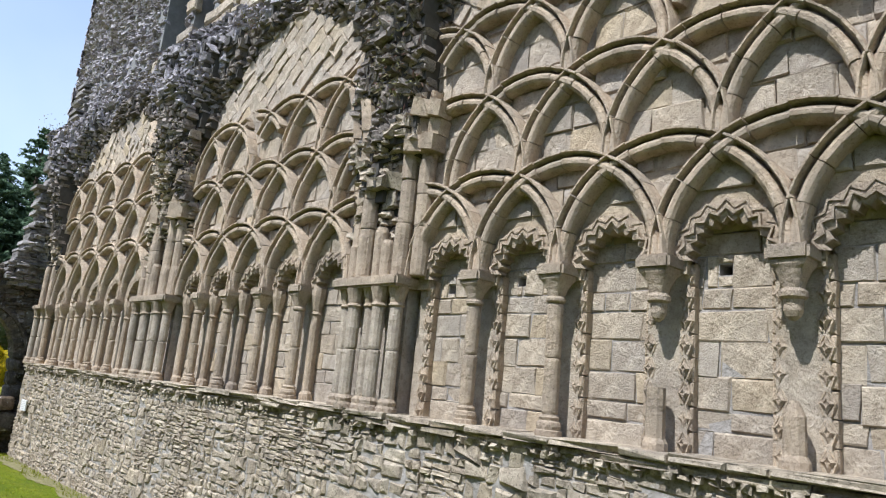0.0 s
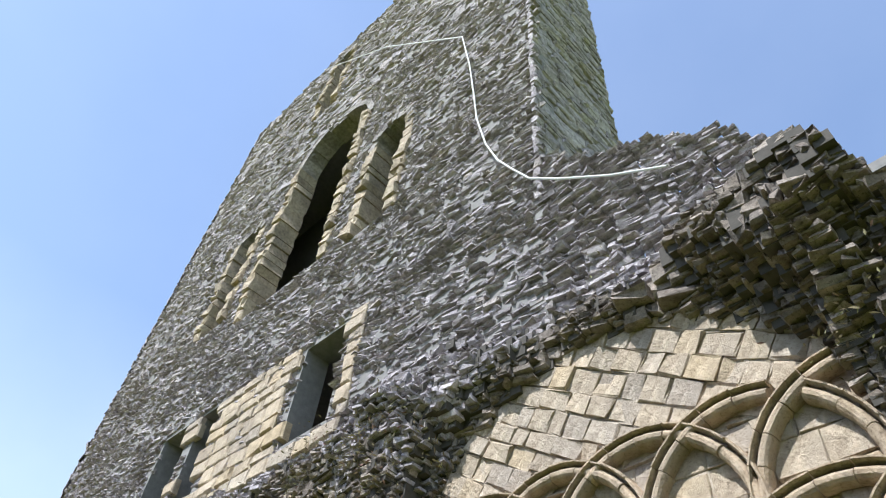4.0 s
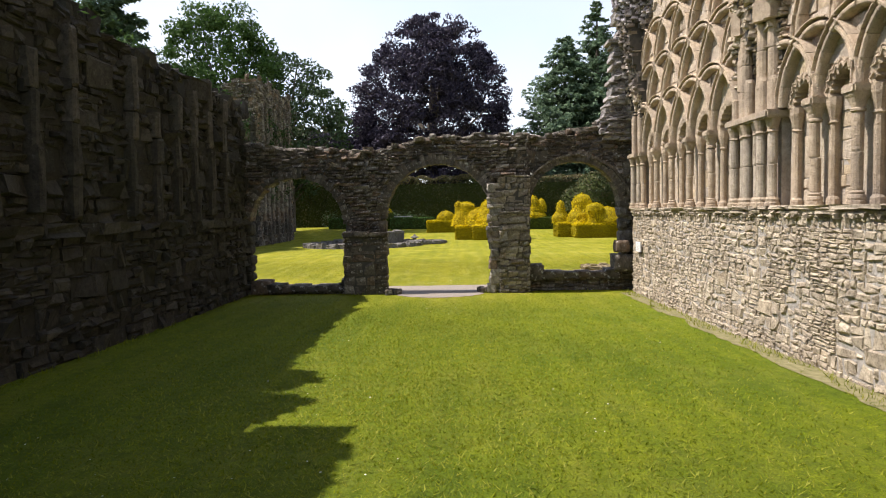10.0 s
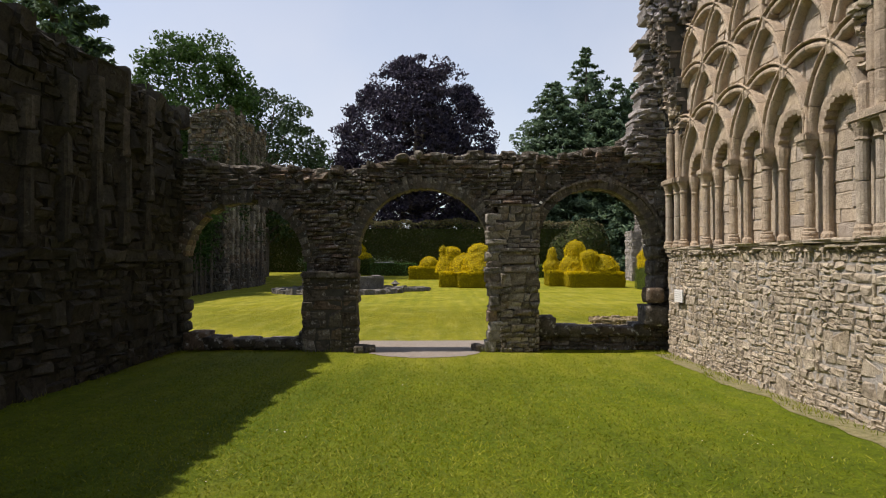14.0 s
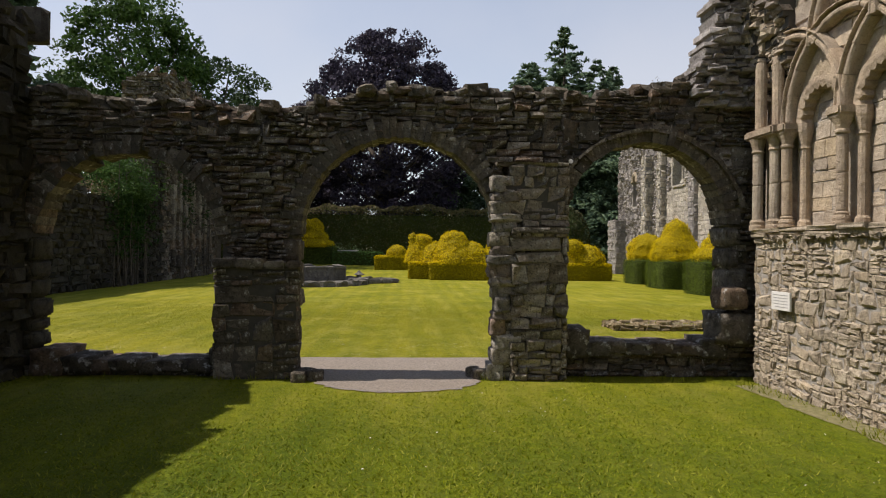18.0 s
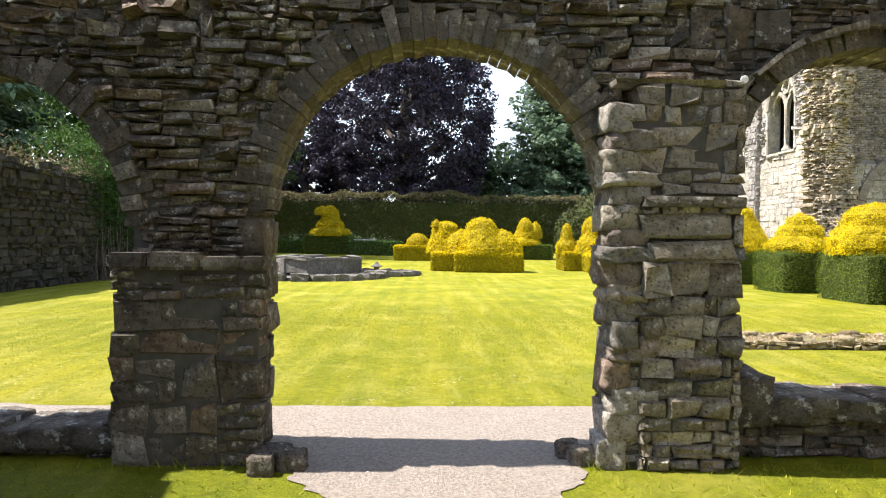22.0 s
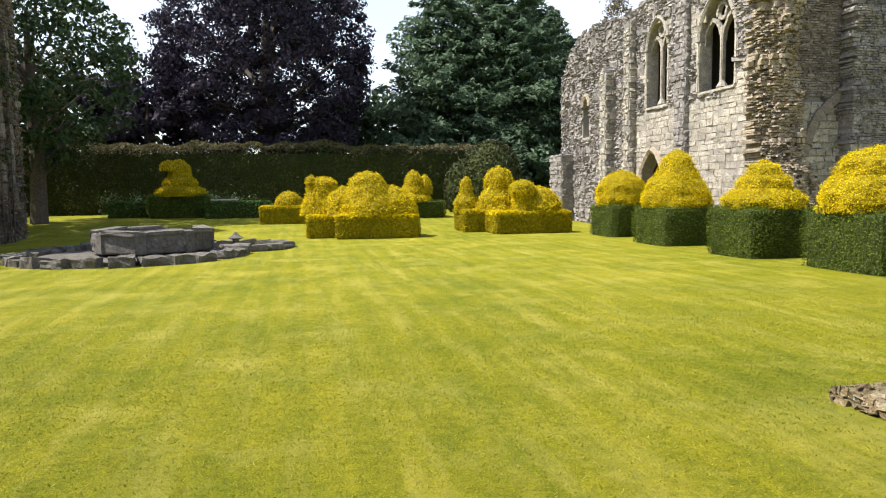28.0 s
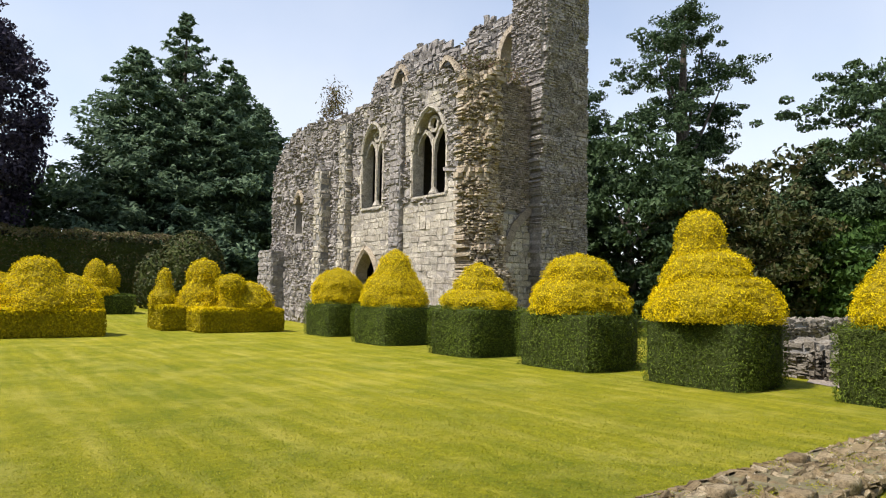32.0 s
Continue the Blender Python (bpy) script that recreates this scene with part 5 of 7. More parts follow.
# hidden walls and floors, added to block light so the tower's openings stay dark
block("tower_wall", (6.5, -13.05, 0.0), (7.0, 1.25, 26.8), M_MORTAR_GREY, upper)
block("tower_wall", (5.0, -13.05, 0.0), (6.5, -12.3, 26.8), M_MORTAR_GREY, upper)
block("tower_wall", (5.0, 0.5, 0.0), (6.5, 1.25, 26.8), M_MORTAR_GREY, upper)
block("tower_floor", (5.0, -12.3, 19.2), (6.5, 0.5, 19.5), M_MORTAR_GREY, upper)
block("tower_floor", (5.0, -12.3, 9.6), (6.5, 0.5, 9.9), M_MORTAR_GREY, upper)
rng = np.random.default_rng(111)
for z0, z1, hh, ll in ((6.6, 13.0, (0.04, 0.075), (0.1, 0.28)), (13.0, 19.0, (0.06, 0.11), (0.13, 0.34)), (19.0, 27.0, (0.09, 0.15), (0.2, 0.5))):
    r = rubble(-19.0, 1.3, z0, z1, hh, ll, lambda u, v: v < upper_top(u) and not upper_open(u, v, 0.05), rng, gap=0.008, cell=0.7, big=0.03)
    stone_field(upper, r, FU, M_TOWER, (lambda u, v: v > 7.0 and -12.5 < u < -3.5) if z0 < 7 else None, M_TOWER_PART, proud=(-0.03, 0.045), rough=0.015, rng=rng, tilt=0.14, chamfer=0.022, skew=0.1)
r = courses(4.5, 7.05, 3.0, 27.0, (0.1, 0.22), (0.25, 0.6), None, rng)
stone_field(upper, r, Frame((0, 1.3, 0), (1, 0, 0), (0, 0, 1), (0, 1, 0)), M_TOWER, proud=(0.0, 0.08), rng=rng, rough=0.02)
r = courses(4.5, 7.05, 9.0, 27.0, (0.1, 0.22), (0.25, 0.6), None, rng)
stone_field(upper, r, Frame((0, -13.1, 0), (1, 0, 0), (0, 0, 1), (0, -1, 0)), M_TOWER, proud=(0.0, 0.05), rng=rng)
for a, b, z0, z1 in LANCETS:
    c, h = (a + b) / 2, (b - a) / 2
    v, f = sweep_arc(FU, c, z1 - h, h + 0.08, 0.0, math.pi, [(-0.1, -0.5), (-0.1, 0.05), (0.1, 0.06), (0.12, -0.1)], 13, rng=rng, jitter=0.015)
    mesh_part("lancet_arch", v, f, M_GREY, upper)
    for u in (a, b):
        segs, z = [], z0
        while z < z1 - h:
            hh = rng.uniform(0.2, 0.35)
            segs.append((u - 0.14, z, u + 0.14, z + hh - 0.01))
            z += hh
        v, f = stone_arrays(np.array(segs), FU, proud=(0.04, 0.14), deep=0.5, rough=0.02, rng=rng)
        mesh_part("lancet_jamb", v, f, M_PALE, upper)
r = courses(-9.9, -3.9, 7.0, 9.3, (0.22, 0.34), (0.3, 0.6), lambda u, v: not upper_open(u, v, 0.04), rng)
stone_field(upper, r, FU, M_ASHLAR, proud=(0.05, 0.075), rough=0.008, rng=rng, name="ashlar_block")

# ragged stump of masonry at the corner above the end wall
FC = Frame((0, 0.05, 0), (1, 0, 0), (0, 0, 1), (0, -1, 0))
stump = thing("corner_stump", "ragged broken masonry climbing the wall corner", "masonry", kind="structure")
rng = np.random.default_rng(121)
r = courses(3.7, 4.75, 3.3, 9.0, (0.045, 0.1), (0.09, 0.24), lambda u, v: u > 3.82 + 0.15 * (v - 3.4) + 0.16 * wob(u, v, 2.5), rng, gap=0.004)
vv, ff = stone_arrays(r, FC, proud=(-0.1, 0.06), deep=0.5, rough=0.018, rng=rng, tilt=0.15)
tagged(mesh_part("stonework", vv, ff, M_GREY, stump), kind="stuff")

# ---- nave ruin ----
FN = Frame((14.2, 0, 0), (0, 1, 0), (0, 0, 1), (-1, 0, 0))
FX = Frame((0, 20.6, 0), (1, 0, 0), (0, 0, 1), (0, -1, 0))
FB = Frame((19.4, 0, 0), (0, 1, 0), (0, 0, 1), (-1, 0, 0))
N_WIN = [(21.35, 23.4, 5.15, 8.3), (25.5, 27.1, 5.05, 8.4)]
N_SMALL = [(32.75, 33.5, 4.35, 6.35)]
N_DOOR = (25.8, 27.5, 0.0, 3.3)


def pointed(u, v, a, b, z0, z1, g=0.0):
    c, h = (a + b) / 2, (b - a) / 2
    s = z1 - h * 1.35
    if abs(u - c) > h + g or v < z0 - g:
        return False
    return v < s or math.hypot(abs(u - c) + h * 0.5, v - s) < h * 1.5 + g


def nave_top(u):
    pts = [(20.3, 9.4), (23, 9.9), (25.4, 9.6), (28.4, 9.3), (31, 9.5), (33.6, 9.6), (35, 9.0), (36.4, 7.6)]
    return float(np.interp(u, [q[0] for q in pts], [q[1] for q in pts])) + 0.16 * wob(u, 2, 1.7)


def nave_open(u, v, g=0.0):
    return any(pointed(u, v, *q, g) for q in N_WIN + N_SMALL + [N_DOOR])


nave = thing("abbey_ruin", "roofless abbey ruin of pale limestone with traceried windows", "ruin")
rng = np.random.default_rng(131)
cuts = sorted({20.6, 36.2, *[q for s in N_WIN + N_SMALL + [N_DOOR] for q in s[:2]], 24.5, 29.0, 31.0})
for u0, u1 in zip(cuts, cuts[1:]):
    um = (u0 + u1) / 2
    holes = sorted((s[2], s[3] - 0.12) for s in N_WIN + N_SMALL + [N_DOOR] if s[0] - 0.01 <= um <= s[1] + 0.01)
    z = 0.0
    for h0, h1 in holes + [(min(nave_top(u0), nave_top(u1)) - 0.1, None)]:
        if h0 > z + 0.02:
            block("wall_core", (14.205, u0, z), (14.7, u1, h0), M_MORTAR_PALE, nave)
        z = h1
r_all = courses(20.5, 36.3, 0.0, 10.4, (0.16, 0.28), (0.25, 0.6), lambda u, v: v < nave_top(u) and not nave_open(u, v, 0.1), rng)
mid = (r_all[:, :2] + r_all[:, 2:]) / 2
ash = np.array([(u < 28.2 and v < 4.9) or (wob(u, v, 0.7) > 0.2 and u < 29) for u, v in mid])
stone_field(nave, r_all[ash], FN, M_CREAM, proud=(0.0, 0.022), rough=0.01, rng=rng, tilt=0.03, chamfer=0.012, skew=0.03)
r_r = rubble(20.5, 36.3, 0.0, 10.4, (0.075, 0.15), (0.13, 0.34), lambda u, v: v < nave_top(u) and not nave_open(u, v, 0.1) and not ((u < 28.2 and v < 4.9) or (wob(u, v, 0.7) > 0.2 and u < 29)), rng)
stone_field(nave, r_r, FN, M_GREY, proud=(0.0, 0.09), rough=0.018, rng=rng, tilt=0.22, skew=0.1)
# buttresses
for u0, u1, z1, d in ((29.9, 30.5, 7.0, 0.5), (28.0, 28.5, 8.8, 0.35), (24.0, 24.7, 9.2, 0.2), (34.6, 36.2, 3.6, 0.7)):
    b_ob = block("buttress", (14.2 - d, u0, 0), (14.25, u1, z1), M_MORTAR_GREY, nave)
    for fr, q0, q1 in ((Frame((14.2 - d, 0, 0), (0, 1, 0), (0, 0, 1), (-1, 0, 0)), u0, u1), (Frame((0, u0, 0), (1, 0, 0), (0, 0, 1), (0, -1, 0)), 14.2 - d, 14.2)):
        r = courses(q0, q1, 0, z1, (0.15, 0.3), (0.2, 0.5), None, rng)
        v, f = stone_arrays(r, fr, proud=(0.0, 0.06), rough=0.02, rng=rng)
        tagged(mesh_part("stonework", v, f, M_GREY if u0 > 31 or u0 < 25 else M_CREAM, nave), kind="stuff")
# windows: frames, mullions and tracery
for a, b, z0, z1 in N_WIN:
    c, h = (a + b) / 2, (b - a) / 2
    win = new("window")
    win.parent = nave
    s = z1 - h * 1.35
    for side in (-1, 1):
        arc_parts("frame", M_CREAM, win, FN, c - side * h * 0.5, s, h * 1.5, (0.0 if side > 0 else math.pi), (math.acos(1 / 3) if side > 0 else math.pi - math.acos(1 / 3)), [(-0.05, -0.4), (-0.05, 0.04), (0.03, 0.1), (0.12, 0.06), (0.12, -0.1)], 6, rng=rng)
        q = c + side * (h + 0.06)
        block("jamb", (14.14, q - 0.08, z0), (14.68, q + 0.08, s), M_CREAM, win, 0.03)
        # sub-arches
        arc_parts("tracery", M_CREAM, win, FN, c + side * h * 0.02, s - 0.15, h * 0.95, (0.0 if side > 0 else math.pi), (math.acos(0.5) if side > 0 else math.pi - math.acos(0.5)), [(-0.055, -0.32), (-0.055, -0.16), (0.055, -0.16), (0.055, -0.32)], 4, rng=rng)
        arc_parts("tracery", M_CREAM, win, FN, c + side * h * 0.98, s - 0.15, h * 0.95, (math.pi if side > 0 else 0.0), (math.pi - math.acos(0.5) if side > 0 else math.acos(0.5)), [(-0.055, -0.32), (-0.055, -0.16), (0.055, -0.16), (0.055, -0.32)], 4, rng=rng)
    arc_parts("tracery", M_CREAM, win, FN, c, s + h * 0.85, h * 0.26, 0, 2 * math.pi, [(-0.055, -0.32), (-0.055, -0.16), (0.055, -0.16), (0.055, -0.32)], 10, rng=rng)
    block("mullion", (14.34, c - 0.065, z0), (14.52, c + 0.065, s + 0.35), M_CREAM, win, 0.03)
    block("sill", (14.13, a - 0.04, z0 - 0.12), (14.7, b + 0.04, z0), M_CREAM, win, 0.03)
    lathe("mullion_base", [(0.17, 0), (0.2, 0.08), (0.12, 0.22), (0.075, 0.3)], (14.42, c, z0), M_CREAM, win, 8)
for q in N_SMALL + [N_DOOR]:
    a, b, z0, z1 = q
    c, h = (a + b) / 2, (b - a) / 2
    s = z1 - h * 1.35
    for side in (-1, 1):
        arc_parts("arch", M_PALE, nave, FN, c - side * h * 0.5, s, h * 1.5, (0.0 if side > 0 else math.pi), (math.acos(1 / 3) if side > 0 else math.pi - math.acos(1 / 3)), [(-0.12, -0.5), (-0.12, 0.05), (0.0, 0.12), (0.14, 0.06), (0.14, -0.1)], 6, rng=rng)
# cross wall at the broken end
def cross_top(u):
    if u < 17.4:
        return 9.3 + 0.2 * wob(u, 1, 2)
    return (9.9 + (u - 17.4) * 1.0 if u < 17.7 else 13.6) + 0.3 * wob(u, 4, 2)


block("wall_core", (14.4, 20.62, 0), (17.6, 21.6, 9.1), M_MORTAR_GREY, nave)
block("wall_core", (17.6, 20.62, 0), (19.9, 21.6, 13.2), M_MORTAR_GREY, nave)
def cross_zone(u, v):
    """0: torn rubble, 1: fine dark coursing, 2: pale ashlar below it."""
    if u > 17.5 or u < 15.7 + 0.3 * max(0.0, 4.6 - v) + 0.15 * wob(u, v, 1.2):
        return 0
    return 1 if v > 4.7 - 0.9 * abs(u - 16.6) ** 1.5 else 2


r = rubble(14.1, 20.0, 0, 14.2, (0.055, 0.105), (0.1, 0.26), lambda u, v: v < cross_top(u) and cross_zone(u, v) == 0, rng, big=0.05)
r = np.concatenate([r, courses(15.5, 17.6, 2.5, 9.6, (0.06, 0.09), (0.12, 0.3), lambda u, v: v < cross_top(u) and cross_zone(u, v) == 1, rng, gap=0.008), courses(15.5, 17.6, 0.0, 5.0, (0.16, 0.26), (0.25, 0.5), lambda u, v: cross_zone(u, v) == 2, rng, gap=0.008)])
r[:, 0] += np.where(r[:, 0] < 14.2, np.minimum(rng.uniform(-0.12, 0.3, len(r)), (r[:, 2] - r[:, 0]) * 0.6), 0.0)
mid = (r[:, :2] + r[:, 2:]) / 2


def cross_depth(u, v):
    """A ragged broken corner, a smooth recessed face, and the tower stump beyond."""
    ragged = min(1.0, max(0.1, (u - 13.9) / 0.9)) * 0.55 * min(1.0, max(0.0, (15.9 - u + 0.4 * wob(u, v, 0.8)) / 0.5))
    ramp = 0.3 * max(0.0, 3.4 - v - (u - 15.2) * 0.7) if cross_zone(u, v) == 0 and u < 17.4 else 0.0
    rough = 0.22 * wob(u, v, 1.6) + 0.16 * wob(u, v, 5.0)
    if u > 17.5:
        return 0.6 + 0.4 * rough
    return ragged + ramp + rough * (1.0 if cross_zone(u, v) == 0 else 0.0) + 0.05


dep = np.array([cross_depth(u, v) for u, v in mid])
zone = np.array([cross_zone(u, v) for u, v in mid])
vv, ff = stone_arrays(r, FX, proud=(0.0, 0.03), deep=0.1, rough=0.014, rng=rng, tilt=0.08, chamfer=0.02)
vv = vv.reshape(-1, 12, 3)
torn = (zone == 0) & (mid[:, 0] < 17.5)
vv[:, 4:, 1] -= np.where(torn, rng.uniform(-0.06, 0.13, len(mid)), 0.0)[:, None]
vv[:, :, 1] -= dep[:, None]
vv[:, :4, 1] += np.maximum(0.1, dep)[:, None]
for pick, mat in ((zone == 1, M_VAULT), (zone == 2, M_CREAM), (torn, M_PALE), ((zone == 0) & ~torn, M_GREY)):
    lay_stones(nave, vv[pick], ff[:9], np.zeros(int(pick.sum()), bool), mat, mat)
# the near side of the tall stump
r = rubble(20.1, 21.7, 8.8, 13.9, (0.06, 0.11), (0.1, 0.28), lambda u, v: v < 13.5 + 0.3 * wob(u, v, 2.0), rng, big=0.05)
stone_field(nave, r, Frame((17.58, 0, 0), (0, 1, 0), (0, 0, 1), (-1, 0, 0)), M_GREY, proud=(0.0, 0.1), deep=0.4, rough=0.016, rng=rng, tilt=0.2, skew=0.1)
# the vaulted chamber behind the windows, its inside shade put into a dark colour
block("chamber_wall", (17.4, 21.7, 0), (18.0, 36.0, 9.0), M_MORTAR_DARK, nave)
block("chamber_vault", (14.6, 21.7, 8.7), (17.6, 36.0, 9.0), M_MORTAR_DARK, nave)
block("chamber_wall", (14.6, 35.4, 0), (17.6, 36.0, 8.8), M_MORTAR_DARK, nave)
arc_parts("springing_arch", M_VAULT, nave, FX, 18.6, 2.6, 2.4, math.pi * 0.5, math.pi * 0.98, [(-0.16, 0.0), (-0.16, 0.14), (0.16, 0.16), (0.16, 0.0)], 9, rng=rng)
# clerestory behind
def cl_top(u):
    pts = [(20.6, 12.4), (22.6, 13.0), (23.8, 13.6), (25.4, 14.0), (26.6, 13.7), (27.3, 12.9), (27.9, 13.7), (30.3, 14.3), (31.8, 14.1), (32.9, 13.8), (34.9, 13.5), (35.2, 12.5)]
    return float(np.interp(u, [q[0] for q in pts], [q[1] for q in pts])) + 0.2 * wob(u, 6, 1.5)


CL = [(22.7, 24.5, 10.2, 13.0), (27.3, 29.3, 10.6, 12.9), (31.6, 33.0, 11.0, 13.5)]
cuts = sorted({20.6, 35.2, *[q for s in CL for q in s[:2]]})
for u0, u1 in zip(cuts, cuts[1:]):
    um = (u0 + u1) / 2
    holes = sorted((s[2], s[3] - 0.3) for s in CL if s[0] - 0.01 <= um <= s[1] + 0.01)
    z = 0.0
    for h0, h1 in holes + [(min(cl_top(u0), cl_top(u1)) - 0.15, None)]:
        if h0 > z + 0.02:
            block("wall_core", (19.42, u0, z), (20.4, u1, h0), M_MORTAR_GREY, nave)
        z = h1
r = rubble(20.6, 35.2, 6.0, 15.5, (0.14, 0.26), (0.25, 0.55), lambda u, v: v < cl_top(u) and not any(pointed(u, v, *q, 0.1) for q in CL), rng)
stone_field(nave, r, FB, M_GREY, proud=(0.0, 0.1), rough=0.02, rng=rng, tilt=0.2)
for a, b, z0, z1 in CL:
    c, h = (a + b) / 2, (b - a) / 2
    s = z1 - h * 1.35
    for side in (-1, 1):
        arc_parts("arch", M_PALE, nave, FB, c - side * h * 0.5, s, h * 1.5, (0.0 if side > 0 else math.pi), (math.acos(1 / 3) if side > 0 else math.pi - math.acos(1 / 3)), [(-0.14, -0.5), (-0.14, 0.1), (0.12, 0.1), (0.12, -0.1)], 6, rng=rng)
    block("mullion", (19.5, c - 0.1, z0), (19.8, c + 0.1, z1 - 0.5), M_PALE, nave, 0.03)

# ---- south range ruins ----
south = thing("south_range", "ivy-grown boundary wall of dark rubble in shade", "wall", kind="structure")
FS = Frame((-10.8, 0, 0), (0, 1, 0), (0, 0, 1), (1, 0, 0))


def south_top(u):
    return (3.4 if u < 22 else (3.4 + (u - 22) * 3.0 if u < 24.0 else 9.7)) + 0.35 * wob(u, 3, 0.8) + (0.8 * wob(u, 5, 1.3) if u > 24 else 0.0)


rng = np.random.default_rng(141)
block("wall_core", (-11.8, -10, 0), (-10.82, 24, 3.1), M_MORTAR_DARK, south)
block("wall_core", (-12.8, 24, 0), (-10.82, 32, 8.4), M_MORTAR_DARK, south)
r = courses(1.0, 32, 0, 11.5, (0.12, 0.25), (0.2, 0.5), lambda u, v: v < south_top(u), rng)
tall = (r[:, 0] + r[:, 2]) / 2 > 23.6
# The low stretch takes the stone with shade darkened into its colour.
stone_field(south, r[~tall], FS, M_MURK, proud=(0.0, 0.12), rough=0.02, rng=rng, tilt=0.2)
stone_field(south, r[tall], FS, M_DARK, proud=(0.0, 0.1), rough=0.018, rng=rng, tilt=0.15)
r = courses(-12.8, -10.8, 0, 10.8, (0.12, 0.25), (0.2, 0.5), lambda u, v: v < 9.2 + 1.2 * wob(u, 3, 1.1), rng)
stone_field(south, r, Frame((0, 24, 0), (1, 0, 0), (0, 0, 1), (0, -1, 0)), M_DARK, proud=(0.0, 0.14), rough=0.02, rng=rng, tilt=0.2)
for u in (24.7, 25.6, 26.4, 27.5, 28.6, 29.7, 30.6):
    z, segs = 0.6, []
    while z < 8.0 + wob(u, 0, 3.0):
        h = rng.uniform(0.4, 0.9)
        segs.append((u - 0.14, z, u + 0.14, z + h - 0.02))
        z += h
    v, f = stone_arrays(np.array(segs), FS, proud=(0.2, 0.28), deep=0.05, rough=0.02, rng=rng, chamfer=0.09)
    mesh_part("wall_shaft", v, f, M_DARK, south)

# ---- lavabo ----
lav = thing("fountain_basin", "octagonal grey stone washing fountain with carved panels", "fountain", at=(-4.0, 22.0, 0))
M_LAV = stone_mat("lavabo_stone", [(0.13, 0.12, 0.106), (0.2, 0.186, 0.165), (0.155, 0.142, 0.122)], stain_amount=0.65, lichen_amount=0.4, part_random=True)
rng = np.random.default_rng(151)
for i in range(8):
    a = math.pi / 8 + i * math.pi / 4
    w = 2 * 1.42 * math.tan(math.pi / 8)
    p = block("panel", (-w / 2 + 0.02, -0.12, 0.2), (w / 2 - 0.02, 0.12, 0.72), M_LAV, lav, 0.03)
    p.location, p.rotation_euler = (1.42 * math.cos(a), 1.42 * math.sin(a), 0), (0, 0, a + math.pi / 2)
    q = block("corner_post", (-0.1, -0.16, 0.18), (0.1, 0.16, 0.77), M_LAV, lav, 0.03)
    b = a + math.pi / 8
    q.location, q.rotation_euler = (1.55 * math.cos(b), 1.55 * math.sin(b), 0), (0, 0, b)
    if i % 2 == 0:
        for s in (-0.4, 0.0, 0.4):
            o = lathe("carved_boss", [(0.14, 0), (0.12, 0.02), (0.05, 0.03)], (0, 0, 0), M_LAV, lav, 8)
            o.location, o.rotation_euler = (1.54 * math.cos(a) - s * math.sin(a), 1.54 * math.sin(a) + s * math.cos(a), 0.48), (0, math.pi / 2, a)
lathe("basin_rim", [(1.1, 0.3), (1.3, 0.66), (1.36, 0.72), (1.2, 0.7), (0.95, 0.45), (0.3, 0.4)], (0, 0, 0), M_LAV, lav, 16)
for i in range(26):
    a = i * 2 * math.pi / 26 + rng.uniform(-0.03, 0.03)
    w = rng.uniform(0.5, 0.75)
    p = part("kerb_stone", rough_stone(w * 0.98, rng.uniform(0.45, 0.75), rng.uniform(0.34, 0.56), rng, 0.06, 4, 0.1), M_LAV, lav)
    p.location, p.rotation_euler = (-0.6 + 2.9 * math.cos(a), 2.75 * math.sin(a), 0), (rng.normal(0, 0.05), rng.normal(0, 0.05), a + math.pi / 2)
for i in range(8):
    if i in (1, 4):
        continue
    a = math.pi / 8 + i * math.pi / 4
    p = part("capping_slab", rough_stone(rng.uniform(0.9, 1.15), rng.uniform(0.34, 0.44), rng.uniform(0.09, 0.14), rng, 0.06, 4, 0.07), M_LAV, lav)
    p.location, p.rotation_euler = (1.4 * math.cos(a), 1.4 * math.sin(a), 0.755), (rng.normal(0, 0.03), rng.normal(0, 0.03), a + math.pi / 2)
lathe("floor_slab", [(2.6, 0.0), (2.6, 0.1), (0.5, 0.12)], (-0.4, 0, 0), M_LAV, lav, 24)
lav2 = thing("paving_ring", "low broken ring of old paving stones with a small finial", "paving", at=(-1.4, 24.2, 0))
for i in range(14):
    a = i * 2 * math.pi / 14
    p = block("kerb_stone", (-0.3, -0.22, 0), (0.28, 0.22, rng.uniform(0.1, 0.2)), M_LAV, lav2, 0.04)
    p.location, p.rotation_euler = (1.15 * math.cos(a), 1.4 * math.sin(a), 0), (rng.normal(0, 0.05), rng.normal(0, 0.05), a + math.pi / 2)
lathe("finial", [(0.3, 0.0), (0.26, 0.12), (0.1, 0.18), (0.1, 0.3), (0.26, 0.36), (0.1, 0.46), (0.03, 0.55)], (-0.5, -0.3, 0.0), M_LAV, lav2, 12)

# ---- low foundation in the lawn ----
foundation = thing("wall_foundation", "low mossy rubble foundation of a lost cloister wall in the grass", "foundation")
FOUND = [(0.2, 0.146, 0.079), (0.31, 0.236, 0.137), (0.25, 0.185, 0.101), (0.4, 0.324, 0.209), (0.17, 0.126, 0.068)]
M_FOUND = stone_mat("foundation_stone", FOUND, stain=(0.1, 0.09, 0.03), stain_amount=0.7, lichen=(0.62, 0.6, 0.54), lichen_amount=0.7, spot=7.0, lichen_at=0.6)
M_FOUND_PART = stone_mat("foundation_stone_piece", FOUND, stain=(0.1, 0.09, 0.03), stain_amount=0.7, lichen=(0.62, 0.6, 0.54), lichen_amount=0.7, spot=7.0, lichen_at=0.6, part_random=True)
M_BED = plain_mat("mossy_bedding", (0.1, 0.085, 0.04), (0.22, 0.19, 0.11), 14.0, bump=1.0, dist=0.05)
rng = np.random.default_rng(161)
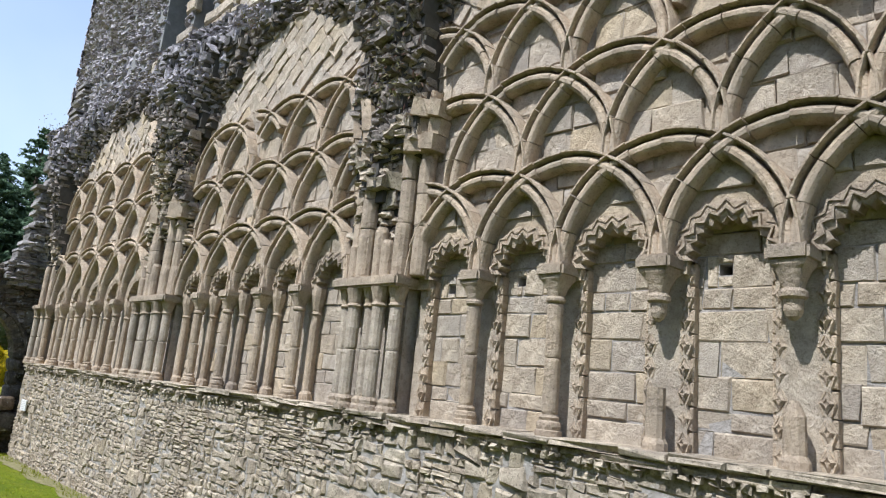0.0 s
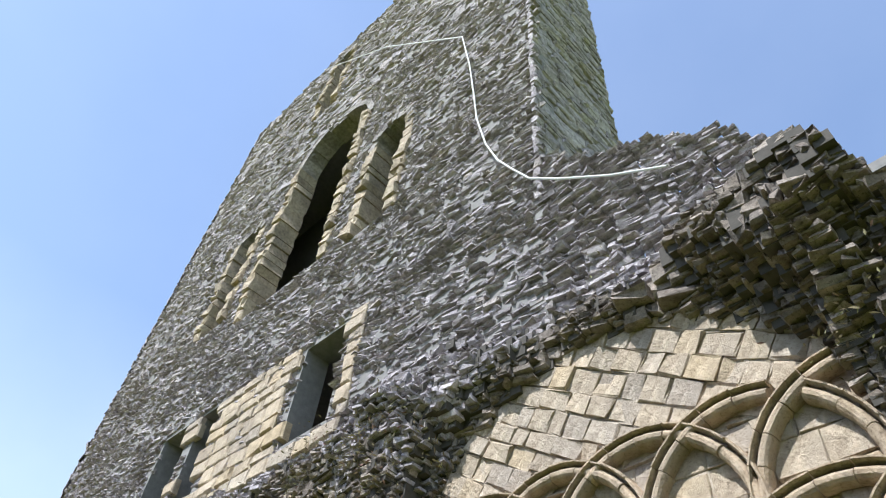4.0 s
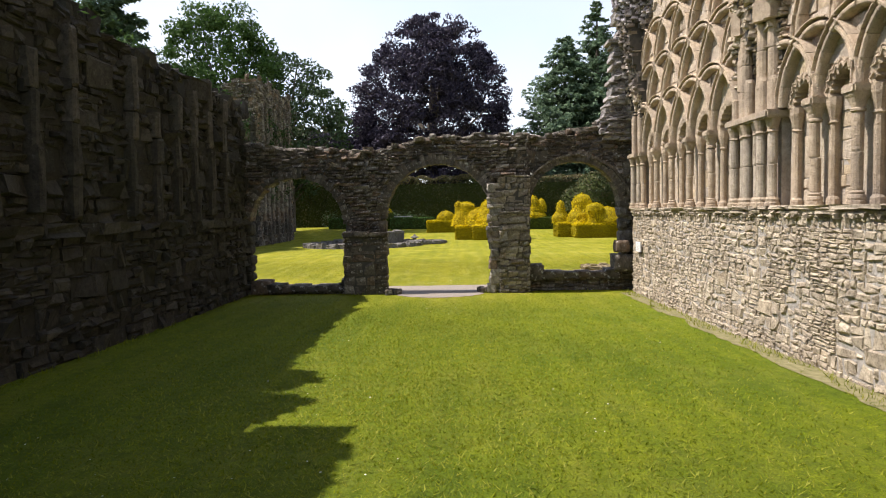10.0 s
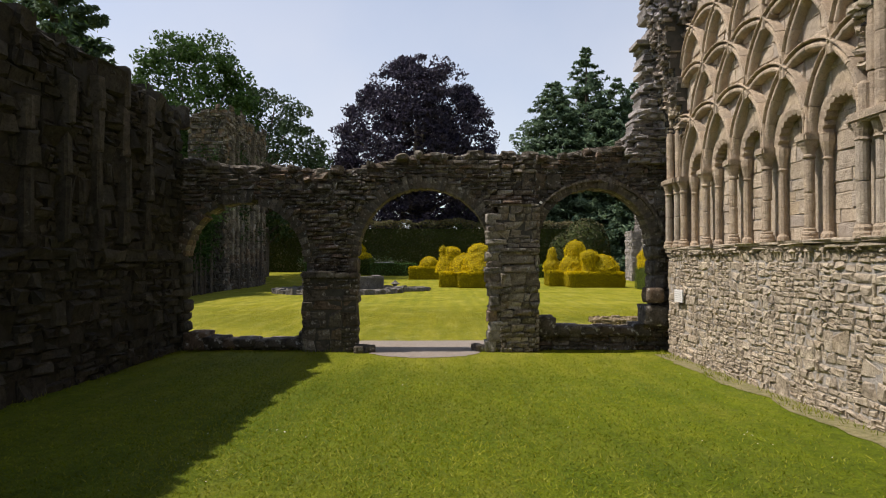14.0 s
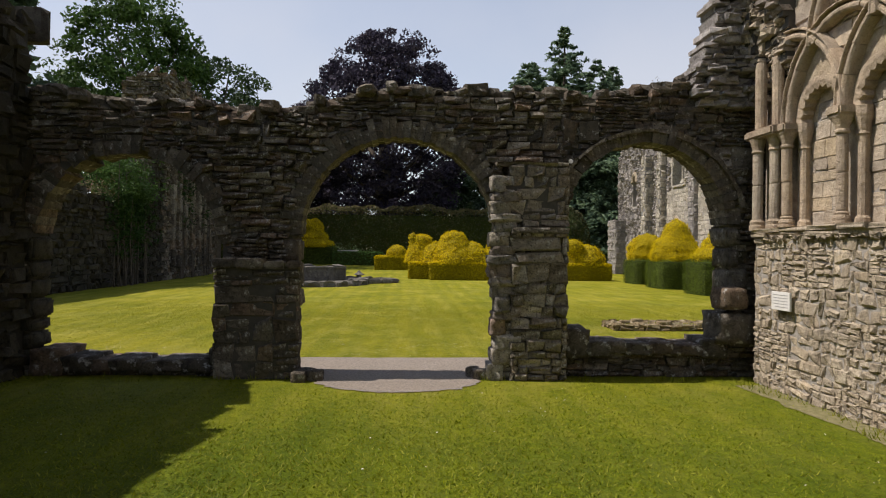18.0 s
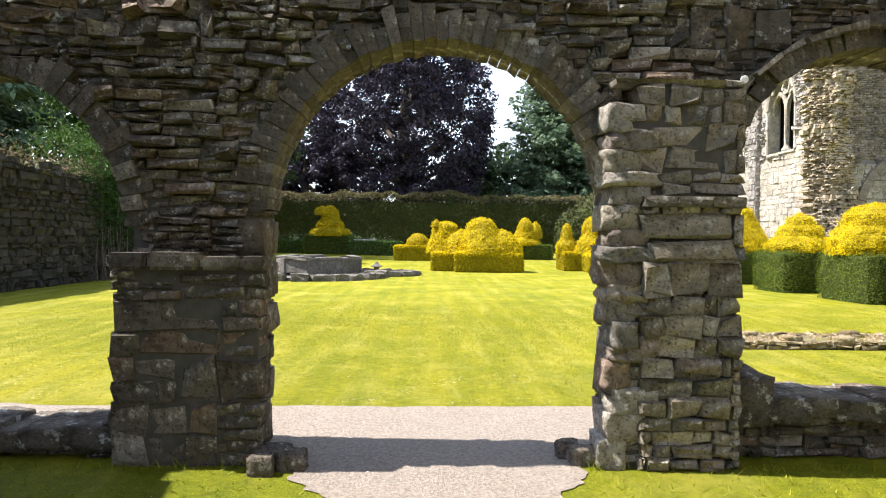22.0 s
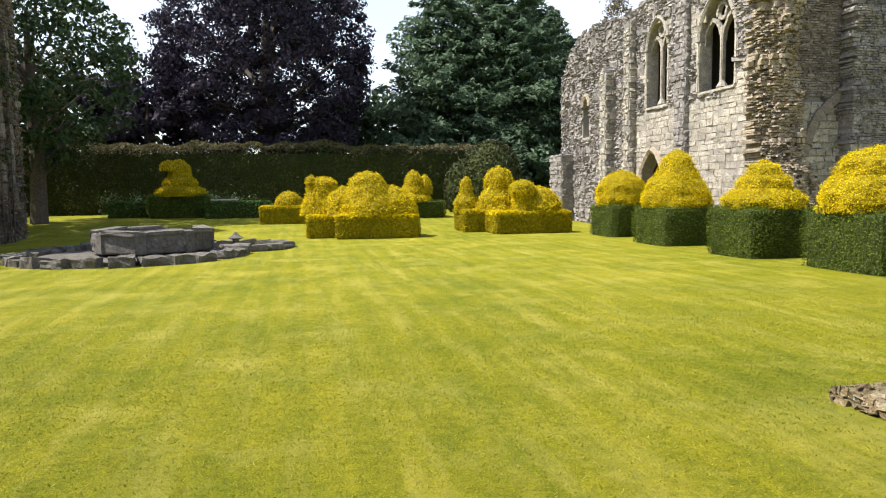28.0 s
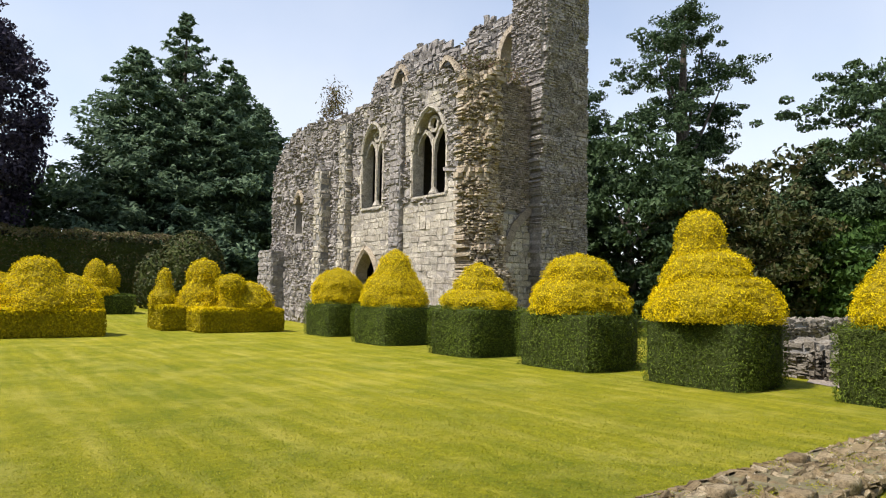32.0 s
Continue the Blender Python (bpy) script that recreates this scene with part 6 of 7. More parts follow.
FX0, FX1, FY0, FY1 = 4.32, 11.6, 5.02, 5.92
block("bedding", (FX0 + 0.05, FY0 + 0.04, 0), (FX1, FY1 - 0.04, 0.115), M_BED, foundation, 0.03)
kw = dict(rough=0.012, rng=rng, tilt=0.14, chamfer=0.025, skew=0.2)
flat = Frame((0, 0, 0.12), (1, 0, 0), (0, 1, 0), (0, 0, 1))
stone_field(foundation, rubble(FX0 + 0.03, FX1, FY0 + 0.02, FY1 - 0.02, (0.07, 0.14), (0.09, 0.26), None, rng, gap=0.02, cell=0.4, big=0.15), flat, M_FOUND, lambda u, v: u < 7.6, M_FOUND_PART, proud=(-0.016, 0.022), deep=0.05, **kw)
for u0, u1, fr in ((FX0, FX1, Frame((0, FY0 + 0.02, 0), (1, 0, 0), (0, 0, 1), (0, -1, 0))), (FX0, FX1, Frame((0, FY1 - 0.02, 0), (1, 0, 0), (0, 0, 1), (0, 1, 0))), (FY0, FY1, Frame((FX0 + 0.03, 0, 0), (0, 1, 0), (0, 0, 1), (-1, 0, 0)))):
    stone_field(foundation, courses(u0, u1, 0.0, 0.125, (0.05, 0.08), (0.09, 0.28), None, rng, gap=0.012), fr, M_FOUND, lambda u, v: u < 6.6, M_FOUND_PART, proud=(-0.02, 0.03), deep=0.05, **kw)
for x, y, w in ((4.95, 5.55, 0.2), (5.35, 5.15, 0.26), (6.1, 5.12, 0.24), (4.62, 5.3, 0.18), (6.6, 5.75, 0.22)):
    o = part("lichened_stone", rough_stone(w, w * 0.7, 0.13, rng, 0.2, 3, 0.09), M_FOUND_PART, foundation, "", True)
    o.location = (x, y, 0.12)

# ---- hedges and topiary ----


def box_points(x0, y0, z0, x1, y1, z1, density, rng):
    ps, ns = [], []
    for axis, val, sgn in ((0, x0, -1), (0, x1, 1), (1, y0, -1), (1, y1, 1), (2, z1, 1)):
        dims = [(x0, x1), (y0, y1), (z0, z1)]
        o = [d for i, d in enumerate(dims) if i != axis]
        k = int((o[0][1] - o[0][0]) * (o[1][1] - o[1][0]) * density)
        p = np.zeros((k, 3))
        oi = [i for i in range(3) if i != axis]
        p[:, oi[0]], p[:, oi[1]], p[:, axis] = rng.uniform(*o[0], k), rng.uniform(*o[1], k), val
        n = np.zeros((k, 3))
        n[:, axis] = sgn
        ps.append(p), ns.append(n)
    p, n = np.concatenate(ps), np.concatenate(ns)
    mid = np.array([(x0 + x1) / 2, (y0 + y1) / 2, (z0 + z1) / 2])
    half = np.array([(x1 - x0) / 2, (y1 - y0) / 2, (z1 - z0) / 2])
    rel = np.abs((p - mid) / half)
    corner = np.sort(rel, axis=1)[:, 1]
    p = mid + (p - mid) * (1 - 0.05 * np.clip((corner - 0.85) / 0.15, 0, 1))[:, None]
    bump = np.array([noise.noise(Vector(q) * 1.9) for q in p])
    return p + n * (bump * 0.05)[:, None], n


def hedge_part(parent, lo, hi, leaf, core, density=1300, size=0.03, seed=0):
    rng = np.random.default_rng(seed)
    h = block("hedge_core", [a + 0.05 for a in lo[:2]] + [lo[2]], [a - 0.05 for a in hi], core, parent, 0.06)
    p, n = box_points(*lo, *hi, density, rng)
    # Golden hedges: bright leaf on top, side shade put into the olive leaf below.
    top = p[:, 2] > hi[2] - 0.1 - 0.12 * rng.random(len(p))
    for pick, mat in ((top, leaf), (~top, L_GOLD_SHADE)) if leaf is L_GOLD else ((np.ones(len(p), bool), leaf),):
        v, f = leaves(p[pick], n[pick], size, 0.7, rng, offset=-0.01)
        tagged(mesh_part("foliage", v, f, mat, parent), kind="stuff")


def mound_part(parent, base, profile, leaf, core, seed, density=1700, size=0.027, lean=(0.0, 0.0), squash=1.0, rough=1.0, square=0.0, names=("topiary_core", "topiary_foliage")):
    """A clipped mound: a lumpy turned core (profile rows are height, radius) under a shag of upturned sprigs."""
    rng = np.random.default_rng(seed)
    H, R = np.array([q[0] for q in profile]), np.array([q[1] for q in profile])
    o = Vector((seed * 1.7, 0, 0))

    def surface(z, a, shrink=1.0):
        rad = float(np.interp(z, H, R)) * (1 + rough * 0.1 * noise.noise(Vector((math.cos(a) * 1.6, math.sin(a) * 1.6, z * 1.8)) + o) + rough * 0.09 * noise.noise(Vector((math.cos(a) * 4, math.sin(a) * 4, z * 6)) + o))
        if square:
            rad *= (abs(math.cos(a)) ** square + abs(math.sin(a)) ** square) ** (-1 / square)
        t = z / H[-1]
        return base[0] + lean[0] * t + shrink * rad * math.cos(a), base[1] + lean[1] * t + shrink * rad * squash * math.sin(a), base[2] + z

    zs, sides = np.linspace(H[0], H[-1], 15), 32
    verts = [surface(z, 2 * math.pi * i / sides, 0.95) for z in zs for i in range(sides)]
    faces = [(k * sides + i, k * sides + (i + 1) % sides, (k + 1) * sides + (i + 1) % sides, (k + 1) * sides + i) for k in range(14) for i in range(sides)]
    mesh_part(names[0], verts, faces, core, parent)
    area = float(np.sum(2 * math.pi * (R[1:] + R[:-1]) / 2 * np.hypot(np.diff(H), np.diff(R))))
    k = int(area * density)
    cum = np.concatenate([[0], np.cumsum((R[1:] + R[:-1] + 0.02) * np.hypot(np.diff(H), np.diff(R)))])
    z = np.interp(rng.uniform(0, cum[-1], k), cum, H)
    a = rng.uniform(0, 2 * math.pi, k)
    p = np.array([surface(q, w) for q, w in zip(z, a)])
    slope = np.interp(z, (H[1:] + H[:-1]) / 2, np.clip(-np.diff(R) / np.maximum(np.diff(H), 0.02), -0.5, 3))
    n = np.stack([np.cos(a), np.sin(a), slope], 1)
    n /= np.linalg.norm(n, axis=1, keepdims=True)
    v, f = leaves(p + n * rng.uniform(-0.05, 0.05, k)[:, None] + rng.normal(0, 0.015, (k, 3)), n + np.array((0, 0, 0.25)), size, 0.9, rng, 0.3)
    tagged(mesh_part(names[1], v, f, leaf, parent), kind="stuff")


def topiary(name, label, hedges, mounds, hedge_leaf, group, seed):
    """Hedge blocks with clipped mounds on them; mounds are (x, y, z, profile)."""
    ob = thing(name, label, "topiary", group)
    for i, (lo, hi) in enumerate(hedges):
        if hedge_leaf is L_GREEN:
            rx, ry, h = (hi[0] - lo[0]) / 2, (hi[1] - lo[1]) / 2, hi[2] - lo[2]
            rx, ry = rx * 1.02, ry * 1.02
            drum = [(0, rx * 0.97), (h * 0.5, rx), (h * 0.93, rx * 0.99), (h * 0.985, rx * 0.93), (h, rx * 0.5), (h + 0.01, 0.01)]
            mound_part(ob, ((lo[0] + hi[0]) / 2, (lo[1] + hi[1]) / 2, lo[2]), drum, L_GREEN, C_GREEN, seed + i, 500 if lo[1] > 30 else 1700, 0.05 if lo[1] > 30 else 0.028, (0, 0), ry / rx, 0.22, 9.0, ("hedge_core", "foliage"))
        else:
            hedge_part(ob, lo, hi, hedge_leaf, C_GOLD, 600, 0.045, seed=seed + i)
    for i, (x, y, z, profile) in enumerate(mounds):
        far = y > 26
        mound_part(ob, (x, y, z), profile, L_GOLD, C_GOLD, seed + 9 + i, 700 if far else 1900, 0.045 if far else 0.027, rough=1.15)
    return ob


def cone(r, h, waist=0.55, top=0.12):
    return [(0, r * 0.9), (0.1 * h, r), (0.35 * h, r * 0.86), (0.6 * h, r * waist), (0.85 * h, r * (waist * 0.5 + top)), (0.96 * h, r * top), (h, 0.01)]


def dome(r, h):
    return [(0, r * 0.92), (0.2 * h, r), (0.5 * h, r * 0.92), (0.75 * h, r * 0.7), (0.92 * h, r * 0.38), (h, 0.01)]


ROW = "clipped yews along the nave"
row = [
    ((11.3, 24.3), (13.1, 26.3), 1.22, "golden yew mound on a clipped green yew hedge block", [(0, 0, dome(1.0, 1.3))]),
    ((10.95, 20.0), (13.0, 22.1), 1.22, "tall golden yew cone on a clipped green yew hedge block", [(0, 0, cone(1.1, 1.85))]),
    ((10.9, 15.9), (13.0, 17.8), 1.28, "small stepped golden yew cone on a clipped green hedge block", [(0, 0, [(0, 0.95), (0.25, 1.0), (0.42, 0.85), (0.5, 0.66), (0.75, 0.62), (0.85, 0.45), (1.1, 0.36), (1.22, 0.01)])]),
    ((11.1, 12.2), (13.0, 14.5), 1.28, "broad stepped golden yew dome on a clipped green hedge block", [(0, 0, [(0, 1.05), (0.3, 1.1), (0.6, 1.0), (0.75, 0.78), (1.05, 0.72), (1.25, 0.5), (1.36, 0.01)])]),
    ((11.2, 8.9), (13.0, 11.0), 1.25, "tall golden yew tower on a clipped green hedge block", [(0, 0, [(0, 1.16), (0.2, 1.2), (0.5, 1.1), (0.8, 0.86), (0.95, 0.01)]), (0.0, 0.12, [(0.6, 0.84), (0.95, 0.8), (1.2, 0.68), (1.34, 0.4), (1.38, 0.01)]), (0.0, 0.26, [(1.0, 0.5), (1.4, 0.46), (1.8, 0.42), (2.0, 0.34), (2.12, 0.2), (2.15, 0.01)])]),
    ((11.75, 5.7), (13.7, 7.7), 1.25, "golden yew cone on a clipped green yew hedge block", [(0, 0, cone(1.0, 1.7))]),
]
for i, ((x0, y0), (x1, y1), h, label, mounds) in enumerate(row):
    cx, cy = (x0 + x1) / 2, (y0 + y1) / 2
    topiary("topiary_yew", label, [((x0, y0, 0), (x1, y1, h))], [(cx + a, cy + b, h - 0.06, pr) for a, b, pr in mounds], L_GREEN, ROW, 200 + 20 * i)
GOLD = "golden yew clipped into rounded animal shapes above low hedge"
GARTH = "golden topiary of the cloister garth"
topiary("topiary_mound", GOLD, [((1.46, 27.0, 0), (4.7, 29.2, 0.93)), ((0.4, 27.9, 0), (1.6, 30.2, 0.93))],
        [(2.8, 28.2, 0.85, [(0, 1.3), (0.3, 1.25), (0.7, 1.02), (1.1, 0.78), (1.45, 0.6), (1.62, 0.42), (1.7, 0.01)]), (3.75, 28.05, 0.85, [(0, 1.0), (0.3, 0.95), (0.7, 0.72), (1.0, 0.42), (1.15, 0.01)]), (1.05, 29.0, 0.85, [(0, 0.85), (0.5, 0.8), (1.0, 0.62), (1.35, 0.56), (1.48, 0.34), (1.52, 0.01)]), (1.85, 28.5, 0.85, [(0, 0.9), (0.5, 0.78), (0.9, 0.55), (1.15, 0.01)]), (0.62, 28.7, 2.1, dome(0.2, 0.36))], L_GOLD, GARTH, 400)
topiary("topiary_bird", GOLD, [((7.9, 27.6, 0), (11.2, 29.4, 0.93)), ((7.0, 29.4, 0), (8.6, 31.4, 0.98))],
        [(8.7, 29.9, 0.9, [(0, 1.0), (0.5, 0.9), (0.9, 0.62), (1.4, 0.58), (1.75, 0.4), (1.9, 0.01)]), (9.2, 28.2, 0.85, [(0, 0.44), (0.4, 0.4), (0.62, 0.42), (0.85, 0.52), (1.1, 0.5), (1.28, 0.3), (1.32, 0.01)]), (10.05, 28.5, 0.85, [(0, 0.95), (0.35, 0.88), (0.7, 0.66), (0.95, 0.4), (1.08, 0.01)]), (7.4, 30.6, 0.9, [(0, 0.5), (0.4, 0.55), (0.7, 0.3), (1.0, 0.26), (1.35, 0.2), (1.5, 0.01)])], L_GOLD, GARTH, 420)
topiary("topiary_dome", "low golden yew hedge with a small rounded dome", [((-1.8, 36.2, 0), (1.2, 38.0, 1.15))], [(-0.35, 37, 1.1, dome(0.65, 0.75))], L_GOLD, GARTH, 440)
BORDER = "clipped yews of the far border"
SPIRAL = [(0, 1.3), (0.22, 1.38), (0.42, 1.25), (0.55, 0.9), (0.8, 0.92), (0.98, 0.8), (1.1, 0.68), (1.4, 0.62), (1.6, 0.58), (1.85, 0.42), (2.05, 0.24), (2.12, 0.01)]
topiary("topiary_spiral", "golden yew cone above a clipped green hedge block", [((-8.2, 42.0, 0.3), (-5.0, 44.2, 1.75))], [(-6.5, 43, 1.65, SPIRAL), (-7.05, 42.8, 3.1, dome(0.45, 0.6))], L_GREEN, BORDER, 460)
topiary("topiary_spiral", "golden yew cone above a clipped green hedge block", [((5.6, 38.4, 0.2), (8.2, 40.4, 1.25))], [(6.5, 39.3, 1.15, [(h * 0.85, r * 0.75) for h, r in SPIRAL]), (7.15, 39.3, 1.6, dome(0.42, 1.1))], L_GREEN, BORDER, 480)
low = thing("box_hedge", "low clipped green box hedge before the far border", "hedge")
hedge_part(low, (-5.0, 41.0, 0.2), (-1.4, 42.4, 1.35), L_BROAD, C_GREEN, 120, 0.08, 500)
hedge_part(low, (-10.5, 43.0, 0.3), (-8.0, 44.6, 1.35), L_BROAD, C_GREEN, 120, 0.08, 501)

far_hedge = thing("boundary_hedge", "tall clipped dark boundary hedge with browned, sunlit-pale tips", "hedge")
rng = np.random.default_rng(510)
block("hedge_core", (-24, 46.75, 0.4), (14, 49.0, 4.3), C_GREEN, far_hedge, 0.2)
p, n = box_points(-24, 46.2, 0.4, 14.4, 49.4, 4.9, 95, rng)
sw = np.array([0.5 * noise.noise(Vector((q[0] * 0.3, q[1] * 0.3, 1))) + 0.35 * noise.noise(Vector((q[0] * 0.9, q[1] * 0.6, 5))) for q in p])
out = np.array([0.3 * noise.noise(Vector((q[0] * 0.5, q[2] * 0.4, 9))) + 0.16 * noise.noise(Vector((q[0] * 1.5, q[2] * 1.3, 3))) for q in p])
p[:, 2] += sw * (p[:, 2] / 5.0)
p[:, 1] -= np.where(p[:, 1] < 47, out, 0.0)
# The top gets the paler tip leaf, its sunlight partly in the colour.
tips = p[:, 2] > 4.2 + 0.5 * rng.random(len(p)) + sw
for pick, mat in ((~tips, L_HEDGE), (tips, L_TIPS)):
    v, f = leaves(p[pick], n[pick], 0.1, 0.9, rng, 0.4)
    tagged(mesh_part("foliage", v, f, mat, far_hedge), kind="stuff")
shrub = thing("shrub", "rounded dark shrub at the end of the boundary hedge", "shrub")
sb = [(12.0, 42.5, 2.4, 1.9, 1.8, 2.5), (10.6, 43, 1.8, 1.5, 1.4, 2.0)]
lumpy("shrub_core", sb, C_GREEN, shrub, 0.92, 0.15, 2, 0.2)
p, n = ellipsoid_points(sb, 60, rng, 0.3)
v, f = leaves(p, n, 0.12, 0.8, rng)
tagged(mesh_part("foliage", v, f, L_HEDGE, shrub), kind="stuff")

# ---- trees ----


def tree(name, label, base, trunk_h, trunk_r, clumps, leaf, size, per_clump, seed, limbs=8, squash=0.6):
    """A tapered trunk, limbs to some of the clumps, and a crown of leaf clumps (x, y, z, r) about the base."""
    rng = np.random.default_rng(seed)
    ob = thing(name, label, "tree", at=base)
    C = np.array(clumps)
    verts, faces = limb([(0, 0, 0), (0.1, 0, trunk_h * 0.3), (-0.1, 0.1, trunk_h * 0.65), (0, 0, trunk_h)], [trunk_r * 1.25, trunk_r, trunk_r * 0.75, trunk_r * 0.3], 10)
    mesh_part("trunk", verts, faces, M_BARK, ob)
    for i in rng.choice(len(C), min(limbs, len(C)), False):
        q = C[i, :3]
        z0 = min(trunk_h * 0.9, max(trunk_h * 0.2, q[2] * 0.6))
        a, b = limb([(0, 0, z0), tuple(q * (0.5, 0.5, 0) + (0, 0, z0 * 0.5 + q[2] * 0.5)), tuple(q)], [trunk_r * 0.35, trunk_r * 0.2, 0.04], 5)
        mesh_part("limb", a, b, M_BARK, ob)
    d = rng.normal(0, 1, (len(C), per_clump, 3))
    d /= np.linalg.norm(d, axis=2, keepdims=True)
    rad = rng.uniform(0.55, 1.05, (len(C), per_clump, 1)) * C[:, None, 3:4]
    pos = C[:, None, :3] + d * rad * (1, 1, squash)
    v, f = leaves(pos.reshape(-1, 3), d.reshape(-1, 3), size, 0.9, rng)
    tagged(mesh_part("crown", v, f, leaf, ob), kind="stuff")
    return ob


def conifer(name, label, base, h, r0, seed, leaf=None, leaders=1, levels=46, size=0.2, fill=1.0):
    """A spruce: whorls of drooping branches with upturned tips, feathered with needle sprays."""
    rng = np.random.default_rng(seed)
    ob = thing(name, label, "tree", at=base)
    v, f = limb([(0, 0, 0), (0, 0, h * 0.5), (0, 0, h)], [0.45, 0.28, 0.03], 8)
    mesh_part("trunk", v, f, M_BARK, ob)
    pts, nrm, bv, bf = [], [], [], []
    tops = [(0.0, 0.0, h)] + [(q * r0 * math.cos(g), 0.7 * q * r0 * math.sin(g), h * (1.0 - 0.5 * q)) for q, g in ((rng.uniform(0.16, 0.55), rng.uniform(0, 0.8) + 2.4 * e) for e in range(leaders - 1))]
    for tx, ty, th in tops:
        for i in range(levels):
            t = (i + rng.random()) / levels
            z = th * (0.06 + 0.94 * t)
            for k in range(rng.integers(5, 9)):
                a = rng.uniform(0, 2 * math.pi)
                L = r0 * (1 - t) ** 0.86 * rng.uniform(0.5, 1.12) / (1 if leaders == 1 else 1.25) + 0.25
                n = int((18 + L * 34) * fill)
                s = rng.uniform(0.2, 1.0, n) ** 0.7
                lat = rng.normal(0, 1, n) * 0.2 * L * (1.15 - s)
                drop = -0.24 * L * s + 0.18 * L * s ** 3 + rng.normal(0, 0.05 + 0.012 * L, n) - np.abs(lat) * 0.25
                x = tx * min(1, t * 2) + L * s * math.cos(a) - lat * math.sin(a)
                y = ty * min(1, t * 2) + L * s * math.sin(a) + lat * math.cos(a)
                pts.append(np.stack([x, y, np.maximum(0.2, z + drop)], 1))
                nrm.append(np.tile((0.35 * math.cos(a), 0.35 * math.sin(a), 0.9), (n, 1)))
    p, q = np.concatenate(pts), np.concatenate(nrm)
    v, f = leaves(p, q, size, 0.45, rng, 0.4)
    tagged(mesh_part("crown", v, f, leaf or L_SPRUCE, ob), kind="stuff")
    return ob


def dome_clumps(rx, rz, z0, k, seed, r=(0.9, 1.6), low=0.0, inner=0.25):
    rng = np.random.default_rng(seed)
    out = []
    while len(out) < k:
        d = rng.normal(0, 1, 3)
        d /= np.linalg.norm(d)
        s = rng.uniform(0.82, 1.0) if rng.random() > inner else rng.uniform(0.4, 0.8)
        s *= 1 + 0.12 * noise.noise(Vector(d * 2.3) + Vector((seed, 0, 0)))
        z = z0 + d[2] * rz * s
        if z < low:
            continue
        out.append((d[0] * rx * s, d[1] * rx * s, z, rng.uniform(*r)))
    return out


tree("copper_beech", "huge copper beech with a dense dark purple crown", (-1.8, 54.0, 0.5), 14, 0.8, dome_clumps(7.6, 9.6, 11.0, 900, 601, (0.55, 1.15), 1.8, 0.3), L_COPPER, 0.16, 90, 601, 14)
tree("copper_beech", "smaller copper beech beside the great one", (-10.5, 56.0, 0.5), 8, 0.5, dome_clumps(4.6, 5.2, 6.4, 120, 602, (0.9, 1.5), 1.5), L_COPPER, 0.26, 90, 602, 8)
conifer("spruce", "tall blue-green spruce with drooping branches and several tops", (15.0, 56.0, 0.5), 22.4, 12.4, 611, leaders=7, levels=56, size=0.25, fill=0.34)
conifer("spruce", "second blue-green spruce behind the abbey ruin", (21.5, 62.0, 0.5), 20.5, 9.0, 612, leaders=4, levels=44, size=0.3, fill=0.36)
tree("broadleaf_tree", "sunlit green broadleaf tree beyond the wall", (-16.3, 34.0, 0.2), 10, 0.5, dome_clumps(4.1, 5.9, 10.6, 330, 621, (0.5, 1.1), 4.0, 0.3), L_BROAD, 0.14, 80, 621, 12)
tree("broadleaf_tree", "pale feathery tree beyond the wall", (-13.0, 40.0, 0.2), 11, 0.35, dome_clumps(4.8, 5.6, 8.6, 230, 622, (0.5, 1.1), 3.0), L_PINE, 0.15, 70, 622, 20)
conifer("yew_tree", "dark conifer rising behind the shaded wall", (-20.5, 25.0, 0.0), 21.8, 6.2, 631, size=0.26)
pine_c = [(0, 0, 18, 1.9), (1.8, 1, 17.2, 1.7), (-1.9, 0, 16.2, 1.8), (2.8, -1, 15.2, 1.8), (-2.8, 1, 14.2, 1.8), (1.4, 0.6, 14.2, 1.5), (-0.6, 0, 12.4, 1.5), (3.4, 0, 12.6, 1.9), (4.4, 0.5, 11.4, 1.3), (-3.2, 0, 11.4, 1.7), (1.4, 0, 10.2, 1.6), (-1.4, 0.4, 8.8, 1.7), (2.8, 0, 8.0, 1.9), (-3.2, 0, 7.4, 1.8), (0, 0, 6.0, 2.0), (3.2, 0, 5.0, 2.0), (-3, 0, 4.6, 2.0)]
rngp = np.random.default_rng(5)
pine_c = [(x + rngp.normal(0, 0.85), y + rngp.normal(0, 0.95), z + rngp.normal(0, 0.45), rngp.uniform(0.3, 0.62)) for x, y, z, r in pine_c for _ in range(36)]
for x, y, h, r, q in ((31.5, 33.0, 15.0, 4.6, 1), (36.5, 26.5, 11.0, 4.2, 2), (43.0, 22.0, 10.0, 4.2, 3), (29.0, 28.5, 11.5, 4.0, 4)):
    conifer("conifer", "dense dark evergreen behind the abbey ruin", (x, y, 0.2), h, r, 660 + q, L_PINE, 1, 40, 0.22)
PINE_LABEL = "tall open-crowned dark pine with flat foliage pads"
tree("pine", PINE_LABEL, (40.0, 29.0, 0.2), 19, 0.5, [(x, y, z * 1.13, r * 1.2) for x, y, z, r in pine_c], L_PINE, 0.11, 75, 641, 16, 0.5)
tree("pine", PINE_LABEL, (36.0, 35.0, 0.2), 15, 0.45, [(-x, y, z * 0.85, r * 1.2) for x, y, z, r in pine_c], L_PINE, 0.11, 75, 642, 16, 0.5)
tree("pine", PINE_LABEL, (46.0, 17.5, 0.2), 15, 0.5, [(x * 1.7, y * 1.7, z * 0.86, r * 1.25) for x, y, z, r in pine_c], L_PINE, 0.14, 70, 643, 16, 0.5)
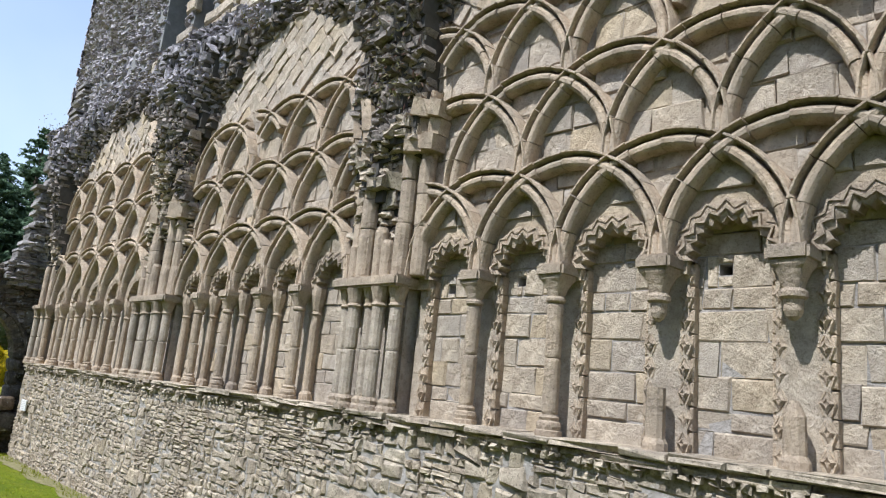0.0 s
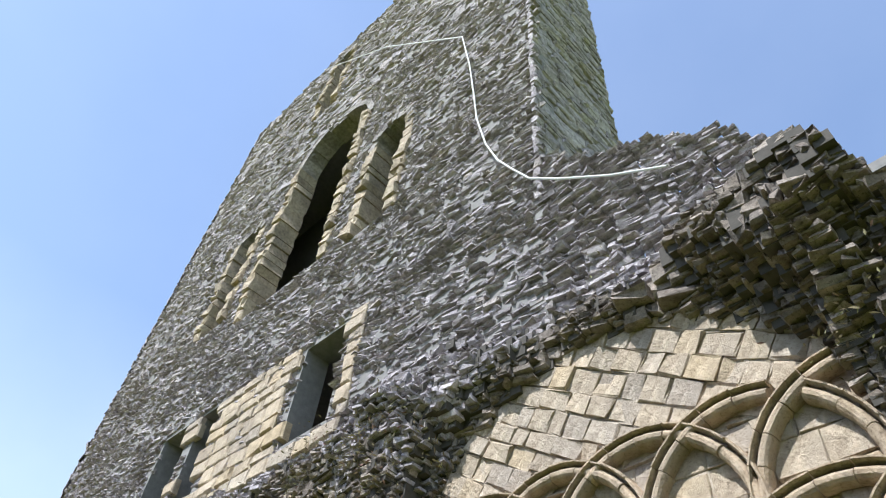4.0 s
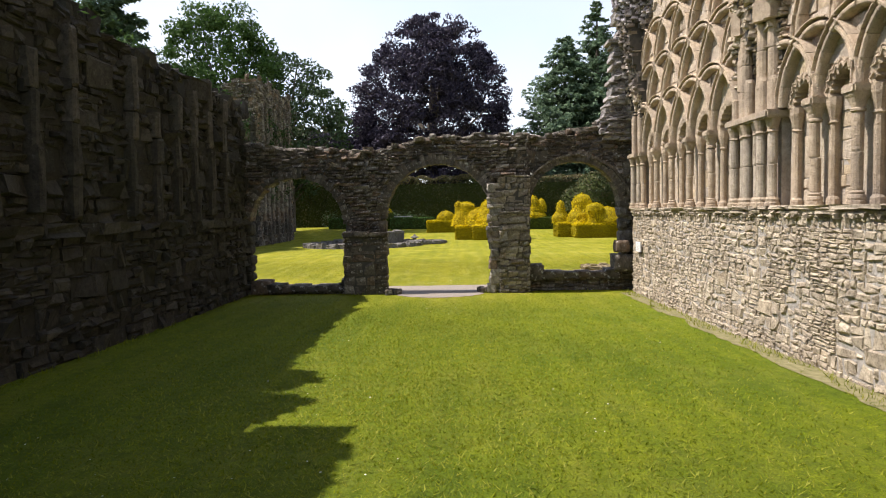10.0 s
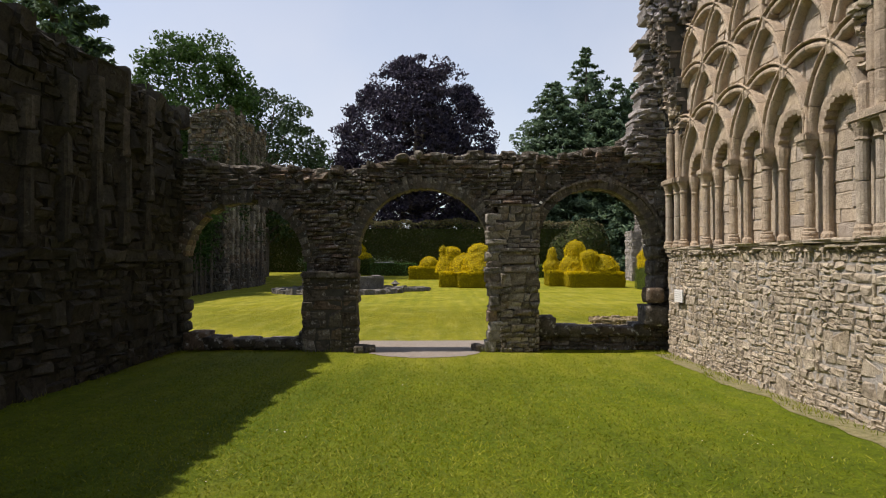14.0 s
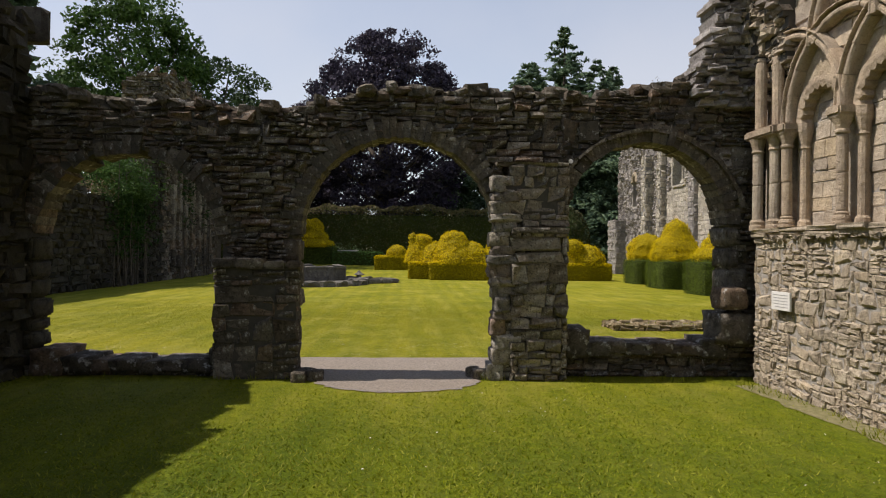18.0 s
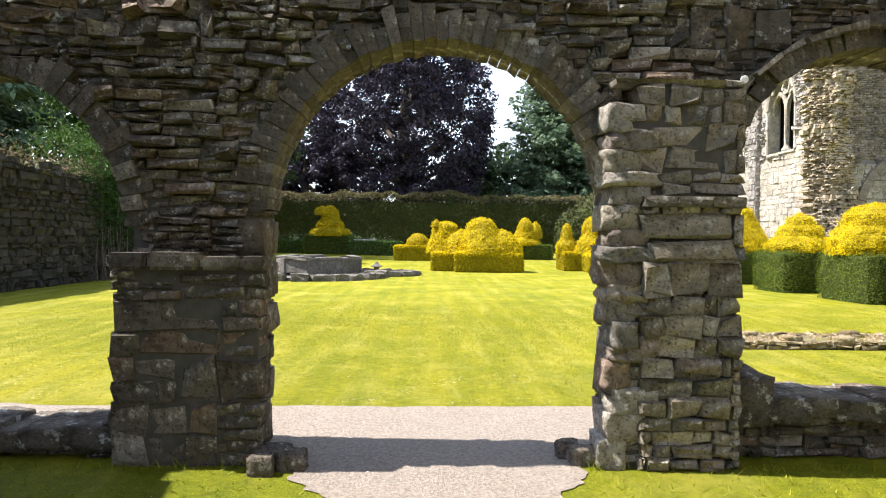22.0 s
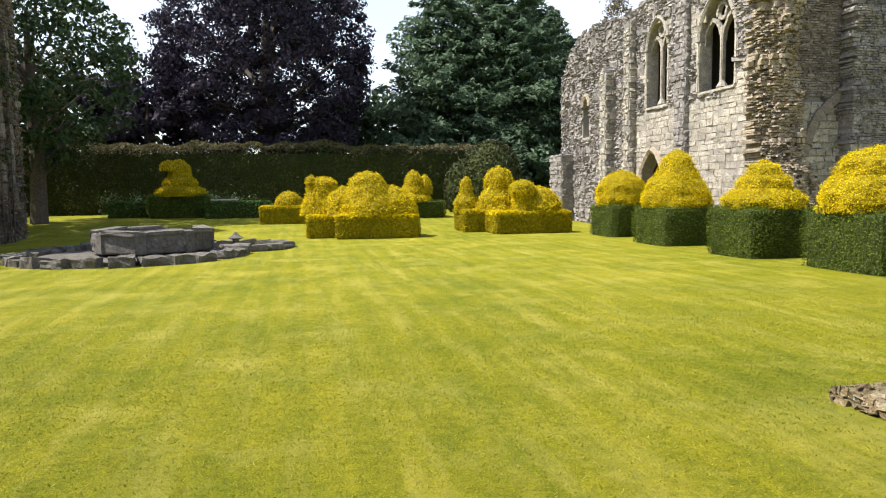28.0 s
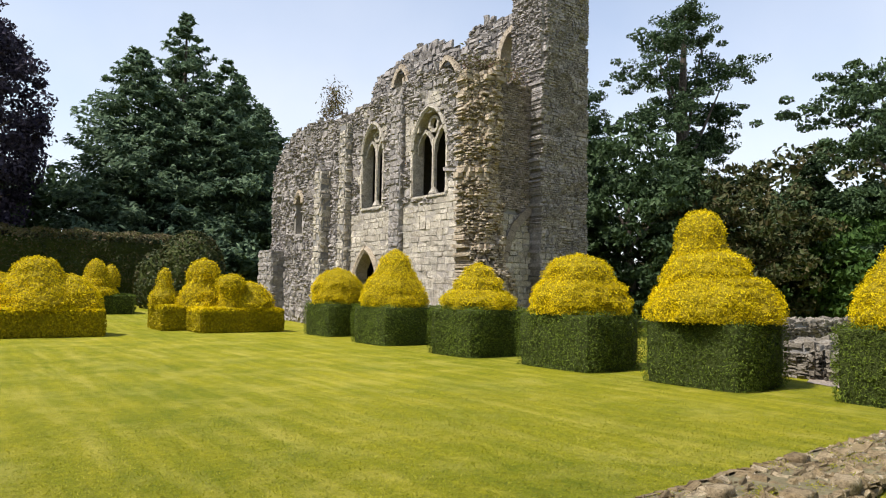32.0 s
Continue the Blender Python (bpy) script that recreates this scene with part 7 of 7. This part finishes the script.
for i, (x, y, rx, h) in enumerate(((31, 26.5, 4.6, 11.0), (37, 24, 5.5, 9.0), (42, 18, 5.0, 6.5), (46, 23, 5.5, 9.0), (34, 38, 6, 10), (48, 10, 6, 7), (28, 34, 5, 9))):
    tree("broadleaf_tree", "dark understorey trees behind the ruin", (x, y, 0.2), h * 0.6, 0.3, dome_clumps(rx, h * 0.55, h * 0.45, 330 if h < 12 else 560, 650 + i, (0.4, 0.9), 0.4, 0.4), (L_PINE, L_HEDGE, L_BROAD, L_PINE)[i % 4], 0.17, 55, 650 + i, 6)
for i, (x, y, rx, h) in enumerate(((-22, 52, 7, 13), (-27, 44, 7, 14), (-16, 60, 6, 12), (6, 64, 6, 10), (28, 62, 9, 15), (-26, 30, 6, 10), (60, 30, 10, 14), (66, 6, 10, 13), (44, 52, 10, 15))):
    tree("broadleaf_tree", "dark trees closing the distance", (x, y, 0.2), h * 0.6, 0.4, dome_clumps(rx, h * 0.55, h * 0.5, 220, 670 + i, (0.7, 1.4), 0.4, 0.4), (L_HEDGE, L_PINE)[i % 2], 0.34, 30, 670 + i, 6)

# ---- small things ----
plaque = thing("wall_plaque", "small pale information plaque fixed to the rubble wall", "plaque", at=(4.36, -0.8, 1.01))
block("plate", (-0.012, -0.18, -0.1), (0.012, 0.18, 0.1), M_PLAQUE, plaque, 0.004)
for i in range(5):
    block("text_line", (-0.015, -0.15, 0.064 - i * 0.032), (-0.0125, 0.15 - 0.05 * (i == 4), 0.070 - i * 0.032), M_LETTER, plaque)

corbel = thing("corbel_stone", "weathered projecting block in the window jamb", "stone")
bm = bmesh.new()
bmesh.ops.create_cube(bm, size=1)
bmesh.ops.subdivide_edges(bm, edges=bm.edges[:], cuts=3, use_grid_fill=True)
for v in bm.verts:
    v.co = Vector((v.co.x * 0.28, v.co.y * 0.4, v.co.z * 0.26)) * (1 - 0.25 * max(0, v.co.length - 0.55))
    v.co += 0.02 * noise.noise_vector(v.co * 9)
part("block", bm, M_DARK_PART, corbel, "", True).location = (4.22, 0.12, 0.98)
bm = bmesh.new()
bmesh.ops.create_cube(bm, size=1)
bmesh.ops.subdivide_edges(bm, edges=bm.edges[:], cuts=3, use_grid_fill=True)
for v in bm.verts:
    v.co = Vector((v.co.x * 0.4, v.co.y * 0.5, v.co.z * 0.34)) + 0.05 * noise.noise_vector(v.co * 5)
part("block", bm, M_DARK_PART, corbel, "", True).location = (4.25, 0.2, 0.62)

# lightning cable on the tower wall
cu = bpy.data.curves.new("cable", "CURVE")
cu.dimensions, cu.bevel_depth = "3D", 0.015
sp = cu.splines.new("POLY")
cable_pts = [(-3.2, 26.5), (-7.8, 21.5), (-11.29, 16.6), (-11.63, 14.7), (-11.83, 13.2), (-11.95, 12.2), (-12.2, 11.1), (-12.45, 10.4), (-12.7, 9.93), (-13.0, 9.4), (-13.45, 8.95), (-14.1, 8.38), (-14.7, 7.95)]
sp.points.add(len(cable_pts) - 1)
for q, (y, z) in zip(sp.points, cable_pts):
    q.co = (4.45, y, z, 1)
cu.materials.append(M_CABLE)
cable = thing("cable", "white cable clipped to the grey tower wall", "cable")
c_ob = new("cable_run", cu)
c_ob.parent = cable


def tufts(name, label, category, pts, leaf, size, per, seed, spread=(0.12, 0.12, 0.14)):
    """A growth of small stems and leaves rooted at the points."""
    rng = np.random.default_rng(seed)
    ob = thing(name, label, category)
    P = np.array(pts, float)
    d = rng.normal(0, 1, (len(P), per, 3)) * spread
    d[:, :, 2] = np.abs(d[:, :, 2])
    pos = (P[:, None] + d).reshape(-1, 3)
    v, f = leaves(pos, np.tile((0, 0, 0.3), (len(pos), 1)) + d.reshape(-1, 3), size, 1.0, rng, 0.3)
    tagged(mesh_part("foliage", v, f, leaf, ob), kind="stuff")
    if category in ("ivy", "shrub"):
        for q in P[rng.choice(len(P), 14, False)]:
            k = rng.normal(0, 0.12, 3) * (0.2, 1, 0)
            mesh_part("stem", *limb([(q[0], q[1], 0.0), tuple(q * (1, 1, 0.5) + k), tuple(q)], [0.035, 0.025, 0.01], 5), M_BARK, ob)
    return ob


rng = np.random.default_rng(701)
ledge = []
while len(ledge) < 60:
    u, z = rng.uniform(-16.5, 0.0), rng.uniform(4.2, 7.3)
    d = vault_depth(u, z)
    if d is not None and wob(u, z, 0.9, 12.0) > 0.08:
        ledge.append((4.58 - d - 0.1, u, z))
tufts("wall_plants", "dry brown and reddish plants rooted in the broken vault", "plants", ledge, L_DRY, 0.028, 36, 702)
tops = [(-4.2 - rng.uniform(0.0, 0.7), u, left_top(u) + 0.08) for u in rng.uniform(-9, 0.2, 60)]
tufts("wall_plants", "green weeds along the top of the shaded wall", "plants", tops, L_BROAD, 0.05, 30, 703, (0.12, 0.16, 0.16))
tower_ivy = [(-10.6, u, z) for u, z in zip(rng.uniform(24, 31, 160), rng.uniform(2.5, 7.6, 160)) if wob(u, z, 0.4, 6.0) > 0.12] + [(u, 23.85, z) for u, z in zip(rng.uniform(-12.8, -10.8, 90), rng.uniform(3.0, 7.4, 90)) if wob(u, z, 0.5, 8.0) > 0.1]
tufts("ivy", "ivy and dry growth over the broken tower of the range", "ivy", tower_ivy, L_IVY, 0.1, 26, 710, (0.15, 0.2, 0.3))
ivy = [(-10.65 + rng.uniform(0, 0.15), u, z) for u, z in zip(rng.normal(19.6, 1.1, 170), 3.5 - np.abs(rng.normal(0, 1.2, 170))) if z > 0.8]
tufts("ivy", "ivy hanging from the shrub over the dark boundary wall", "ivy", ivy, L_IVY, 0.09, 20, 704, (0.1, 0.2, 0.22))
crest = [(-11.2 + rng.uniform(-0.4, 0.4), u, 3.4) for u in rng.uniform(3, 22, 80)]
tufts("wall_plants", "pink valerian and shrubs along the boundary wall top", "plants", crest, L_DRY, 0.07, 30, 705, (0.2, 0.3, 0.3))
bush = [(-11.2 + rng.normal(0, 0.6), 20.0 + rng.normal(0, 1.2), 3.4 + abs(rng.normal(0, 0.8))) for _ in range(120)]
tufts("shrub", "bright green shrub overtopping the boundary wall", "shrub", bush, L_BROAD, 0.1, 40, 706, (0.25, 0.25, 0.25))
border = [(x, 44.5 + rng.uniform(-0.8, 0.8), ground_height(x, 44.5) + rng.uniform(0.1, 0.9)) for x in rng.uniform(-11, 4, 130)]
tufts("border_plants", "pale flowering border plants before the boundary hedge", "plants", border, L_FLOWER, 0.08, 26, 707, (0.2, 0.2, 0.3))
nave_tuft = [(14.7, 31.0 + rng.normal(0, 0.5), 9.6 + abs(rng.normal(0, 0.5))) for _ in range(40)] + [(15.5 + rng.normal(0, 0.8), 20.4, 9.3) for _ in range(40)]
tufts("wall_plants", "wispy shrub growing on the ruin top", "plants", nave_tuft, L_DRY, 0.09, 24, 708, (0.2, 0.2, 0.3))

bench = thing("garden_bench", "weathered slatted wooden garden bench by the far border", "bench", at=(-4.2, 43.6, 0.48))
for i in range(2):
    block("leg", (-0.85 + i * 1.6, -0.25, 0), (-0.77 + i * 1.6, -0.17, 0.62), M_BENCH, bench)
    block("leg", (-0.85 + i * 1.6, 0.2, 0), (-0.77 + i * 1.6, 0.28, 0.95), M_BENCH, bench)
    block("armrest", (-0.87 + i * 1.6, -0.3, 0.62), (-0.75 + i * 1.6, 0.28, 0.67), M_BENCH, bench)
for i in range(4):
    block("seat_slat", (-0.85, -0.25 + i * 0.12, 0.42), (0.83, -0.15 + i * 0.12, 0.45), M_BENCH, bench)
for i in range(14):
    block("back_slat", (-0.78 + i * 0.115, 0.22, 0.5), (-0.73 + i * 0.115, 0.25, 0.9), M_BENCH, bench)
block("top_rail", (-0.87, 0.2, 0.9), (0.85, 0.28, 0.98), M_BENCH, bench)

# low ruined walls beyond the clipped yews
for (x0, y0, x1, y1, h), seed in (((14.6, 9.2, 20.0, 10.1, 0.75), 711), ((19.0, 12.6, 30.0, 13.6, 1.0), 712), ((14.6, 5.2, 15.6, 9.0, 0.6), 713)):
    lw = thing("low_wall", "low grey stump of a ruined rubble wall", "wall")
    block("wall_core", (x0 + 0.05, y0 + 0.05, 0), (x1 - 0.05, y1 - 0.05, h - 0.06), M_MORTAR_GREY, lw)
    rng = np.random.default_rng(seed)
    for fr, a, b in ((Frame((0, y0, 0), (1, 0, 0), (0, 0, 1), (0, -1, 0)), x0, x1), (Frame((x0, 0, 0), (0, 1, 0), (0, 0, 1), (-1, 0, 0)), y0, y1)):
        v, f = stone_arrays(courses(a, b, 0, h, (0.06, 0.12), (0.1, 0.28), lambda u, z: z < h - 0.12 + 0.2 * wob(u, 0, 1.1), rng), fr, proud=(0, 0.08), rough=0.02, rng=rng, tilt=0.2)
        tagged(mesh_part("stonework", v, f, M_FOOT, lw), kind="stuff")
    v, f = stone_arrays(courses(x0, x1, y0, y1, (0.16, 0.3), (0.2, 0.4), None, rng), Frame((0, 0, h - 0.05), (1, 0, 0), (0, 1, 0), (0, 0, 1)), proud=(0, 0.09), rough=0.02, rng=rng, tilt=0.2)
    tagged(mesh_part("stonework", v, f, M_FOOT, lw), kind="stuff")
bm = bmesh.new()
bm.faces.new([bm.verts.new(q) for q in ((13.2, 7.2, 0.01), (14.5, 7.0, 0.01), (16.5, 9.1, 0.01), (22, 10.4, 0.01), (22, 12.0, 0.01), (14.0, 9.1, 0.01))])
tagged(part("pavement", bm, M_GRAVEL, None), "pale gravel between the low ruined walls", "path", kind="structure")

# short grass blades where the walk passes, a few dry clippings and daisies
def blades(name, label, x0, x1, y0, y1, k, height, seed, leaf, keep=None):
    rng = np.random.default_rng(seed)
    x, y = rng.uniform(x0, x1, k), rng.uniform(y0, y1, k)
    if keep is not None:
        ok = keep(x, y) & (rng.random(k) < np.clip(np.minimum(np.minimum(x - x0, x1 - x), np.minimum(y - y0, y1 - y)) / 5.0, 0.04 if height < 0.05 else 1.0, 1))
        x, y = x[ok], y[ok]
    k = len(x)
    a, h = rng.uniform(0, 2 * math.pi, k), height * rng.uniform(0.5, 1.3, k)
    lean = rng.normal(0, 0.5 if height > 0.05 else 1.1, (k, 2)) * h[:, None]
    w = 0.004 + 0.003 * rng.random(k) if height > 0.05 else 0.003 + 0.004 * rng.random(k)
    v = np.zeros((k, 3, 3))
    lift = 0.015 * np.maximum(0.0, -2.0 - y)
    v[:, 0] = np.stack([x - w * np.cos(a), y - w * np.sin(a), lift], 1)
    v[:, 1] = np.stack([x + w * np.cos(a), y + w * np.sin(a), lift], 1)
    v[:, 2] = np.stack([x + lean[:, 0], y + lean[:, 1], h + lift], 1)
    tagged(mesh_part(name, v.reshape(-1, 3), np.arange(k * 3).reshape(-1, 3), leaf), label, "grass", kind="stuff")


blades("wall_foot_grass", "longer grass along the foot of the walls", -4.0, 4.38, -16.5, 0.0, 60000, 0.07, 723, L_BLADE, lambda x, y: (x > 4.22 + 0.1 * np.sin(y * 3)) | (x < -3.95) | ((y > -0.1 + 0.06 * np.sin(x * 5)) & (np.abs(x - 0.2) > 1.0)))
blades("lawn_grass", "short mown green grass within the ruined walls", -4.05, 4.4, -13.5, 0.2, 260000, 0.022, 724, L_BLADE, lambda x, y: (np.hypot((x - 0.22) / 0.98, (y - 0.0) / 0.75) > 1))
blades("verge_grass", "uneven tufts of grass along the edge of the gravel walk", -5.0, 5.5, 1.58, 3.4, 12000, 0.036, 729, L_BLADE_DRY, lambda x, y: np.sin(x * 4.1 + 2 * np.sin(y * 3.3)) + np.sin(y * 5.2 + x) > 0.5 + (y - 1.6))
blades("lawn_grass", "short mown drying grass of the cloister garth", -9.0, 11.5, 1.62, 13.0, 260000, 0.014, 725, L_BLADE_DRY, lambda x, y: (y < 5.02) | (y > 5.92) | (x < 4.3))
rng = np.random.default_rng(727)
moss = [(rng.uniform(4.5, 9.0), rng.uniform(5.12, 5.82), 0.12) for _ in range(26)]
tufts("moss", "moss and short grass grown over the low foundation", "moss", moss, L_BLADE_DRY, 0.014, 60, 728, (0.1, 0.07, 0.01))
rng = np.random.default_rng(731)
dp = np.stack([rng.uniform(-3.8, 4.2, 420), rng.uniform(-13, -0.6, 420), np.full(420, 0.03)], 1)
dp[:, 2] += 0.015 * np.maximum(0.0, -2.0 - dp[:, 1])
dp = dp[np.array([wob(q[0], q[1], 0.5, 5.0) > 0.1 for q in dp])]
v, f = leaves(dp, np.tile((0, 0, 1.0), (len(dp), 1)), 0.008, 0.2, rng, 0.9)
tagged(mesh_part("daisies", v, f, L_DAISY), "small white daisies scattered in the grass", "flowers", kind="stuff")
cp = np.stack([rng.uniform(-4.5, 4.5, 2600), 1.65 + np.abs(rng.normal(0, 1.1, 2600)), np.full(2600, 0.025)], 1)
cp = cp[np.array([wob(q[0], q[1], 1.6, 7.0) > 0.15 for q in cp])]
v, f = leaves(cp, np.tile((0, 0, 1.0), (len(cp), 1)), 0.016, 0.2, rng, 0.3)
tagged(mesh_part("grass_clippings", v, f, L_STRAW), "pale dry clippings lying on the lawn", "clippings", kind="stuff")
